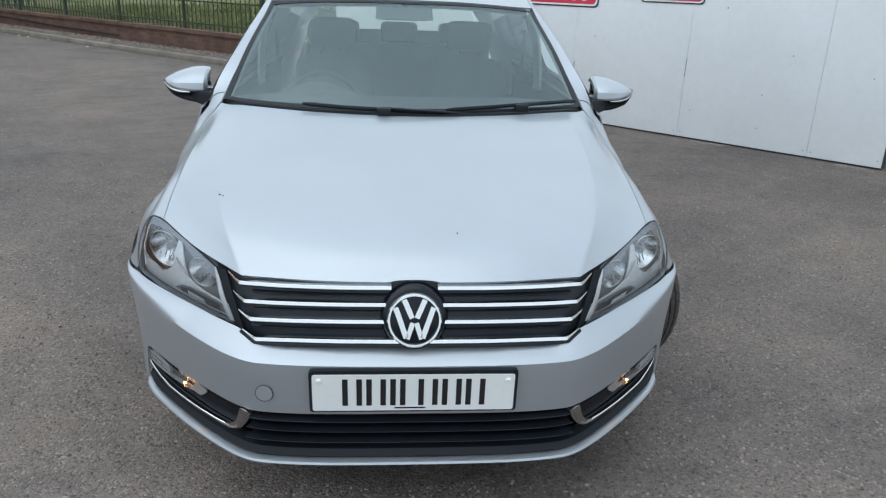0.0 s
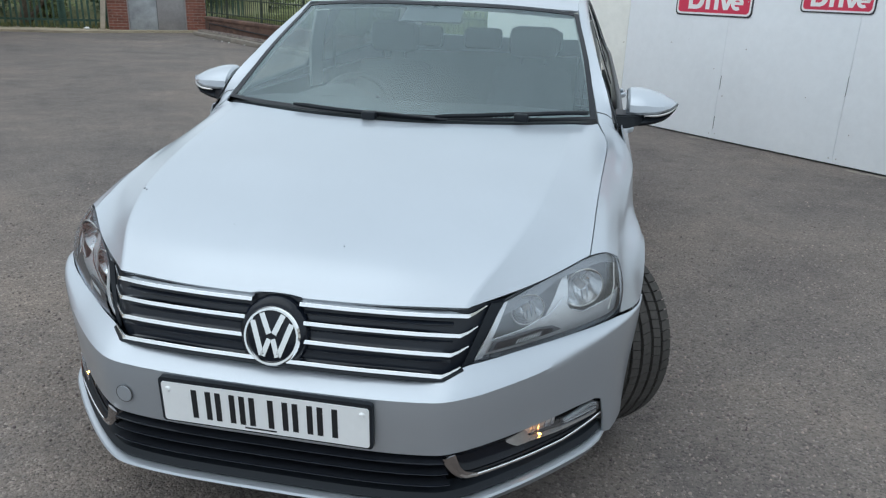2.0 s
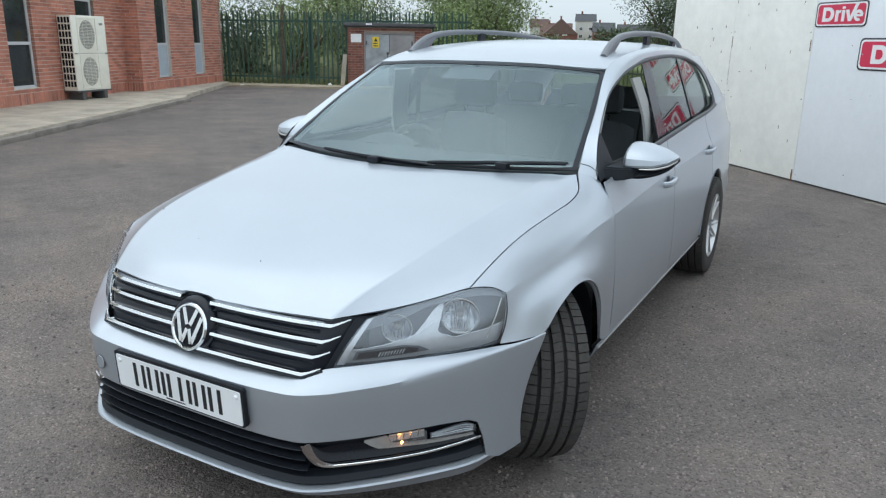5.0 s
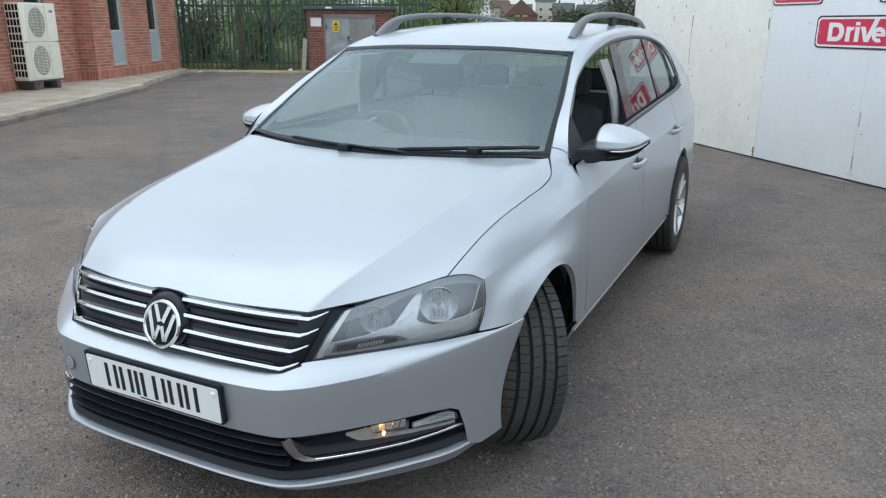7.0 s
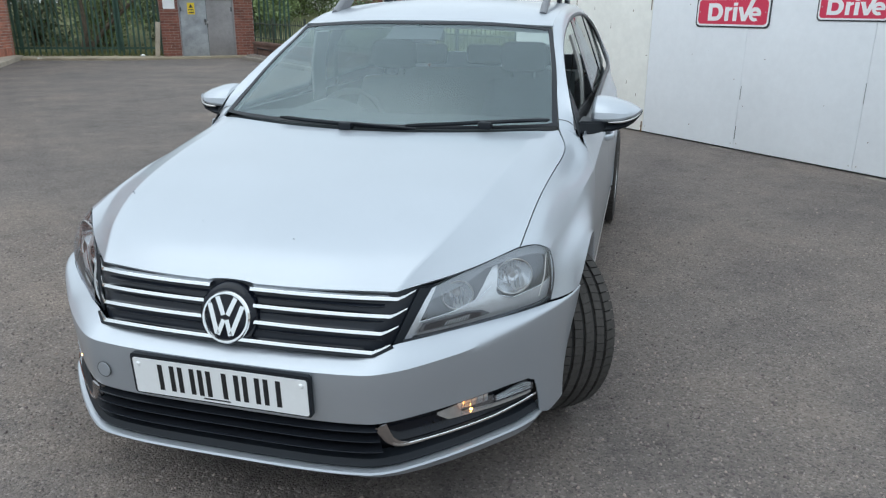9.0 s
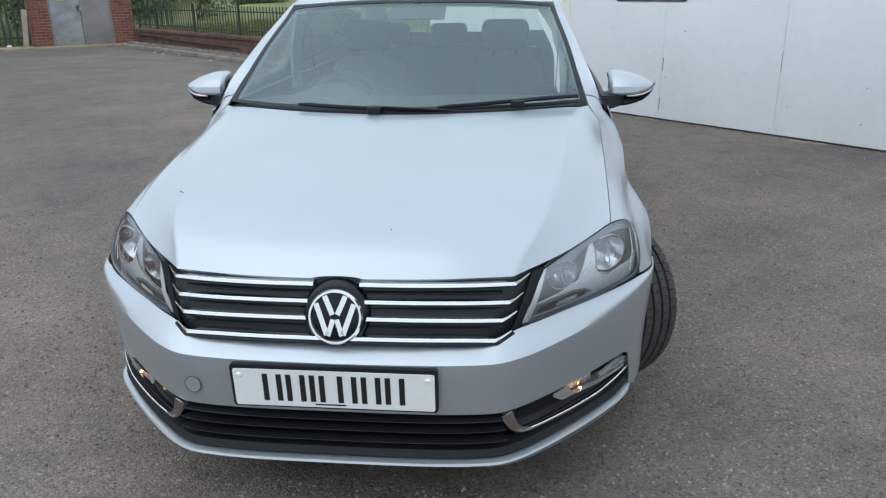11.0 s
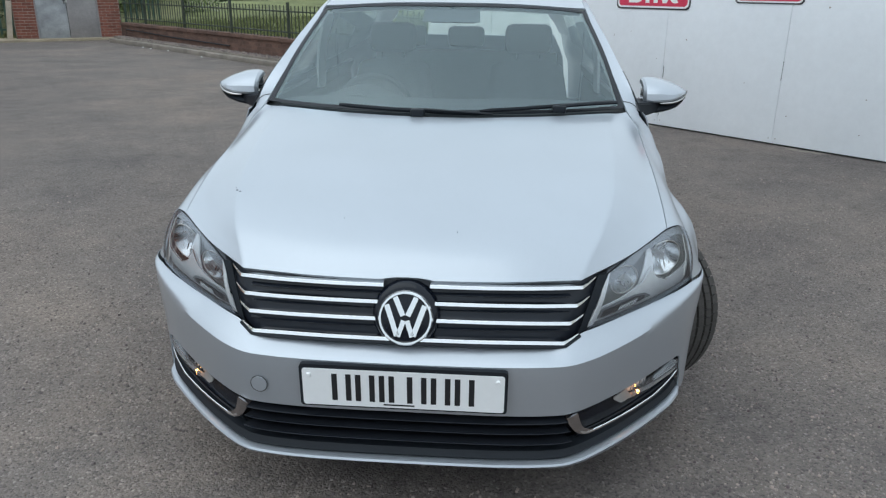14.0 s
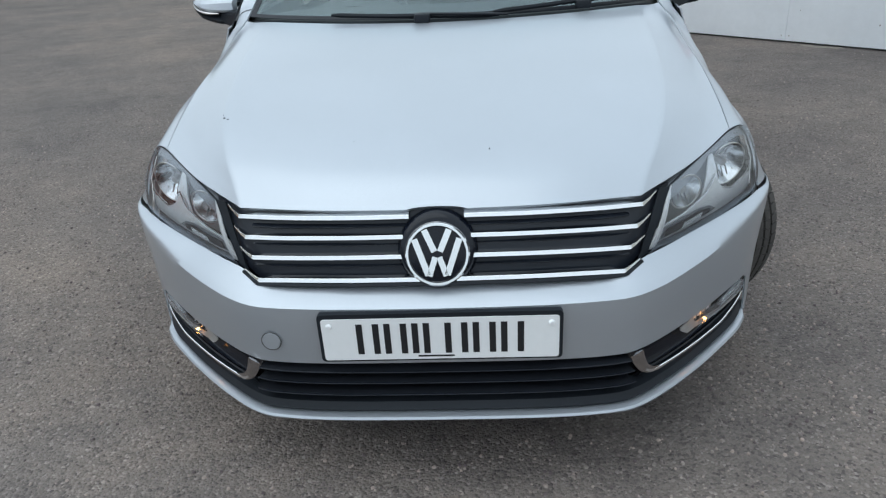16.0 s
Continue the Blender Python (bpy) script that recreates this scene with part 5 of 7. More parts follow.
def fog_unit():
    rows = []
    xs = np.linspace(0.435, 0.808, 40)
    for f in np.linspace(0, 1, 7):
        rows.append([skin(x, table(CHZ, x) + (table(BOTZ, x) - 0.001 - table(CHZ, x)) * f, 0.026 + 0.012 * math.sin(math.pi * f)) for x in xs])
    body = both("fog_lamp_unit", thick(grid(rows), 0.004, (0.5, -1, 0)), GLOSSBLACK, "gloss black corner panel with fog lamp")
    # chrome angle, broad at its inner end
    path = [skin(x, table(CHZ, x), 0.003 + 0.015 * max(0, (x - 0.7) / 0.11)) for x in np.linspace(0.468, 0.812, 30)]
    both("chrome_strip", tube(path, [0.0055 - 0.0018 * min(1, k / 6) for k in range(30)], 8, flat=0.6, up=(0.4, -0.9, 0)), CHROME, "", body)
    plate_path = [skin(x, z, 0.002) for x, z in spline([(0.440, 0.357, 0), (0.450, 0.331, 0), (0.464, 0.308, 0), (0.484, 0.294, 0), (0.506, 0.289, 0)], 14)[:, :2]]
    both("chrome_plate", tube(plate_path, [0.0165 - 0.0125 * (k / 14) ** 1.6 for k in range(15)], 8, flat=0.18, up=(0.25, -0.95, 0.1)), DARKREFLECT, "broad chrome end, darkened for the asphalt it reflects", body, smooth=60)
    # lower edge of the black corner below the chrome
    both("corner_grille", thick(grid([[skin(x, table(CHZ, x) - 0.004 - f * (table(CHZ, x) - lip_z(x) - 0.045), 0.02 + 0.018 * f) for x in np.linspace(0.48, 0.812, 30)] for f in (0, 0.5, 1)]), 0.004, (0.5, -1, 0)), PLASTIC, "ribbed black plastic", body)

    def strip(x0, x1, z0, z1, off, n=14, taper=0.0):
        r = []
        depth = off if callable(off) else (lambda x: off)
        for f in np.linspace(0, 1, 5):
            r.append([skin(x, z0(x) + (z1(x) - z0(x)) * f, depth(x)) for x in np.linspace(x0 + taper * f, x1, n)])
        return thick(grid(r), 0.003, (0.5, -1, 0))

    top = lambda x: table(BOTZ, x) - 0.010  # noqa: E731
    bot = lambda x: table(CHZ, x) + 0.026 - 0.010 * (x - 0.58) / 0.2  # noqa: E731
    mid = lambda x: bot(x) + 0.015  # noqa: E731
    lo = lambda x: table([(0.572, top(0.572) - 0.010), (0.585, bot(0.585) + 0.018), (0.600, bot(0.600) + 0.006), (0.622, bot(0.622))], x) if x < 0.622 else bot(x)  # noqa: E731
    hi = lambda x: table([(0.572, top(0.572) - 0.003), (0.600, top(0.6) - 0.003), (0.622, top(0.622) - 0.003), (0.632, mid(0.632))], x) if x < 0.632 else bot(x) + 0.014 - 0.007 * (x - 0.632) / 0.165  # noqa: E731
    both("bezel", strip(0.572, 0.797, lo, hi, lambda x: table([(0.572, 0.012), (0.600, 0.017), (0.628, 0.024), (0.66, 0.021), (0.70, 0.017), (0.8, 0.016)], x), n=40), BEZEL, "satin grey bezel", body)
    both("bowl", strip(0.626, 0.700, mid, top, 0.034), LAMPGREY, "", body)
    both("bulb", spun([(0.0, 0.0034), (0.0032, 0.0026), (0.0044, 0.0), (0.0032, -0.0026), (0.0, -0.0034)], 16, Matrix.Translation(skin(0.650, mid(0.650) + 0.005, 0.0125))), AMBER, "lit warm bulb", body)
    for k in range(4):
        x = 0.640 + 0.015 * k
        both("rib", tube([skin(x, mid(x) + 0.002, 0.028), skin(x + 0.003, top(x) - 0.002, 0.028)], 0.0016, 5), REFLECTOR, "", body)
    both("lamp_lens", strip(0.624, 0.700, mid, top, 0.006), LENS, "", body)
    dlo = lambda x: bot(x) + 0.017 - 0.004 * (x - 0.71) / 0.09  # noqa: E731
    dhi = lambda x: min(top(x) - 0.003, dlo(x) + table([(0.710, 0.013), (0.76, 0.027), (0.785, 0.030), (0.798, 0.020)], x))  # noqa: E731
    both("day_light", strip(0.710, 0.798, dlo, dhi, 0.020, n=20), LAMPDARK, "clear ribbed reflector strip", body)
    for k in range(4):
        zk = lambda x, k=k: dlo(x) + (dhi(x) - dlo(x)) * (0.15 + 0.24 * k)  # noqa: E731
        both("rib", run(0.712, 0.796, 12, zk, 0.0175, 0.0028, flat=0.7), LAMPGREY if k != 1 else CHROME, "", body)
    both("day_lens", strip(0.708, 0.800, lambda x: dlo(x) - 0.002, lambda x: dhi(x) + 0.002, 0.012, n=20), LENS, "", body)


fog_unit()

# -- radiator grille --
grille = part("grille_back", thick(loft(mirrored([
    [(0, 0.062, 0.530), (0, 0.085, 0.62), (0, 0.118, 0.700)],
    [(0.25, 0.075, 0.530), (0.25, 0.098, 0.62), (0.25, 0.132, 0.697)],
    [(0.40, 0.100, 0.535), (0.43, 0.132, 0.615), (0.455, 0.180, 0.690)],
    [(0.448, 0.140, 0.555), (0.475, 0.175, 0.625), (0.505, 0.222, 0.693)],
    [(0.478, 0.172, 0.560), (0.505, 0.205, 0.625), (0.530, 0.245, 0.692)],
]), 40, 12), 0.005, (0, -1, 0.3)), GRILLEBLACK, car, "black radiator grille with chrome slats")
SLATS = [
    [(0.060, 0.0965, 0.6872), (0.20, 0.103, 0.6855), (0.36, 0.126, 0.682), (0.455, 0.159, 0.6755), (0.470, 0.177, 0.679), (0.492, 0.204, 0.6885)],
    [(0.074, 0.082, 0.646), (0.20, 0.089, 0.644), (0.35, 0.108, 0.640), (0.440, 0.136, 0.633), (0.455, 0.152, 0.636), (0.476, 0.176, 0.645)],
    [(0.074, 0.070, 0.604), (0.20, 0.076, 0.602), (0.34, 0.092, 0.598), (0.423, 0.113, 0.592), (0.438, 0.127, 0.595), (0.460, 0.148, 0.604)],
    [(0.040, 0.0505, 0.557), (0.20, 0.056, 0.556), (0.33, 0.068, 0.554), (0.407, 0.083, 0.549), (0.424, 0.098, 0.553), (0.447, 0.118, 0.562)],
]
for pts in SLATS:
    near = [(x, y - 0.008, z) for x, y, z in pts]
    fine = np.vstack([spline(near[:4], 24), *([np.array(a) * (1 - f) + np.array(b) * f for f in (0.34, 0.67, 1.0)] for a, b in zip(near[3:], near[4:]))])
    both("chrome_slat", blade([tuple(q) for q in fine], [0.0082 if k < 24 else 0.0082 - 0.0009 * (k - 24) for k in range(31)], [0.020 if k < 23 else 0.005 for k in range(31)]), CHROME, "bright chrome slat", (grille, grille), smooth=30)
for z, y0 in ((0.664, 0.092), (0.625, 0.082), (0.580, 0.068)):
    both("louvre", tube([(0.0, y0 + 0.012, z), (0.22, y0 + 0.019, z - 0.002), (0.36, y0 + 0.036, z - 0.005), (0.42, y0 + 0.056, z - 0.008)], 0.012, 6, flat=0.35), GRILLEBLACK, "", (grille, grille))
# dark lower lip under the last slat
part("grille_lip", tube([(-0.412, 0.078, 0.540), (-0.33, 0.062, 0.543), (-0.2, 0.050, 0.545), (0, 0.045, 0.546), (0.2, 0.050, 0.545), (0.33, 0.062, 0.543), (0.412, 0.078, 0.540)], 0.0055, 6), PLASTIC, grille)
both("grille_lip", tube([(0.412, 0.078, 0.540), (0.452, 0.116, 0.553)], 0.0055, 6), PLASTIC, "", (grille, grille))

# -- round badge --
BADGE = Matrix.Translation((0, 0.066, 0.6085)) @ Matrix.Rotation(radians(90 - 16), 4, "X")
badge = part("badge", spun([(0.0, 0.006), (0.070, 0.006), (0.077, 0.004), (0.085, -0.004), (0.092, -0.03), (0.10, -0.07)], 48, BADGE @ Matrix.Translation((0, 0.008, 0))), GLOSSBLACK, car, "round dark badge with chrome ring")
part("badge_ring", spun([(0.0605, 0.007), (0.063, 0.012), (0.068, 0.012), (0.0715, 0.006)], 48, BADGE), CHROME, badge)


def stroke(a, b, w):
    ax, ay = a
    bx, by = b
    dx, dy = bx - ax, by - ay
    ln = math.hypot(dx, dy)
    nx, ny = -dy / ln * w / 2, dx / ln * w / 2
    return prism([(ax + nx, ay + ny), (ax - nx, ay - ny), (bx - nx, by - ny), (bx + nx, by + ny)], BADGE @ Matrix.Translation((0, 0, 0.006)), 0.005)


for sx in (-1, 1):
    part("badge_bar", stroke((sx * 0.027, 0.054), (sx * 0.0062, 0.006), 0.0135), CHROME, badge)
    part("badge_bar", stroke((sx * 0.049, 0.034), (sx * 0.021, -0.046), 0.0135), CHROME, badge)
    part("badge_bar", stroke((sx * 0.0185, -0.048), (sx * 0.0045, -0.006), 0.0125), CHROME, badge)

# -- number plate: blank bars in place of characters --
PLATE = Matrix.Translation((0, -0.004, 0.4405)) @ Matrix.Rotation(radians(90 + 3.5), 4, "X")
plate = part("number_plate", prism(rounded(0.534, 0.124, 0.010), PLATE @ Matrix.Translation((0, 0, -0.014)), 0.014), PLASTIC, car, "white number plate in a black holder")
part("plate_face", prism(rounded(0.518, 0.108, 0.007), PLATE @ Matrix.Translation((0, -0.003, 0.0)), 0.002), PLATEWHITE, plate)
PF = PLATE @ Matrix.Translation((0, -0.003, 0.002))
x = -0.183
for w in (2, 2, 1, 1, 0, 2, 2, 2):
    if w == 0:
        x += 0.022
        continue
    for k in range(w):
        bx = x + k * 0.036
        part("plate_bar", prism([(bx, -0.038), (bx + 0.014, -0.038), (bx + 0.014, 0.041), (bx, 0.041)], PF, 0.0008), PLATEBLACK, plate)
    x += 0.061 if w == 2 else 0.025
part("plate_small_bar", prism([(-0.05, -0.0475), (0.03, -0.0475), (0.03, -0.0435), (-0.05, -0.0435)], PF, 0.0008), PLATEBLACK, plate)
for sx in (-0.242, 0.242):
    part("plate_cap", spun([(0.0, 0.005), (0.005, 0.0045), (0.0075, 0.0)], 14, PF @ Matrix.Translation((sx, 0.036, 0))), PLATEWHITE, plate)

# -- headlamps --
LB = spline([(0.472, 0.138, 0.562), (0.56, 0.205, 0.567), (0.66, 0.292, 0.574), (0.75, 0.380, 0.582), (0.800, 0.440, 0.588), (0.820, 0.475, 0.594)], 60)
LM = spline([(0.500, 0.155, 0.622), (0.585, 0.228, 0.636), (0.68, 0.318, 0.652), (0.765, 0.408, 0.664), (0.808, 0.468, 0.664), (0.823, 0.510, 0.660)], 60)
LT = spline([(0.528, 0.218, 0.690), (0.60, 0.302, 0.713), (0.665, 0.378, 0.731), (0.727, 0.452, 0.747), (0.772, 0.508, 0.743), (0.802, 0.545, 0.722)], 60)


def lens_pt(s, v, deep=0.0):
    """A point of the headlamp's face: s outwards, v upwards, deep metres behind it."""
    k = s * 60
    i = min(int(k), 59)
    f = k - i
    a, b, c = (q[i] * (1 - f) + q[i + 1] * f for q in (LB, LM, LT))
    p = (1 - v) * (1 - 2 * v) * a + 4 * v * (1 - v) * b + v * (2 * v - 1) * c
    return Vector(p) + deep * Vector((-0.42, 0.88, -0.15))


def lens_sheet(s0, s1, v0, v1, deep, ns=24, nv=10, d=0.003):
    f0 = v0 if callable(v0) else (lambda s: v0)
    f1 = v1 if callable(v1) else (lambda s: v1)
    bm = grid([[lens_pt(s, f0(s) + (f1(s) - f0(s)) * q, deep) for s in np.linspace(s0, s1, ns)] for q in np.linspace(0, 1, nv)])
    return thick(bm, d, (0.5, -0.9, 0.2)) if d else bm


lamp = both("headlamp", lens_sheet(0.0, 1.0, 0.0, 1.0, 0.098), LAMPDARK, "headlamp unit with clear lens", smooth=50)
both("lamp_shelf", lens_sheet(0.03, 0.985, 0.02, lambda s: table([(0, 0.34), (0.25, 0.36), (0.42, 0.46), (0.50, 0.62), (0.56, 0.40), (0.66, 0.28), (0.85, 0.33), (1, 0.42)], s), 0.028, 50, 8), LAMPGREY, "silver lamp bezel", lamp)
both("lamp_bridge", lens_sheet(0.40, 0.54, 0.38, lambda s: table([(0.40, 0.45), (0.47, 0.78), (0.54, 0.95)], s), 0.034, 10, 8), LAMPGREY, "silver lamp bezel", lamp)
both("inner_bezel", lens_sheet(0.015, 0.055, 0.02, 0.97, 0.012, 4, 10), LAMPGREY, "", lamp)
both("indicator", lens_sheet(0.09, 0.53, lambda s: 0.10 + 0.10 * max(0, s - 0.3), lambda s: table([(0.09, 0.30), (0.2, 0.315), (0.36, 0.30), (0.46, 0.235), (0.53, 0.125)], s), 0.022, 30, 5), LAMPDARK, "indicator strip", lamp)
both("indicator_core", lens_sheet(0.11, 0.46, 0.13, lambda s: table([(0.11, 0.27), (0.36, 0.27), (0.46, 0.20)], s), 0.0185, 24, 4, 0.002), DARKHOLE, "", lamp)
for k in range(9):
    s = 0.235 + 0.017 * k
    both("indicator_rib", tube([lens_pt(s, 0.145, 0.015), lens_pt(s + 0.004, 0.235, 0.015)], 0.0011, 4), LAMPGREY, "", lamp)
both("shelf_edge", tube([lens_pt(s, table([(0.06, 0.345), (0.25, 0.365), (0.42, 0.465), (0.50, 0.625)], s), 0.026) for s in np.linspace(0.06, 0.50, 20)], 0.0016, 5), REFLECTOR, "", lamp)
both("shelf_edge", tube([lens_pt(s, table([(0.56, 0.405), (0.66, 0.285), (0.85, 0.335), (0.98, 0.41)], s), 0.026) for s in np.linspace(0.57, 0.98, 20)], 0.0016, 5), REFLECTOR, "", lamp)
both("brow", lens_sheet(0.02, 0.97, lambda s: table([(0, 0.72), (0.3, 0.80), (0.45, 0.90), (0.6, 0.88), (0.97, 0.86)], s), 1.0, 0.020, 40, 4), LAMPDARK, "dark lamp brow", lamp)
for s, v, r in ((0.27, 0.62, 0.042), (0.665, 0.60, 0.054)):
    aim = Matrix.Translation(lens_pt(s, v, 0.045)) @ Matrix.Rotation(radians(26), 4, "Z") @ Matrix.Rotation(radians(97), 4, "X")
    bowl = both("reflector_bowl", spun([(0.0, -0.050), (0.012, -0.048), (r * 0.55, -0.036), (r * 0.85, -0.014), (r, 0.004), (r * 1.04, 0.002), (r * 0.9, -0.02), (0.0, -0.056)], 32, aim), REFLECTOR, "mirror reflector bowl", lamp)
    both("bulb_cap", spun([(0.0, -0.006), (0.010, -0.008), (0.012, -0.022), (0.011, -0.045)], 14, aim), SATIN, "", bowl)
    both("bowl_rim", tube([aim @ Vector((1.03 * r * math.cos(a), 1.03 * r * math.sin(a), 0.003)) for a in (2 * math.pi * i / 30 for i in range(30))], 0.0022, 5, closed=True), SATIN, "", bowl)
    for k in range(-3, 4):
        xk = k * r * 0.24
        hk = math.sqrt(max(r * r * 0.8 - xk * xk, 0))
        both("bowl_flute", tube([aim @ Vector((xk, -hk, -0.012)), aim @ Vector((xk, 0, -0.040)), aim @ Vector((xk, hk, -0.012))], 0.0022, 4), REFLECTOR, "", bowl)
both("side_light_bar", tube([lens_pt(0.88, 0.15, 0.02), lens_pt(0.905, 0.5, 0.022), lens_pt(0.955, 0.85, 0.02)], 0.0017, 6), SATIN, "", lamp)
both("lens", lens_sheet(0.0, 1.0, 0.0, 1.0, 0.0, 50, 16, 0), LENS, "", lamp, smooth=60)
both("lamp_seal", tube([lens_pt(s, 0.0, 0.004) - Vector((0, 0, 0.002)) for s in np.linspace(0, 1, 30)], 0.0024, 6), PLASTIC, "", lamp)
both("lamp_seal", tube([lens_pt(s, 1.0, 0.006) for s in np.linspace(0, 1, 30)] + [lens_pt(1.0, v, 0.004) for v in np.linspace(0.95, 0, 12)], 0.0022, 6), PLASTIC, "", lamp)
# black infill between grille and lamp
both("grille_cheek", thick(loft([[(0.448, 0.128, 0.552), (0.475, 0.165, 0.625), (0.500, 0.205, 0.692)], [(0.470, 0.145, 0.558), (0.498, 0.178, 0.625), (0.530, 0.225, 0.690)]], 6, 10), 0.004, (0.3, -1, 0)), PLASTIC, "", (grille, grille))

# -- front wings --
CREASE = [(0.803, 0.547, 0.722), (0.811, 0.70, 0.734), (0.822, 0.85, 0.742), (0.837, 1.00, 0.756), (0.850, 1.12, 0.777), (0.863, 1.25, 0.795), (0.872, 1.386, 0.805)]
WING_TOP = [
    [(0.728, 0.461, 0.748), (0.733, 0.554, 0.779), (0.738, 0.678, 0.812), (0.745, 0.82, 0.839), (0.758, 1.05, 0.866), (0.767, 1.19, 0.884), (0.765, 1.262, 0.906), (0.7312, 1.338, 0.9585)],
    [(0.769, 0.510, 0.745), (0.772, 0.60, 0.770), (0.776, 0.70, 0.791), (0.782, 0.86, 0.810), (0.791, 1.05, 0.830), (0.799, 1.20, 0.849), (0.799, 1.30, 0.875), (0.7655, 1.364, 0.9495)],
    [(0.788, 0.531, 0.7345), (0.793, 0.64, 0.753), (0.8005, 0.78, 0.772), (0.8145, 0.98, 0.790), (0.828, 1.15, 0.814), (0.837, 1.30, 0.840), (0.840, 1.385, 0.872)],
    CREASE,
]
WING_SIDE = [
    CREASE,
    [(0.813, 0.535, 0.690), (0.822, 0.66, 0.701), (0.834, 0.82, 0.709), (0.851, 1.00, 0.723), (0.866, 1.18, 0.735), (0.874, 1.30, 0.742), (0.878, 1.386, 0.745)],
    [(0.821, 0.505, 0.640), (0.851, 0.610, 0.647), (0.868, 0.75, 0.671), (0.884, 0.92, 0.688), (0.892, 1.08, 0.669), (0.895, 1.20, 0.622), (0.892, 1.30, 0.585), (0.890, 1.386, 0.58)],
    [(0.823, 0.475, 0.5895), (0.848, 0.512, 0.588), (0.870, 0.560, 0.5855), (0.8885, 0.660, 0.578), (0.897, 0.745, 0.626), (0.902, 0.905, 0.664), (0.902, 1.06, 0.634), (0.899, 1.165, 0.566), (0.894, 1.235, 0.46), (0.889, 1.264, 0.34), (0.888, 1.31, 0.322), (0.888, 1.386, 0.322)],
]
upper, side = ([spline(c, 44) for c in group] for group in (WING_TOP, WING_SIDE))
wing_rows = [list(spline([c[k] for c in upper], 20)) + list(spline([c[k] for c in side], 26))[1:] for k in range(45)]
wings = both("front_wing", thick(grid(wing_rows), 0.005, (1, 0, 0.2)), SILVER, "", smooth=22)

both("wing_corner", thick(loft([[(0.764, 1.362, 0.9500), (0.802, 1.373, 0.914), (0.8405, 1.384, 0.872)], [(0.792, 1.396, 0.933), (0.816, 1.396, 0.905), (0.8425, 1.396, 0.872)]], 6, 8), 0.004, (1, -0.2, 0.5)), SILVER, "", wings)


def arch_lip(c, r, x, name, owners, a0=4, a1=176, depth=0.012, back=0.0):
    pts = [(c - r * math.cos(radians(a)) + back * max(0, -math.cos(radians(a))), 0.318 + r * math.sin(radians(a))) for a in np.linspace(a0, a1, 40)]
    both(name, grid([[(x(y) - d, y, z + e) for y, z in pts] for d, e in ((0.0, 0.0), (0.004, -0.004), (depth, -0.006))]), SILVER, "", owners)


arch_lip(0.905, 0.345, lambda y: table([(0.55, 0.870), (0.665, 0.882), (0.745, 0.895), (0.9, 0.902), (1.05, 0.902), (1.25, 0.889)], y), "arch_flange", wings, a0=24, back=0.015)
for yc, nm in ((0.905, "wheel_liner"), (3.565, "wheel_liner")):
    rows = [[(x, yc + r * math.cos(radians(a)), 0.318 + r * math.sin(radians(a))) for a in range(-5, 186, 10)] for x, r in ((0.34, 0.39), (0.80, 0.385), (0.858, 0.352))]
    both(nm, grid(rows), DARKHOLE, "dark wheel arch liner")
    both("liner_wall", grid([[(0.34, yc + r * math.cos(radians(a)), 0.318 + r * math.sin(radians(a))) for a in range(-5, 186, 10)] for r in (0.02, 0.39)]), DARKHOLE, "dark wheel arch liner")

# -- body side --
SIDEX = [(0.16, 0.82), (0.22, 0.852), (0.30, 0.882), (0.36, 0.890), (0.45, 0.893), (0.58, 0.891), (0.66, 0.885), (0.72, 0.880), (0.78, 0.875), (0.814, 0.8715), (0.818, 0.870), (0.88, 0.840), (0.95, 0.818), (1.00, 0.812), (1.10, 0.78)]
BELT = [(1.38, 0.925), (1.8, 0.960), (2.42, 0.990), (3.2, 1.023), (3.6, 1.040), (3.88, 1.058), (4.2, 1.085), (4.6, 1.09)]


def side_x(y, z):
    tail = 0.0 if y < 3.3 else 0.085 * ((y - 3.3) / 1.35) ** 2
    flare = 0.010 * math.exp(-((y - 3.565) / 0.35) ** 2) * math.exp(-((z - 0.62) / 0.18) ** 2)
    rise = table([(1.39, -0.010), (2.0, 0.016), (2.4, 0.026), (3.4, 0.042), (4.6, 0.05)], y)
    return table(SIDEX, z - rise * min(1.0, max(0.0, (z - 0.45) / 0.3))) - tail + flare


def side_panel(y0, y1, zlow, ny=26, ztop=None):
    """An outer skin between two lines of y, from zlow(y) up to the waist."""
    rows = []
    tops = ztop or (lambda y: table(BELT, y))
    for f in (0, 0.08, 0.2, 0.34, 0.48, 0.62, 0.72, 0.79, 0.805, 0.83, 0.9, 0.96, 1.0):
        row = []
        for y in np.linspace(y0, y1, ny):
            lo, hi = zlow(y), tops(y)
            crease = table([(1.39, 0.804), (2.0, 0.832), (2.4, 0.842), (3.4, 0.858), (4.6, 0.87)], y)
            z = lo + (crease - lo) * f / 0.79 if f <= 0.79 else crease + (hi - crease) * (f - 0.79) / 0.21
            row.append((side_x(y, z), y, z))
        rows.append(row)
    return thick(grid(rows), 0.005, (1, 0, 0))


def rear_arch(y):
    d = abs(y - 3.565)
    return 0.318 + math.sqrt(0.366**2 - d * d) if d < 0.3659 else 0.318


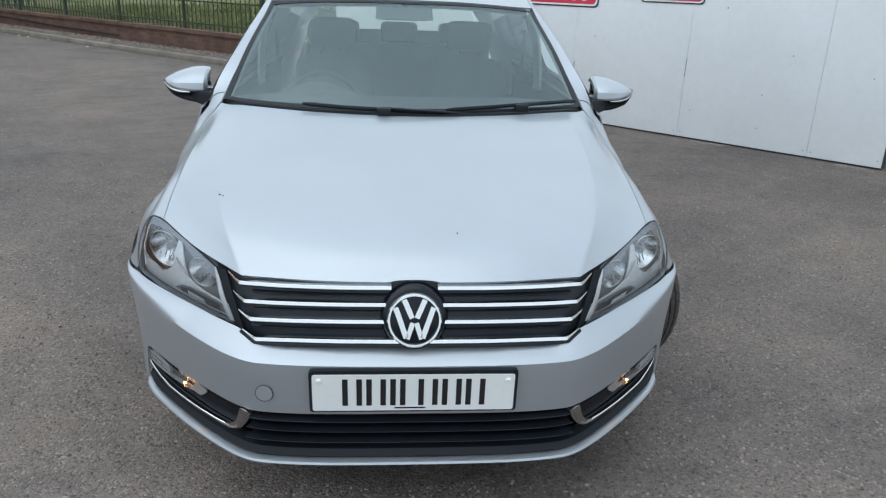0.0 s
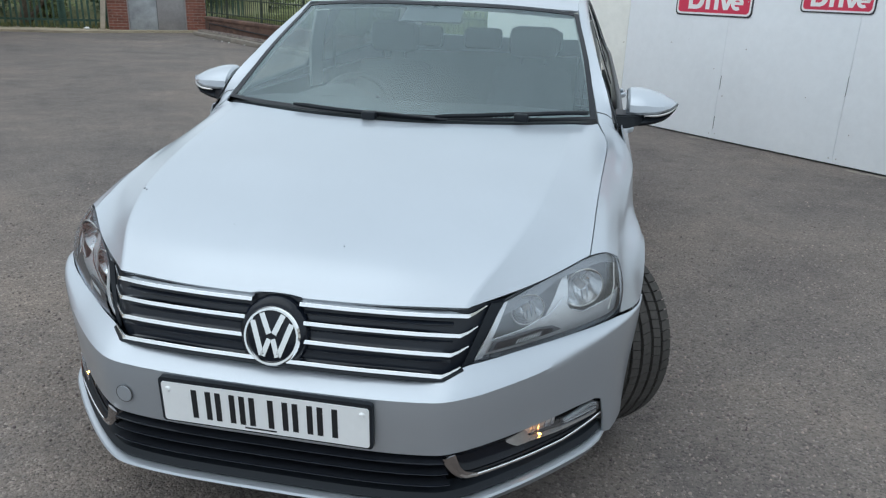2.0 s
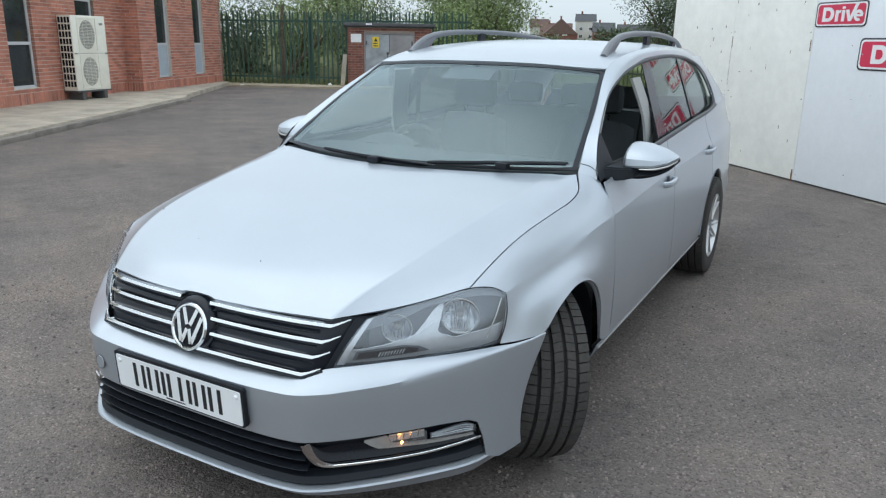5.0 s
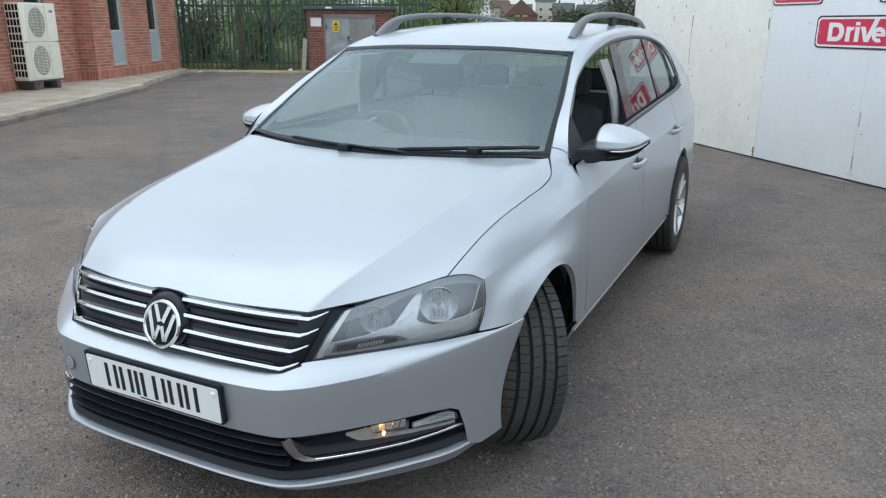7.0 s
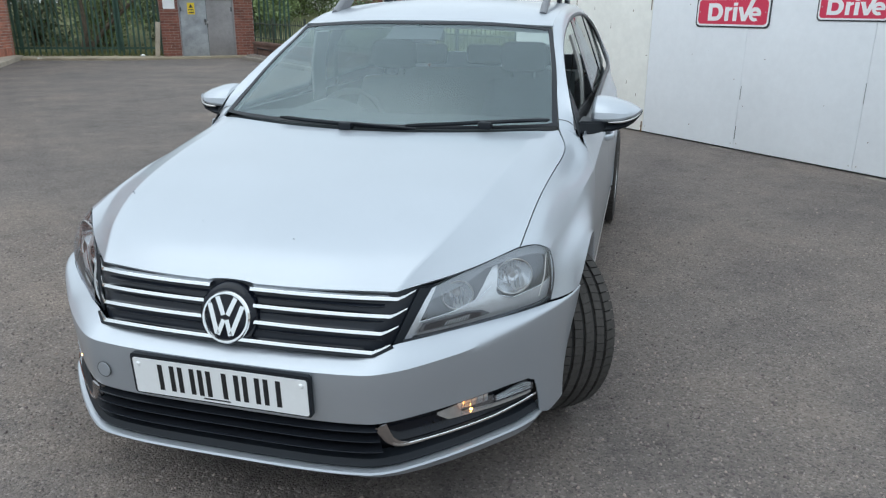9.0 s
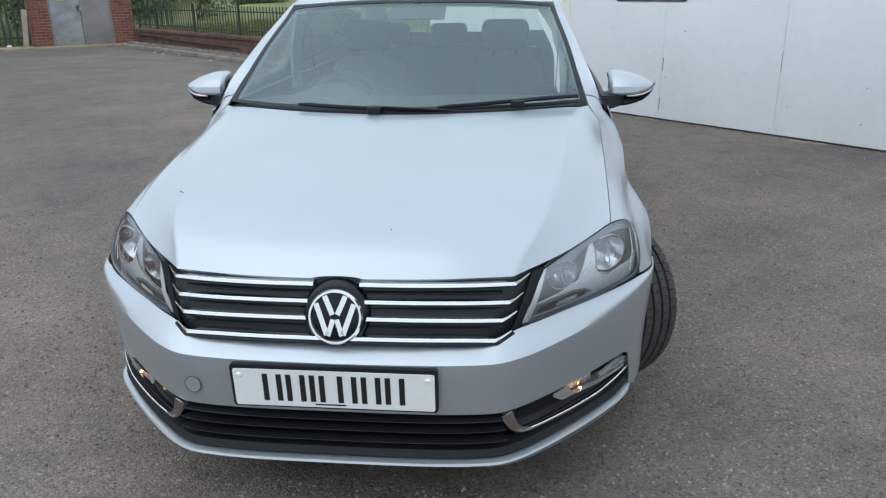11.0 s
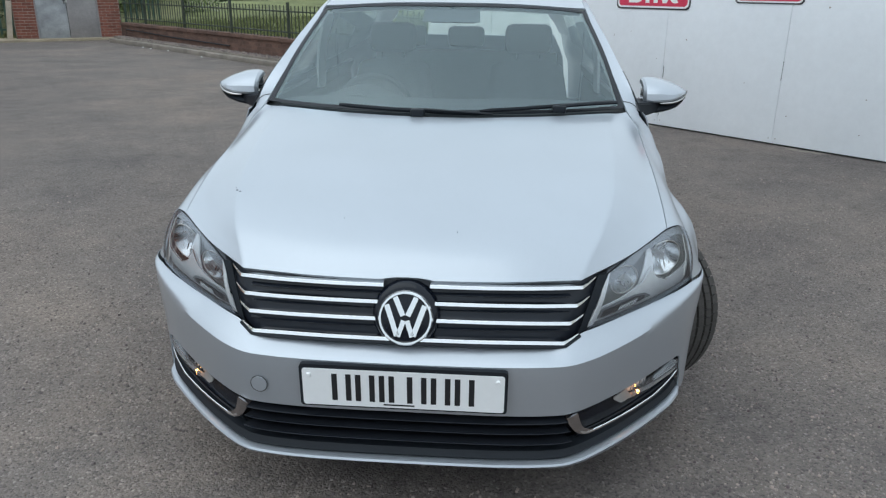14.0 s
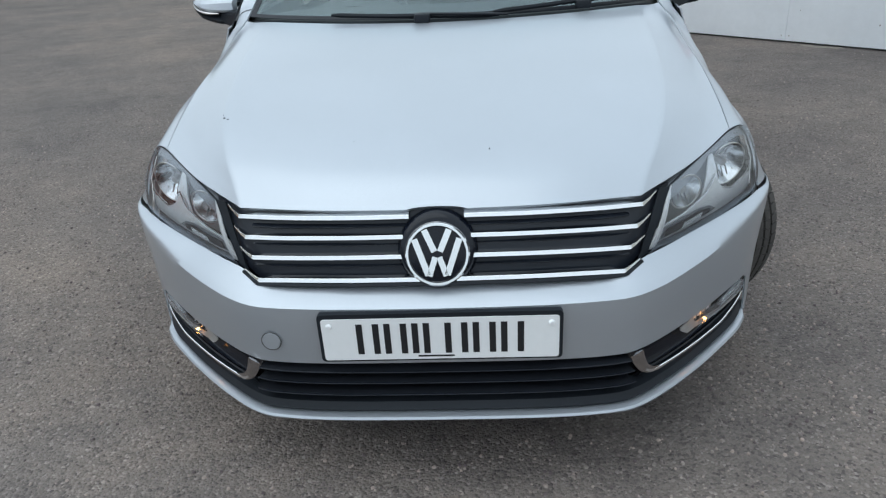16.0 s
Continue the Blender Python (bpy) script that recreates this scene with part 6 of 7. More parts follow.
fdoor = both("front_door", side_panel(1.390, 2.392, lambda y: 0.315), SILVER, smooth=16)
rdoor = both("rear_door", side_panel(2.399, 3.395, lambda y: max(0.315, rear_arch(y) + 0.02 if y > 3.19 else 0.315)), SILVER, smooth=16)
quarter = both("rear_quarter", side_panel(3.402, 4.62, lambda y: max(0.25, rear_arch(y) if y < 3.9309 else 0.25), 60), SILVER)
arch_lip(3.565, 0.364, lambda y: side_x(y, 0.60), "arch_flange", quarter, 2, 178)
both("sill", thick(grid([[(side_x(2, z) - dx, y, z) for y in np.linspace(1.245, 3.22, 12)] for z, dx in ((0.312, 0.0), (0.27, 0.004), (0.215, 0.02), (0.18, 0.08))]), 0.004, (1, 0, -0.2)), SILVER)
both("sill_trim", tube([(side_x(y, 0.30) + 0.001, y, 0.300 + 0.01 * (y - 1.25) / 2) for y in np.linspace(1.26, 3.2, 14)], 0.0045, 6), SATIN, "thin bright sill strip")
both("door_gap", boxes(((0.775, 1.50, 0.30), (0.80, 3.41, 0.88))), DARKHOLE, "dark door aperture")


def door_handle(y, z, doors):
    x = side_x(y, z)
    # flat dark disc stands in for the shade inside the finger scoop
    both("handle_recess", spun([(0.0, 0.0005), (0.030, 0.001), (0.036, 0.0)], 20, Matrix.Translation((x, y, z)) @ Matrix.Rotation(radians(90), 4, "Y")), GREYPLASTIC, "flat dark disc shading the finger scoop", doors)
    pts = [(x - 0.004, y - 0.080, z), (x + 0.020, y - 0.068, z + 0.003), (x + 0.028, y - 0.02, z + 0.006), (x + 0.028, y + 0.03, z + 0.008), (x + 0.020, y + 0.070, z + 0.008), (x - 0.004, y + 0.085, z + 0.008)]
    both("door_handle", tube(spline(pts, 14), 0.0115, 8, flat=1.3), SILVER, "painted bar door handle", doors)


door_handle(2.25, 0.797, fdoor)
door_handle(3.28, 0.832, rdoor)

# -- glasshouse --
WS = [
    [(0, 1.180, 0.956), (0, 1.52, 1.160), (0, 1.885, 1.342)],
    [(0.36, 1.222, 0.957), (0.35, 1.55, 1.158), (0.33, 1.905, 1.338)],
    [(0.60, 1.298, 0.961), (0.575, 1.615, 1.153), (0.53, 1.942, 1.325)],
    [(0.721, 1.352, 0.966), (0.672, 1.659, 1.149), (0.609, 1.967, 1.315)],
]
WSC = [spline(c, 40) for c in mirrored(WS)]


def ws_pt(u, v, lift=0.0):
    """A point of the windscreen: u from -1 to 1, v upwards."""
    row = spline([c[int(round(v * 40))] for c in WSC], 40)
    k = (u + 1) * 20
    i = min(int(k), 39)
    f = k - i
    return Vector(row[i] * (1 - f) + row[i + 1] * f) + lift * Vector((0, -0.5, 0.86))


def ws_sheet(u0, u1, v0, v1, lift, nu=30, nv=20, d=0.003):
    bm = grid([[ws_pt(u, v, lift) for u in np.linspace(u0, u1, nu)] for v in np.linspace(v0, v1, nv)])
    return thick(bm, d, (0, -0.5, 0.86)) if d else bm


screen = part("windscreen", ws_sheet(-1, 1, 0, 1, 0.0, 41, 21, 0), GLASS, car, "curved clear windscreen", smooth=60)
screen.visible_shadow = False
for a, b in ((-1.0, -0.970), (0.970, 1.0)):
    part("black_edge", ws_sheet(a, b, 0, 1, 0.0022, 4, 21, 0.0015), FRIT, screen)
part("black_edge", ws_sheet(-0.970, 0.970, 0.0, 0.025, 0.0022, 40, 3, 0.0015), FRIT, screen)
part("black_edge", ws_sheet(-0.970, 0.970, 0.965, 1.0, 0.0022, 40, 3, 0.0015), FRIT, screen)
part("sensor_patch", ws_sheet(-0.20, 0.20, 0.82, 0.965, -0.012, 10, 5, 0.0015), GREYPLASTIC, screen, "dark shade patch behind the glass")
part("cowl", thick(loft(mirrored([[(0, 1.128, 0.926), (0, 1.195, 0.950)], [(0.36, 1.172, 0.929), (0.36, 1.238, 0.951)], [(0.60, 1.262, 0.932), (0.60, 1.312, 0.955)], [(0.696, 1.292, 0.928), (0.700, 1.335, 0.954)]]), 40, 3), 0.004, (0, -0.3, 1)), PLASTIC, car, "black plastic scuttle panel")


def wiper(points, pivot, name="wiper"):
    w = part(name, tube(spline(points, 16), [0.004] + [0.0065] * 15 + [0.004], 6, flat=1.3), PLASTIC, car, "black windscreen wiper")
    px, py, pz = pivot
    part("wiper_joint", boxes(((px - 0.026, py - 0.026, pz - 0.010), (px + 0.026, py + 0.020, pz + 0.019)), bevel=0.007), PLASTIC, w)
    return w


wl = wiper([(-0.40, 1.222, 0.976), (-0.24, 1.190, 0.970), (-0.085, 1.176, 0.966), (0.06, 1.166, 0.962), (0.17, 1.172, 0.960)], (-0.085, 1.160, 0.958))
wr = wiper([(0.15, 1.185, 0.968), (0.30, 1.215, 0.976), (0.45, 1.255, 0.984), (0.60, 1.305, 0.990), (0.688, 1.338, 0.994)], (0.455, 1.245, 0.970))
part("wiper_arm", tube(spline([(0.455, 1.235, 0.985), (0.56, 1.275, 0.992), (0.685, 1.325, 0.993)], 8), 0.012, 6, flat=0.6), PLASTIC, wr)
part("wiper_arm", tube(spline([(-0.085, 1.160, 0.975), (0.02, 1.150, 0.972), (0.20, 1.160, 0.962)], 8), 0.007, 6, flat=0.6), PLASTIC, wl)

# pillars and roof sides
UPPER = [(0.730, 1.337, 0.959), (0.698, 1.503, 1.061), (0.662, 1.692, 1.165), (0.624, 1.90, 1.281), (0.610, 1.985, 1.330), (0.604, 2.20, 1.378), (0.597, 2.7, 1.420), (0.582, 3.3, 1.428), (0.556, 3.9, 1.408), (0.520, 4.42, 1.362)]
OUTLINE = [(0.792, 1.386, 0.930), (0.763, 1.447, 1.022), (0.716, 1.622, 1.135), (0.680, 1.815, 1.228), (0.656, 2.075, 1.302), (0.640, 2.412, 1.356), (0.631, 2.764, 1.378), (0.629, 3.208, 1.382), (0.643, 3.62, 1.352), (0.675, 3.86, 1.285)]
MIDDLE = [(0.764, 1.363, 0.950), (0.732, 1.487, 1.053), (0.693, 1.662, 1.153), (0.657, 1.88, 1.264), (0.640, 2.05, 1.328), (0.630, 2.30, 1.376), (0.618, 2.7, 1.404), (0.609, 3.2, 1.412), (0.604, 3.7, 1.392), (0.598, 4.2, 1.335)]
frames = both("side_frame", thick(loft([UPPER, MIDDLE, OUTLINE], 14, 60), 0.006, (1, -0.3, 0.5)), SILVER, "", smooth=50)
both("rear_pillar", thick(loft([[(0.625, 3.62, 1.370), (0.592, 4.15, 1.368), (0.545, 4.46, 1.362)], [(0.690, 3.84, 1.262), (0.676, 4.2, 1.25), (0.615, 4.56, 1.22)], [(0.745, 3.92, 1.13), (0.733, 4.2, 1.15), (0.672, 4.61, 1.15)], [(0.794, 3.90, 1.050), (0.770, 4.2, 1.080), (0.706, 4.62, 1.088)]], 12, 12), 0.006, (1, 0, 0.3)), SILVER)
both("pillar_joint", tube(spline([(0.7215, 1.384, 0.9895), (0.756, 1.398, 0.9805), (0.784, 1.405, 0.960)], 10), 0.0014, 5), SEAM)
# black window surround
SUR = [(0.788, 1.398, 0.948), *[(x - 0.004, y + 0.006, z - 0.008) for x, y, z in OUTLINE[1:]], (0.708, 3.925, 1.20), (0.742, 3.935, 1.125), (0.768, 3.895, 1.073), (0.783, 3.78, 1.054), (0.795, 3.6, 1.042), (0.801, 3.2, 1.026), (0.812, 2.42, 0.993), (0.817, 1.8, 0.963), (0.811, 1.56, 0.948)]
both("window_surround", tube(spline(SUR, 110), [0.0065 + 0.006 * min(1, max(0, k - 17) / 10) for k in range(111)], 8, flat=1.0), SEALGREY, "dark grey window surround")


def glass_x(z, y):
    return 0.802 - (z - 0.96) * 0.412 - max(0, y - 3.3) * 0.02


def win_top(y):
    return table([(1.38, 0.925), (1.43, 1.012), (1.605, 1.125), (1.84, 1.226), (2.085, 1.295), (2.412, 1.348), (2.764, 1.370), (3.208, 1.374), (3.62, 1.344), (3.80, 1.300), (3.86, 1.27), (3.925, 1.18)], y)


def glazing(name, y0, y1, lean, material, shrink=0.006, inset=0.004, owners=None, label=""):
    rows = []
    for f in np.linspace(0, 1, 10):
        row = []
        for q in np.linspace(0, 1, 14):
            y = y0 + (y1 - y0) * q
            lo = table(BELT, y) + shrink
            y2 = y + lean * f * (1 if y0 > 2 or q > 0.5 else 0)
            hi = win_top(y2) - shrink
            z = lo + (hi - lo) * f
            bow = 0.004 * f * (1 - f) + 0.014 * ((y1 - y0) / 0.7) ** 2 * q * (1 - q)
            row.append((glass_x(z, y2) - inset + bow, y2, z))
        rows.append(row)
    made = both(name, thick(grid(rows), 0.004, (1, 0, 0.4)), material, label, owners)
    for ob in made:
        ob.visible_shadow = material is GLOSSBLACK
    return made


glazing("rear_door_glass", 2.503, 3.192, 0.12, PRIVACY, owners=rdoor, label="reflective side window glass")
glazing("quarter_glass", 3.225, 3.915, 0.0, PRIVACY, owners=quarter, label="reflective side window glass")
glazing("pillar_cover", 2.335, 2.50, 0.12, GLOSSBLACK, inset=-0.001, owners=rdoor, label="gloss black door pillar")
glazing("pillar_cover", 3.19, 3.228, 0.06, GLOSSBLACK, inset=-0.001, owners=rdoor)
# the driver's side pane is shut, the near one wound down
g = glazing("front_door_glass", 1.56, 2.345, 0.10, CLEARGLASS, owners=fdoor, label="side window glass")
bpy.data.objects.remove(g[0])
both("quarter_light", thick(grid([[(glass_x(z, y) - 0.008, y, z) for y, z in r] for r in (((1.385, 0.928), (1.60, 0.950)), ((1.40, 0.965), (1.58, 1.01)), ((1.44, 1.020), (1.555, 1.092)))]), 0.004, (1, 0, 0.3)), PLASTIC, "black mirror triangle", fdoor)

ROOF = [
    [(0, 1.893, 1.350), (0, 2.15, 1.405), (0, 2.6, 1.448), (0, 3.2, 1.458), (0, 3.9, 1.440), (0, 4.50, 1.392)],
    [(0.30, 1.908, 1.346), (0.30, 2.15, 1.400), (0.30, 2.6, 1.443), (0.30, 3.2, 1.453), (0.30, 3.9, 1.435), (0.29, 4.49, 1.388)],
    [(0.53, 1.945, 1.333), (0.53, 2.17, 1.386), (0.525, 2.6, 1.426), (0.512, 3.2, 1.440), (0.49, 3.9, 1.422), (0.46, 4.46, 1.376)],
    [(0.608, 1.982, 1.330), (0.605, 2.20, 1.379), (0.599, 2.6, 1.414), (0.586, 3.2, 1.429), (0.557, 3.9, 1.409), (0.521, 4.42, 1.363)],
]
part("roof", thick(loft(mirrored(ROOF), 44, 30), 0.008, (0, 0, 1)), SILVER, car, smooth=50)
part("headliner", thick(loft(mirrored([[(x * 0.97, y + (0.03 if k == 0 else 0), z - 0.035) for k, (x, y, z) in enumerate(c)] for c in ROOF]), 20, 12), 0.004, (0, 0, -1)), TRIMPALE, car, "pale grey headlining")

# roof rails
RAIL = [(0.536, 2.165, 1.374), (0.535, 2.25, 1.424), (0.534, 2.36, 1.460), (0.531, 2.55, 1.484), (0.525, 2.85, 1.495), (0.512, 3.25, 1.496), (0.495, 3.6, 1.484), (0.472, 3.95, 1.458), (0.450, 4.18, 1.420)]
rails = both("roof_rail", tube(spline(RAIL, 48), [0.020 - 0.0055 * min(1, k / 10) for k in range(49)], 10, flat=1.05), SILVERTRIM, "satin grey roof rail")
both("rail_foot", thick(loft([[(0.545, 2.155, 1.366), (0.544, 2.23, 1.412), (0.543, 2.36, 1.455)], [(0.545, 2.245, 1.372), (0.544, 2.30, 1.395), (0.543, 2.42, 1.462)]], 6, 10), 0.026, (1, 0, 0)), SILVERTRIM, "", rails)
for xp, yp, zt in ((0.520, 2.98, 1.488), (0.478, 3.80, 1.465)):
    both("rail_post", thick(grid([[(xp + 0.012, yp - 0.050 + 0.02 * f, 1.385 + (zt - 1.385) * f), (xp + 0.012, yp + 0.050 - 0.01 * f, 1.385 + (zt - 1.385) * f)] for f in (0, 0.5, 1)]), 0.022, (1, 0, 0)), PLASTIC, "", rails)

# -- door mirrors --
def mirror_shell(low, high, yf, yb, xs, n=9):
    """Mirror housing: flat underside, upright band at the front, domed top."""
    rows = []
    for x in xs:
        zl, zu, a, b = table(low, x), table(high, x), table(yf, x), table(yb, x)
        h = zu - zl
        row = [(x, b, zl + 0.002), (x, a + 0.5 * (b - a), zl), (x, a + 0.012, zl), (x, a + 0.003, zl + 0.004), (x, a, zl + 0.012), (x, a + 0.004, zl + 0.40 * h)]
        for i in range(1, n + 1):
            t = 0.30 + (math.pi / 2 - 0.30) * i / n
            f, u = (math.cos(0.30) - math.cos(t)) / math.cos(0.30), (math.sin(t) - math.sin(0.30)) / (1 - math.sin(0.30))
            row.append((x, a + 0.004 + (b - a - 0.004) * f, zl + 0.40 * h + 0.60 * h * u))
        rows.append(row)
    return grid(rows)


MX = [0.834, 0.838, 0.848, 0.865, 0.89, 0.92, 0.95, 0.98, 1.005, 1.022, 1.032, 1.037]
MU = [(0.834, 1.032), (0.838, 1.046), (0.848, 1.053), (0.875, 1.056), (0.92, 1.050), (0.98, 1.032), (1.022, 1.011), (1.037, 1.000)]
ML = [(0.826, 0.964), (0.86, 0.959), (0.95, 0.964), (1.005, 0.977), (1.037, 0.996)]
MF = [(0.826, 1.585), (0.845, 1.560), (0.90, 1.552), (0.98, 1.580), (1.022, 1.625), (1.037, 1.665)]
MB = [(0.826, 1.69), (1.0, 1.70), (1.037, 1.69)]
mir = both("door_mirror", thick(mirror_shell(ML, MU, MF, MB, MX), 0.003, (0, -1, 0.5)), SILVER, "silver door mirror cap", smooth=24)
ML2 = [(0.826, 0.922), (0.90, 0.918), (0.97, 0.934), (1.01, 0.956), (1.037, 0.988)]
both("mirror_base", thick(mirror_shell(ML2, [(x, z + 0.001) for x, z in ML], [(x, y + 0.002) for x, y in MF], [(x, y - 0.02) for x, y in MB], MX), 0.003, (0, -1, -0.5)), PLASTIC, "black lower mirror shell", mir, smooth=60)
both("mirror_indicator", tube(spline([(0.905, 1.556, 0.960), (0.96, 1.572, 0.963), (1.005, 1.606, 0.975), (1.032, 1.65, 0.991)], 10), [0.002, 0.0035, 0.0045, 0.005, 0.005, 0.0048, 0.0045, 0.004, 0.0035, 0.003, 0.002], 6), SATIN, "clear indicator strip", mir)
arm = bmesh.new()
ends = [[arm.verts.new((x, y, z)) for y, z in ((y0, z0), (y1, z0), (y1, z1), (y0 + 0.012, z1))] for x, y0, y1, z0, z1 in ((0.790, 1.45, 1.64, 0.922, 0.972), (0.845, 1.505, 1.66, 0.915, 0.966), (0.905, 1.565, 1.67, 0.926, 0.962))]
for p, q in zip(ends, ends[1:]):
    for i in range(4):
        arm.faces.new((p[i], p[(i + 1) % 4], q[(i + 1) % 4], q[i]))
arm.faces.new(ends[0][::-1])
arm.faces.new(ends[-1])
bmesh.ops.recalc_face_normals(arm, faces=arm.faces)
bmesh.ops.bevel(arm, geom=list(arm.edges), offset=0.006, segments=2, affect="EDGES")
both("mirror_arm", arm, PLASTIC, "", mir, smooth=50)
both("mirror_glass", boxes(((0.842, 1.680, 0.968), (0.985, 1.684, 1.028)), bevel=0.001), CHROME, "", mir)


# -- wheels --
def wheel(m, side, lip=0.70):
    """A tyre with cut tread on a five-spoke alloy rim; the axle lies along the x of m, outer face at side."""
    ax = m @ Matrix.Rotation(radians(90 * side), 4, "Y")
    R, W = 0.317, 0.117
    tyre = part("wheel", spun([(0.205, -W * 0.80), (0.225, -W * 0.98), (0.262, -W * 1.03), (0.292, -W), (0.303, -W * 0.93), (0.3065, -W * 0.85), (0.3065, W * 0.85), (0.303, W * 0.93), (0.292, W), (0.262, W * 1.03), (0.225, W * 0.99), (0.206, W * (lip + 0.02))], 64, ax), RUBBER, car, "black tyre on silver alloy rim", smooth=35)
    tread = bmesh.new()
    bands = ((-0.112, -0.072, 62, 0.0026, 1.4), (-0.058, -0.026, 70, 0.0013, 0.9), (-0.013, 0.019, 62, 0.0012, -2.0), (0.032, 0.061, 70, 0.0013, 0.9), (0.073, 0.112, 62, 0.0026, -1.4))
    for b0, b1, n, gap, skew in bands:
        for k in range(n):
            a0 = 2 * math.pi * k / n + gap / R / 1.2
            a1 = 2 * math.pi * (k + 1) / n - gap / R / 1.2
            ends = []
            for h, q in ((b0, 0.0), (b1, 1.0)):
                edge = abs(h) > 0.09
                for a in (a0, a1):
                    for r in (0.304, R - (0.0065 if edge else 0.0006)):
                        s = a + skew * 0.012 * q
                        ends.append(tread.verts.new(ax @ Vector((r * math.cos(s), r * math.sin(s), h))))
            v = ends
            for f in ((1, 3, 7, 5), (0, 1, 5, 4), (2, 6, 7, 3), (0, 2, 3, 1), (4, 5, 7, 6)):
                tread.faces.new([v[i] for i in f])
    bmesh.ops.recalc_face_normals(tread, faces=tread.faces)
    part("tread", tread, RUBBER, tyre, smooth=0)
    # near-black sleeve puts the shade between the tread blocks into the colour
    part("tread_groove", spun([(0.3072, -0.103), (0.3072, 0.103)], 64, ax), GROOVESHADE, tyre)
    part("rim", spun([(0.195, -W * 0.85), (0.208, -W * 0.88), (0.208, -W * 0.8), (0.190, -W * 0.6), (0.180, 0.0), (0.190, W * 0.5), (0.206, W * (lip - 0.06)), (0.211, W * lip), (0.200, W * (lip + 0.02)), (0.194, W * (lip - 0.1)), (0.184, W * (lip - 0.3)), (0.176, -0.02), (0.176, -W * 0.6)], 48, ax), ALLOY, tyre)
    for k in range(5):
        turn = ax @ Matrix.Rotation(2 * math.pi * k / 5, 4, "Z")
        for s in (-1, 1):
            part("spoke", tube([turn @ Vector((0.045, s * 0.012, W * lip - 0.026)), turn @ Vector((0.11, s * 0.022, W * lip - 0.020)), turn @ Vector((0.196, s * 0.050, W * lip - 0.010))], [0.017, 0.014, 0.013], 6, flat=0.8), ALLOY, tyre)
    part("hub", spun([(0.0, 0.074), (0.028, 0.074), (0.032, 0.070), (0.065, 0.062), (0.07, 0.03)], 24, ax), ALLOY, tyre)
    part("brake_disc", spun([(0.0, 0.0), (0.145, 0.0), (0.145, -0.02), (0.0, -0.02)], 32, ax), SATIN, tyre)


STEER, CAMBER = 42.5, 4.8
for sx in (-1, 1):
    wheel(Matrix.Translation((0.718 if sx > 0 else -0.770, 0.920, 0.3155)) @ Matrix.Rotation(radians(STEER), 4, "Z") @ Matrix.Rotation(radians(CAMBER), 4, "Y"), sx)
    wheel(Matrix.Translation((sx * 0.792, 3.565, 0.3155)), sx, 0.95)
# unseen dark boxes close the floor and block light for the shadow underneath
for lo, hi in (((-0.42, 0.16, 0.19), (0.42, 0.30, 0.30)), ((-0.34, 0.30, 0.19), (0.34, 1.28, 0.34)), ((-0.79, 1.30, 0.20), (0.79, 3.15, 0.30)), ((-0.52, 3.15, 0.2), (0.52, 3.95, 0.4)), ((-0.76, 3.95, 0.26), (0.76, 4.58, 0.40))):
    part("underbody", boxes((lo, hi), bevel=0.01), DARKHOLE, car, "dark underbody tray")
part("engine_bay", boxes(((-0.50, 0.24, 0.30), (0.50, 1.20, 0.68))), DARKHOLE, car, "dark engine bay")

# -- tail --
part("tailgate", thick(loft(mirrored([[(0, 4.66, 1.06), (0, 4.72, 0.90), (0, 4.72, 0.62)], [(0.40, 4.65, 1.06), (0.42, 4.70, 0.90), (0.42, 4.70, 0.62)], [(0.66, 4.63, 1.07), (0.74, 4.62, 0.90), (0.76, 4.62, 0.62)]]), 20, 8), 0.006, (0, 1, 0)), SILVER, car)
tail_glass = part("rear_window", thick(loft(mirrored([[(0, 4.50, 1.385), (0, 4.66, 1.06)], [(0.40, 4.48, 1.378), (0.42, 4.65, 1.06)], [(0.55, 4.44, 1.355), (0.655, 4.635, 1.07)]]), 20, 6), 0.004, (0, 1, 0.3)), CLEARGLASS, car, "rear window glass")
tail_glass.visible_shadow = False
part("rear_bumper", thick(loft(mirrored([[(0, 4.72, 0.62), (0, 4.78, 0.52), (0, 4.76, 0.30)], [(0.42, 4.70, 0.62), (0.44, 4.76, 0.52), (0.44, 4.74, 0.30)], [(0.78, 4.60, 0.62), (0.815, 4.60, 0.50), (0.80, 4.60, 0.26)]]), 20, 8), 0.006, (0, 1, 0)), SILVER, car)

# -- cabin --
part("dashboard", thick(loft(mirrored([
    [(0, 1.24, 0.945), (0, 1.45, 0.955), (0, 1.68, 0.940), (0, 1.78, 0.88), (0, 1.74, 0.60)],
    [(0.36, 1.27, 0.945), (0.36, 1.46, 0.960), (0.36, 1.68, 0.945), (0.36, 1.76, 0.88), (0.36, 1.72, 0.60)],
    [(0.60, 1.33, 0.942), (0.62, 1.50, 0.955), (0.62, 1.66, 0.94), (0.64, 1.72, 0.88), (0.64, 1.70, 0.60)],
    [(0.74, 1.36, 0.935), (0.78, 1.50, 0.940), (0.79, 1.62, 0.93), (0.80, 1.68, 0.88), (0.80, 1.66, 0.60)],
]), 30, 20), 0.01, (0, -0.2, 1)), DASH, car, "dark dashboard")
part("instrument_hood", thick(loft([[(-0.56, 1.60, 0.945), (-0.55, 1.68, 0.955), (-0.54, 1.76, 0.945)], [(-0.38, 1.56, 0.965), (-0.38, 1.66, 1.000), (-0.38, 1.78, 0.990)], [(-0.20, 1.60, 0.945), (-0.21, 1.68, 0.955), (-0.22, 1.76, 0.945)]], 14, 8), 0.008, (0, 0, 1)), DASH, car)
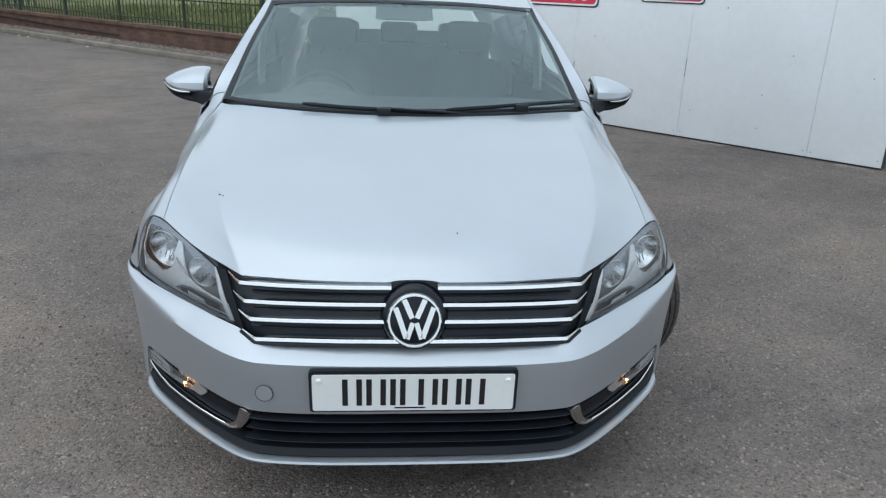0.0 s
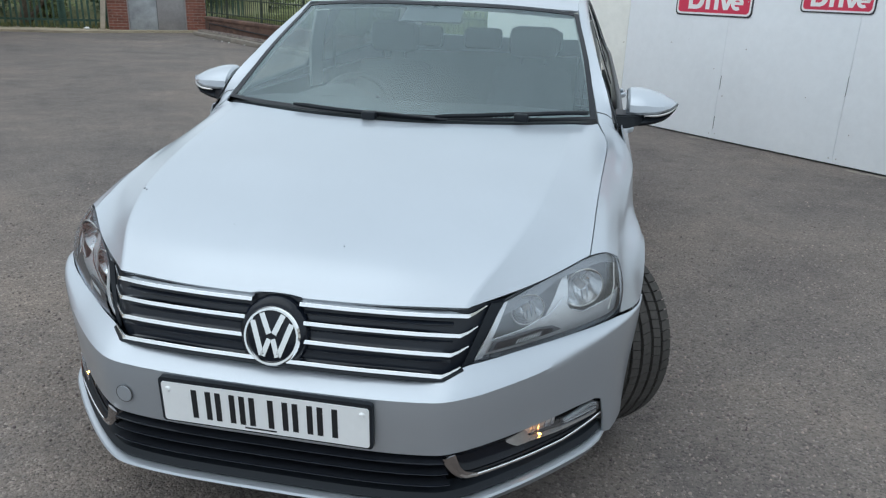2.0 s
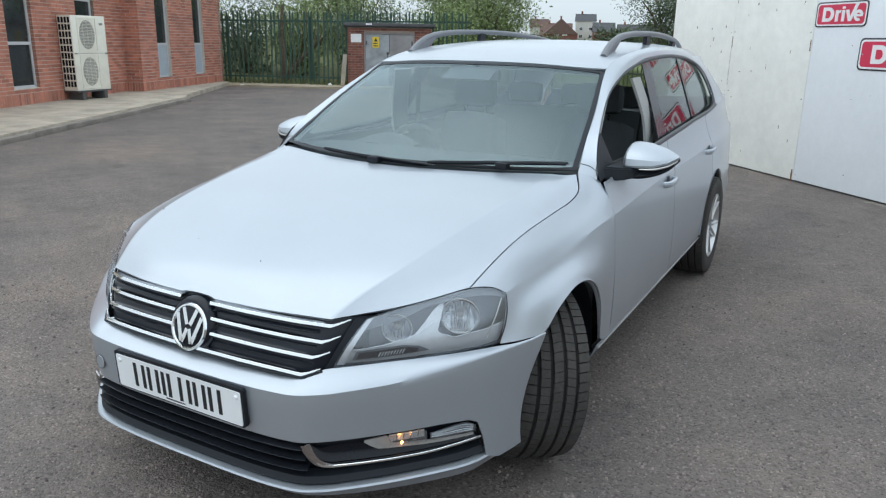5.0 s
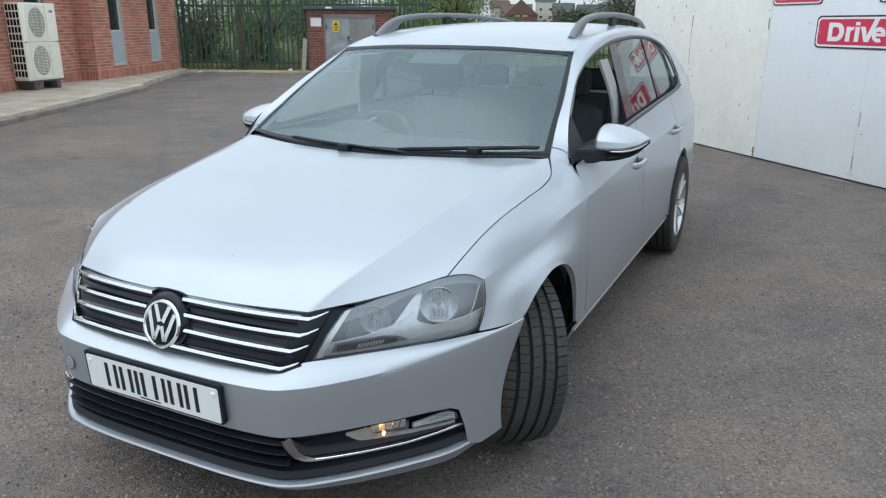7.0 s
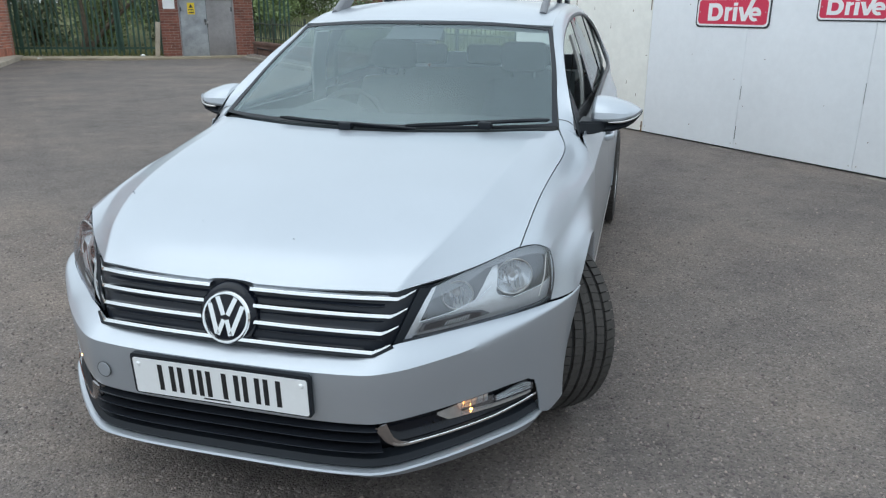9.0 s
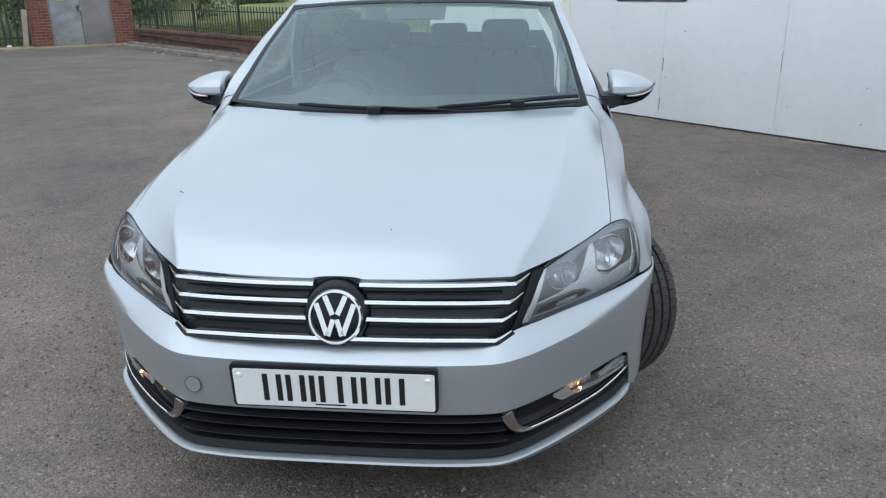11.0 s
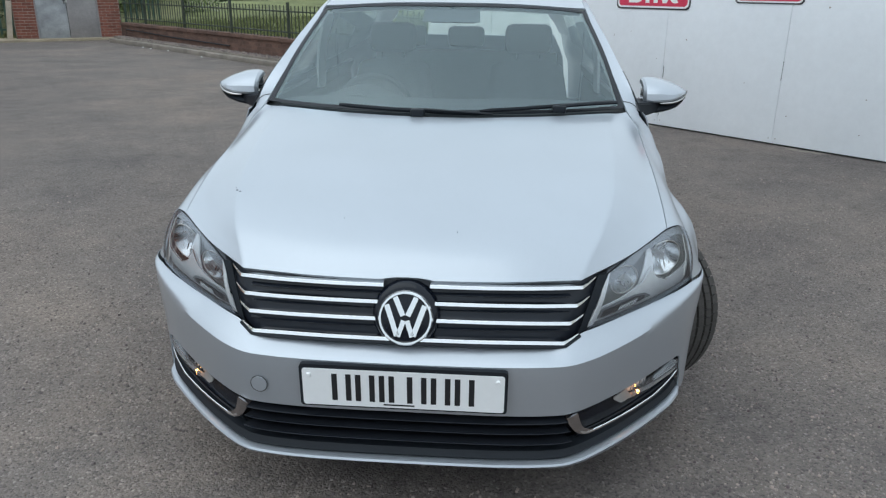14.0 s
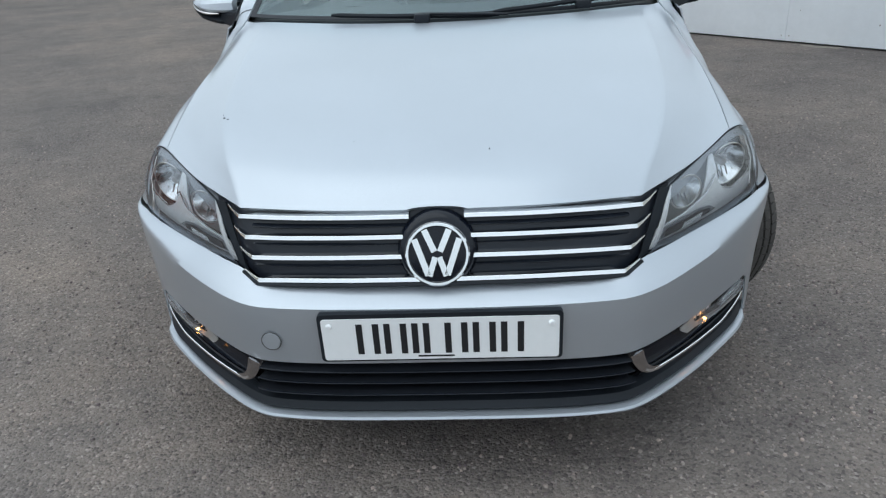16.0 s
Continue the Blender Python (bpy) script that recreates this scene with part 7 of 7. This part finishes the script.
SW = Matrix.Translation((-0.38, 1.90, 0.840)) @ Matrix.Rotation(radians(90 - 25), 4, "X")
steer = part("steering_wheel", tube([SW @ Vector((0.185 * math.cos(a), 0.185 * math.sin(a), 0)) for a in (2 * math.pi * i / 40 for i in range(40))], 0.015, 8, closed=True), DASH, car, "dark steering wheel")
part("wheel_boss", spun([(0.0, 0.02), (0.05, 0.018), (0.07, 0.0), (0.06, -0.04)], 20, SW), DASH, steer)
for a in (0, 180, 270):
    q = Vector((math.cos(radians(a)), math.sin(radians(a)), 0))
    part("wheel_spoke", tube([SW @ (q * 0.05), SW @ (q * 0.18)], 0.016, 6, flat=0.5), DASH, steer)


def seat(x, y, w, name="front_seat"):
    back = loft([[(x - w, y + 0.02, 0.42), (x - w, y + 0.10, 0.70), (x - w * 0.8, y + 0.20, 1.00)], [(x - w * 0.7, y - 0.05, 0.42), (x - w * 0.72, y + 0.02, 0.70), (x - w * 0.62, y + 0.14, 1.03)], [(x, y - 0.03, 0.42), (x, y + 0.04, 0.70), (x, y + 0.15, 1.04)], [(x + w * 0.7, y - 0.05, 0.42), (x + w * 0.72, y + 0.02, 0.70), (x + w * 0.62, y + 0.14, 1.03)], [(x + w, y + 0.02, 0.42), (x + w, y + 0.10, 0.70), (x + w * 0.8, y + 0.20, 1.00)]], 20, 12)
    s = part(name, thick(back, 0.09, (0, -1, 0)), FABRIC, car, "charcoal fabric seat")
    part("cushion", boxes(((x - w, y - 0.50, 0.26), (x + w, y + 0.04, 0.43)), bevel=0.05), FABRIC, s)
    part("headrest", boxes(((x - 0.13, y + 0.14, 1.07), (x + 0.13, y + 0.25, 1.23)), bevel=0.04), FABRIC, s)
    for q in (-0.062, 0.062):
        part("headrest_post", tube([(x + q, y + 0.19, 1.01), (x + q, y + 0.185, 1.10)], 0.0075, 8), CHROME, s)
    return s


seat(-0.38, 2.45, 0.25)
seat(0.38, 2.45, 0.25)
part("rear_bench", thick(loft([[(-0.62, 3.18, 0.50), (-0.60, 3.40, 1.02)], [(0, 3.14, 0.50), (0, 3.36, 1.04)], [(0.62, 3.18, 0.50), (0.60, 3.40, 1.02)]], 16, 8), 0.10, (0, -1, 0)), FABRIC, car, "charcoal rear bench")
for x in (-0.38, 0.0, 0.38):
    part("rear_headrest", boxes(((x - 0.12, 3.36, 1.05), (x + 0.12, 3.44, 1.18)), bevel=0.03), FABRIC, car)
part("cabin_floor", boxes(((-0.80, 1.30, 0.30), (0.80, 4.5, 0.36))), DASH, car)
part("load_cover", boxes(((-0.60, 3.48, 0.93), (0.60, 4.50, 0.95))), DASH, car)
mirror_in = part("rear_view_mirror", boxes(((-0.11, 1.91, 1.258), (0.11, 1.945, 1.312)), bevel=0.012), GREYPLASTIC, car, "dark interior mirror")
part("mirror_stalk", tube([(0, 1.88, 1.33), (0, 1.91, 1.29)], 0.012, 6), GREYPLASTIC, mirror_in)
both("door_card", thick(grid([[(side_x(y, z) - 0.075, y, z) for y in (1.47, 1.8, 2.4, 3.0, 3.4)] for z in (0.36, 0.6, 0.85, 0.955)]), 0.02, (-1, 0, 0)), DASH, "dark door lining")
both("pillar_trim", thick(loft([[(0.748, 2.30, 0.90), (0.728, 2.26, 1.10), (0.672, 2.20, 1.285)], [(0.745, 2.455, 0.90), (0.725, 2.42, 1.10), (0.667, 2.36, 1.285)]], 6, 8), 0.012, (1, 0, 0)), TRIMPALE, "pale pillar trim")
both("screen_pillar_trim", thick(loft([[(0.700, 1.40, 0.965), (0.648, 1.68, 1.140), (0.590, 1.98, 1.300)], [(0.765, 1.42, 0.975), (0.700, 1.72, 1.150), (0.625, 2.04, 1.300)]], 5, 8), 0.006, (-0.5, 0.5, -0.3)), TRIMPALE, "pale pillar trim")
both("seat_belt", tube([(0.665, 2.46, 1.20), (0.66, 2.44, 1.0), (0.65, 2.42, 0.75)], 0.022, 4, flat=0.1, up=(1, 0, 0)), DASH, "dark seat belt")


# ---- bricks of the building, the kiosk and the low wall ----
brick_wall(building, AC0, ACD, ACL, 0.11, 3.2, WIN, parts=0, soldier=0.215)
brick_wall(building, (WING0[0] - 0.397 * 0.005, WING0[1] + 0.917 * 0.005), WINGD, WINGL, 0.11, 3.2, WWIN, parts=300, soldier=0.215)
brick_wall(building, RET0, RETD, 0.742, 0.11, 3.2, soldier=0.215)
brick_wall(building, (endo.x, endo.y), ENDD, 1.2, 0.11, 3.2)
brick_wall(sub, SUB0, SUBD, SUBL, 0.0, 1.80, DOORHOLE, parts=0, material=BRICKDARK)
brick_wall(low, LOW0, LOWD, LOWL, 0.0, 0.42, parts=0, material=BRICKBROWN)
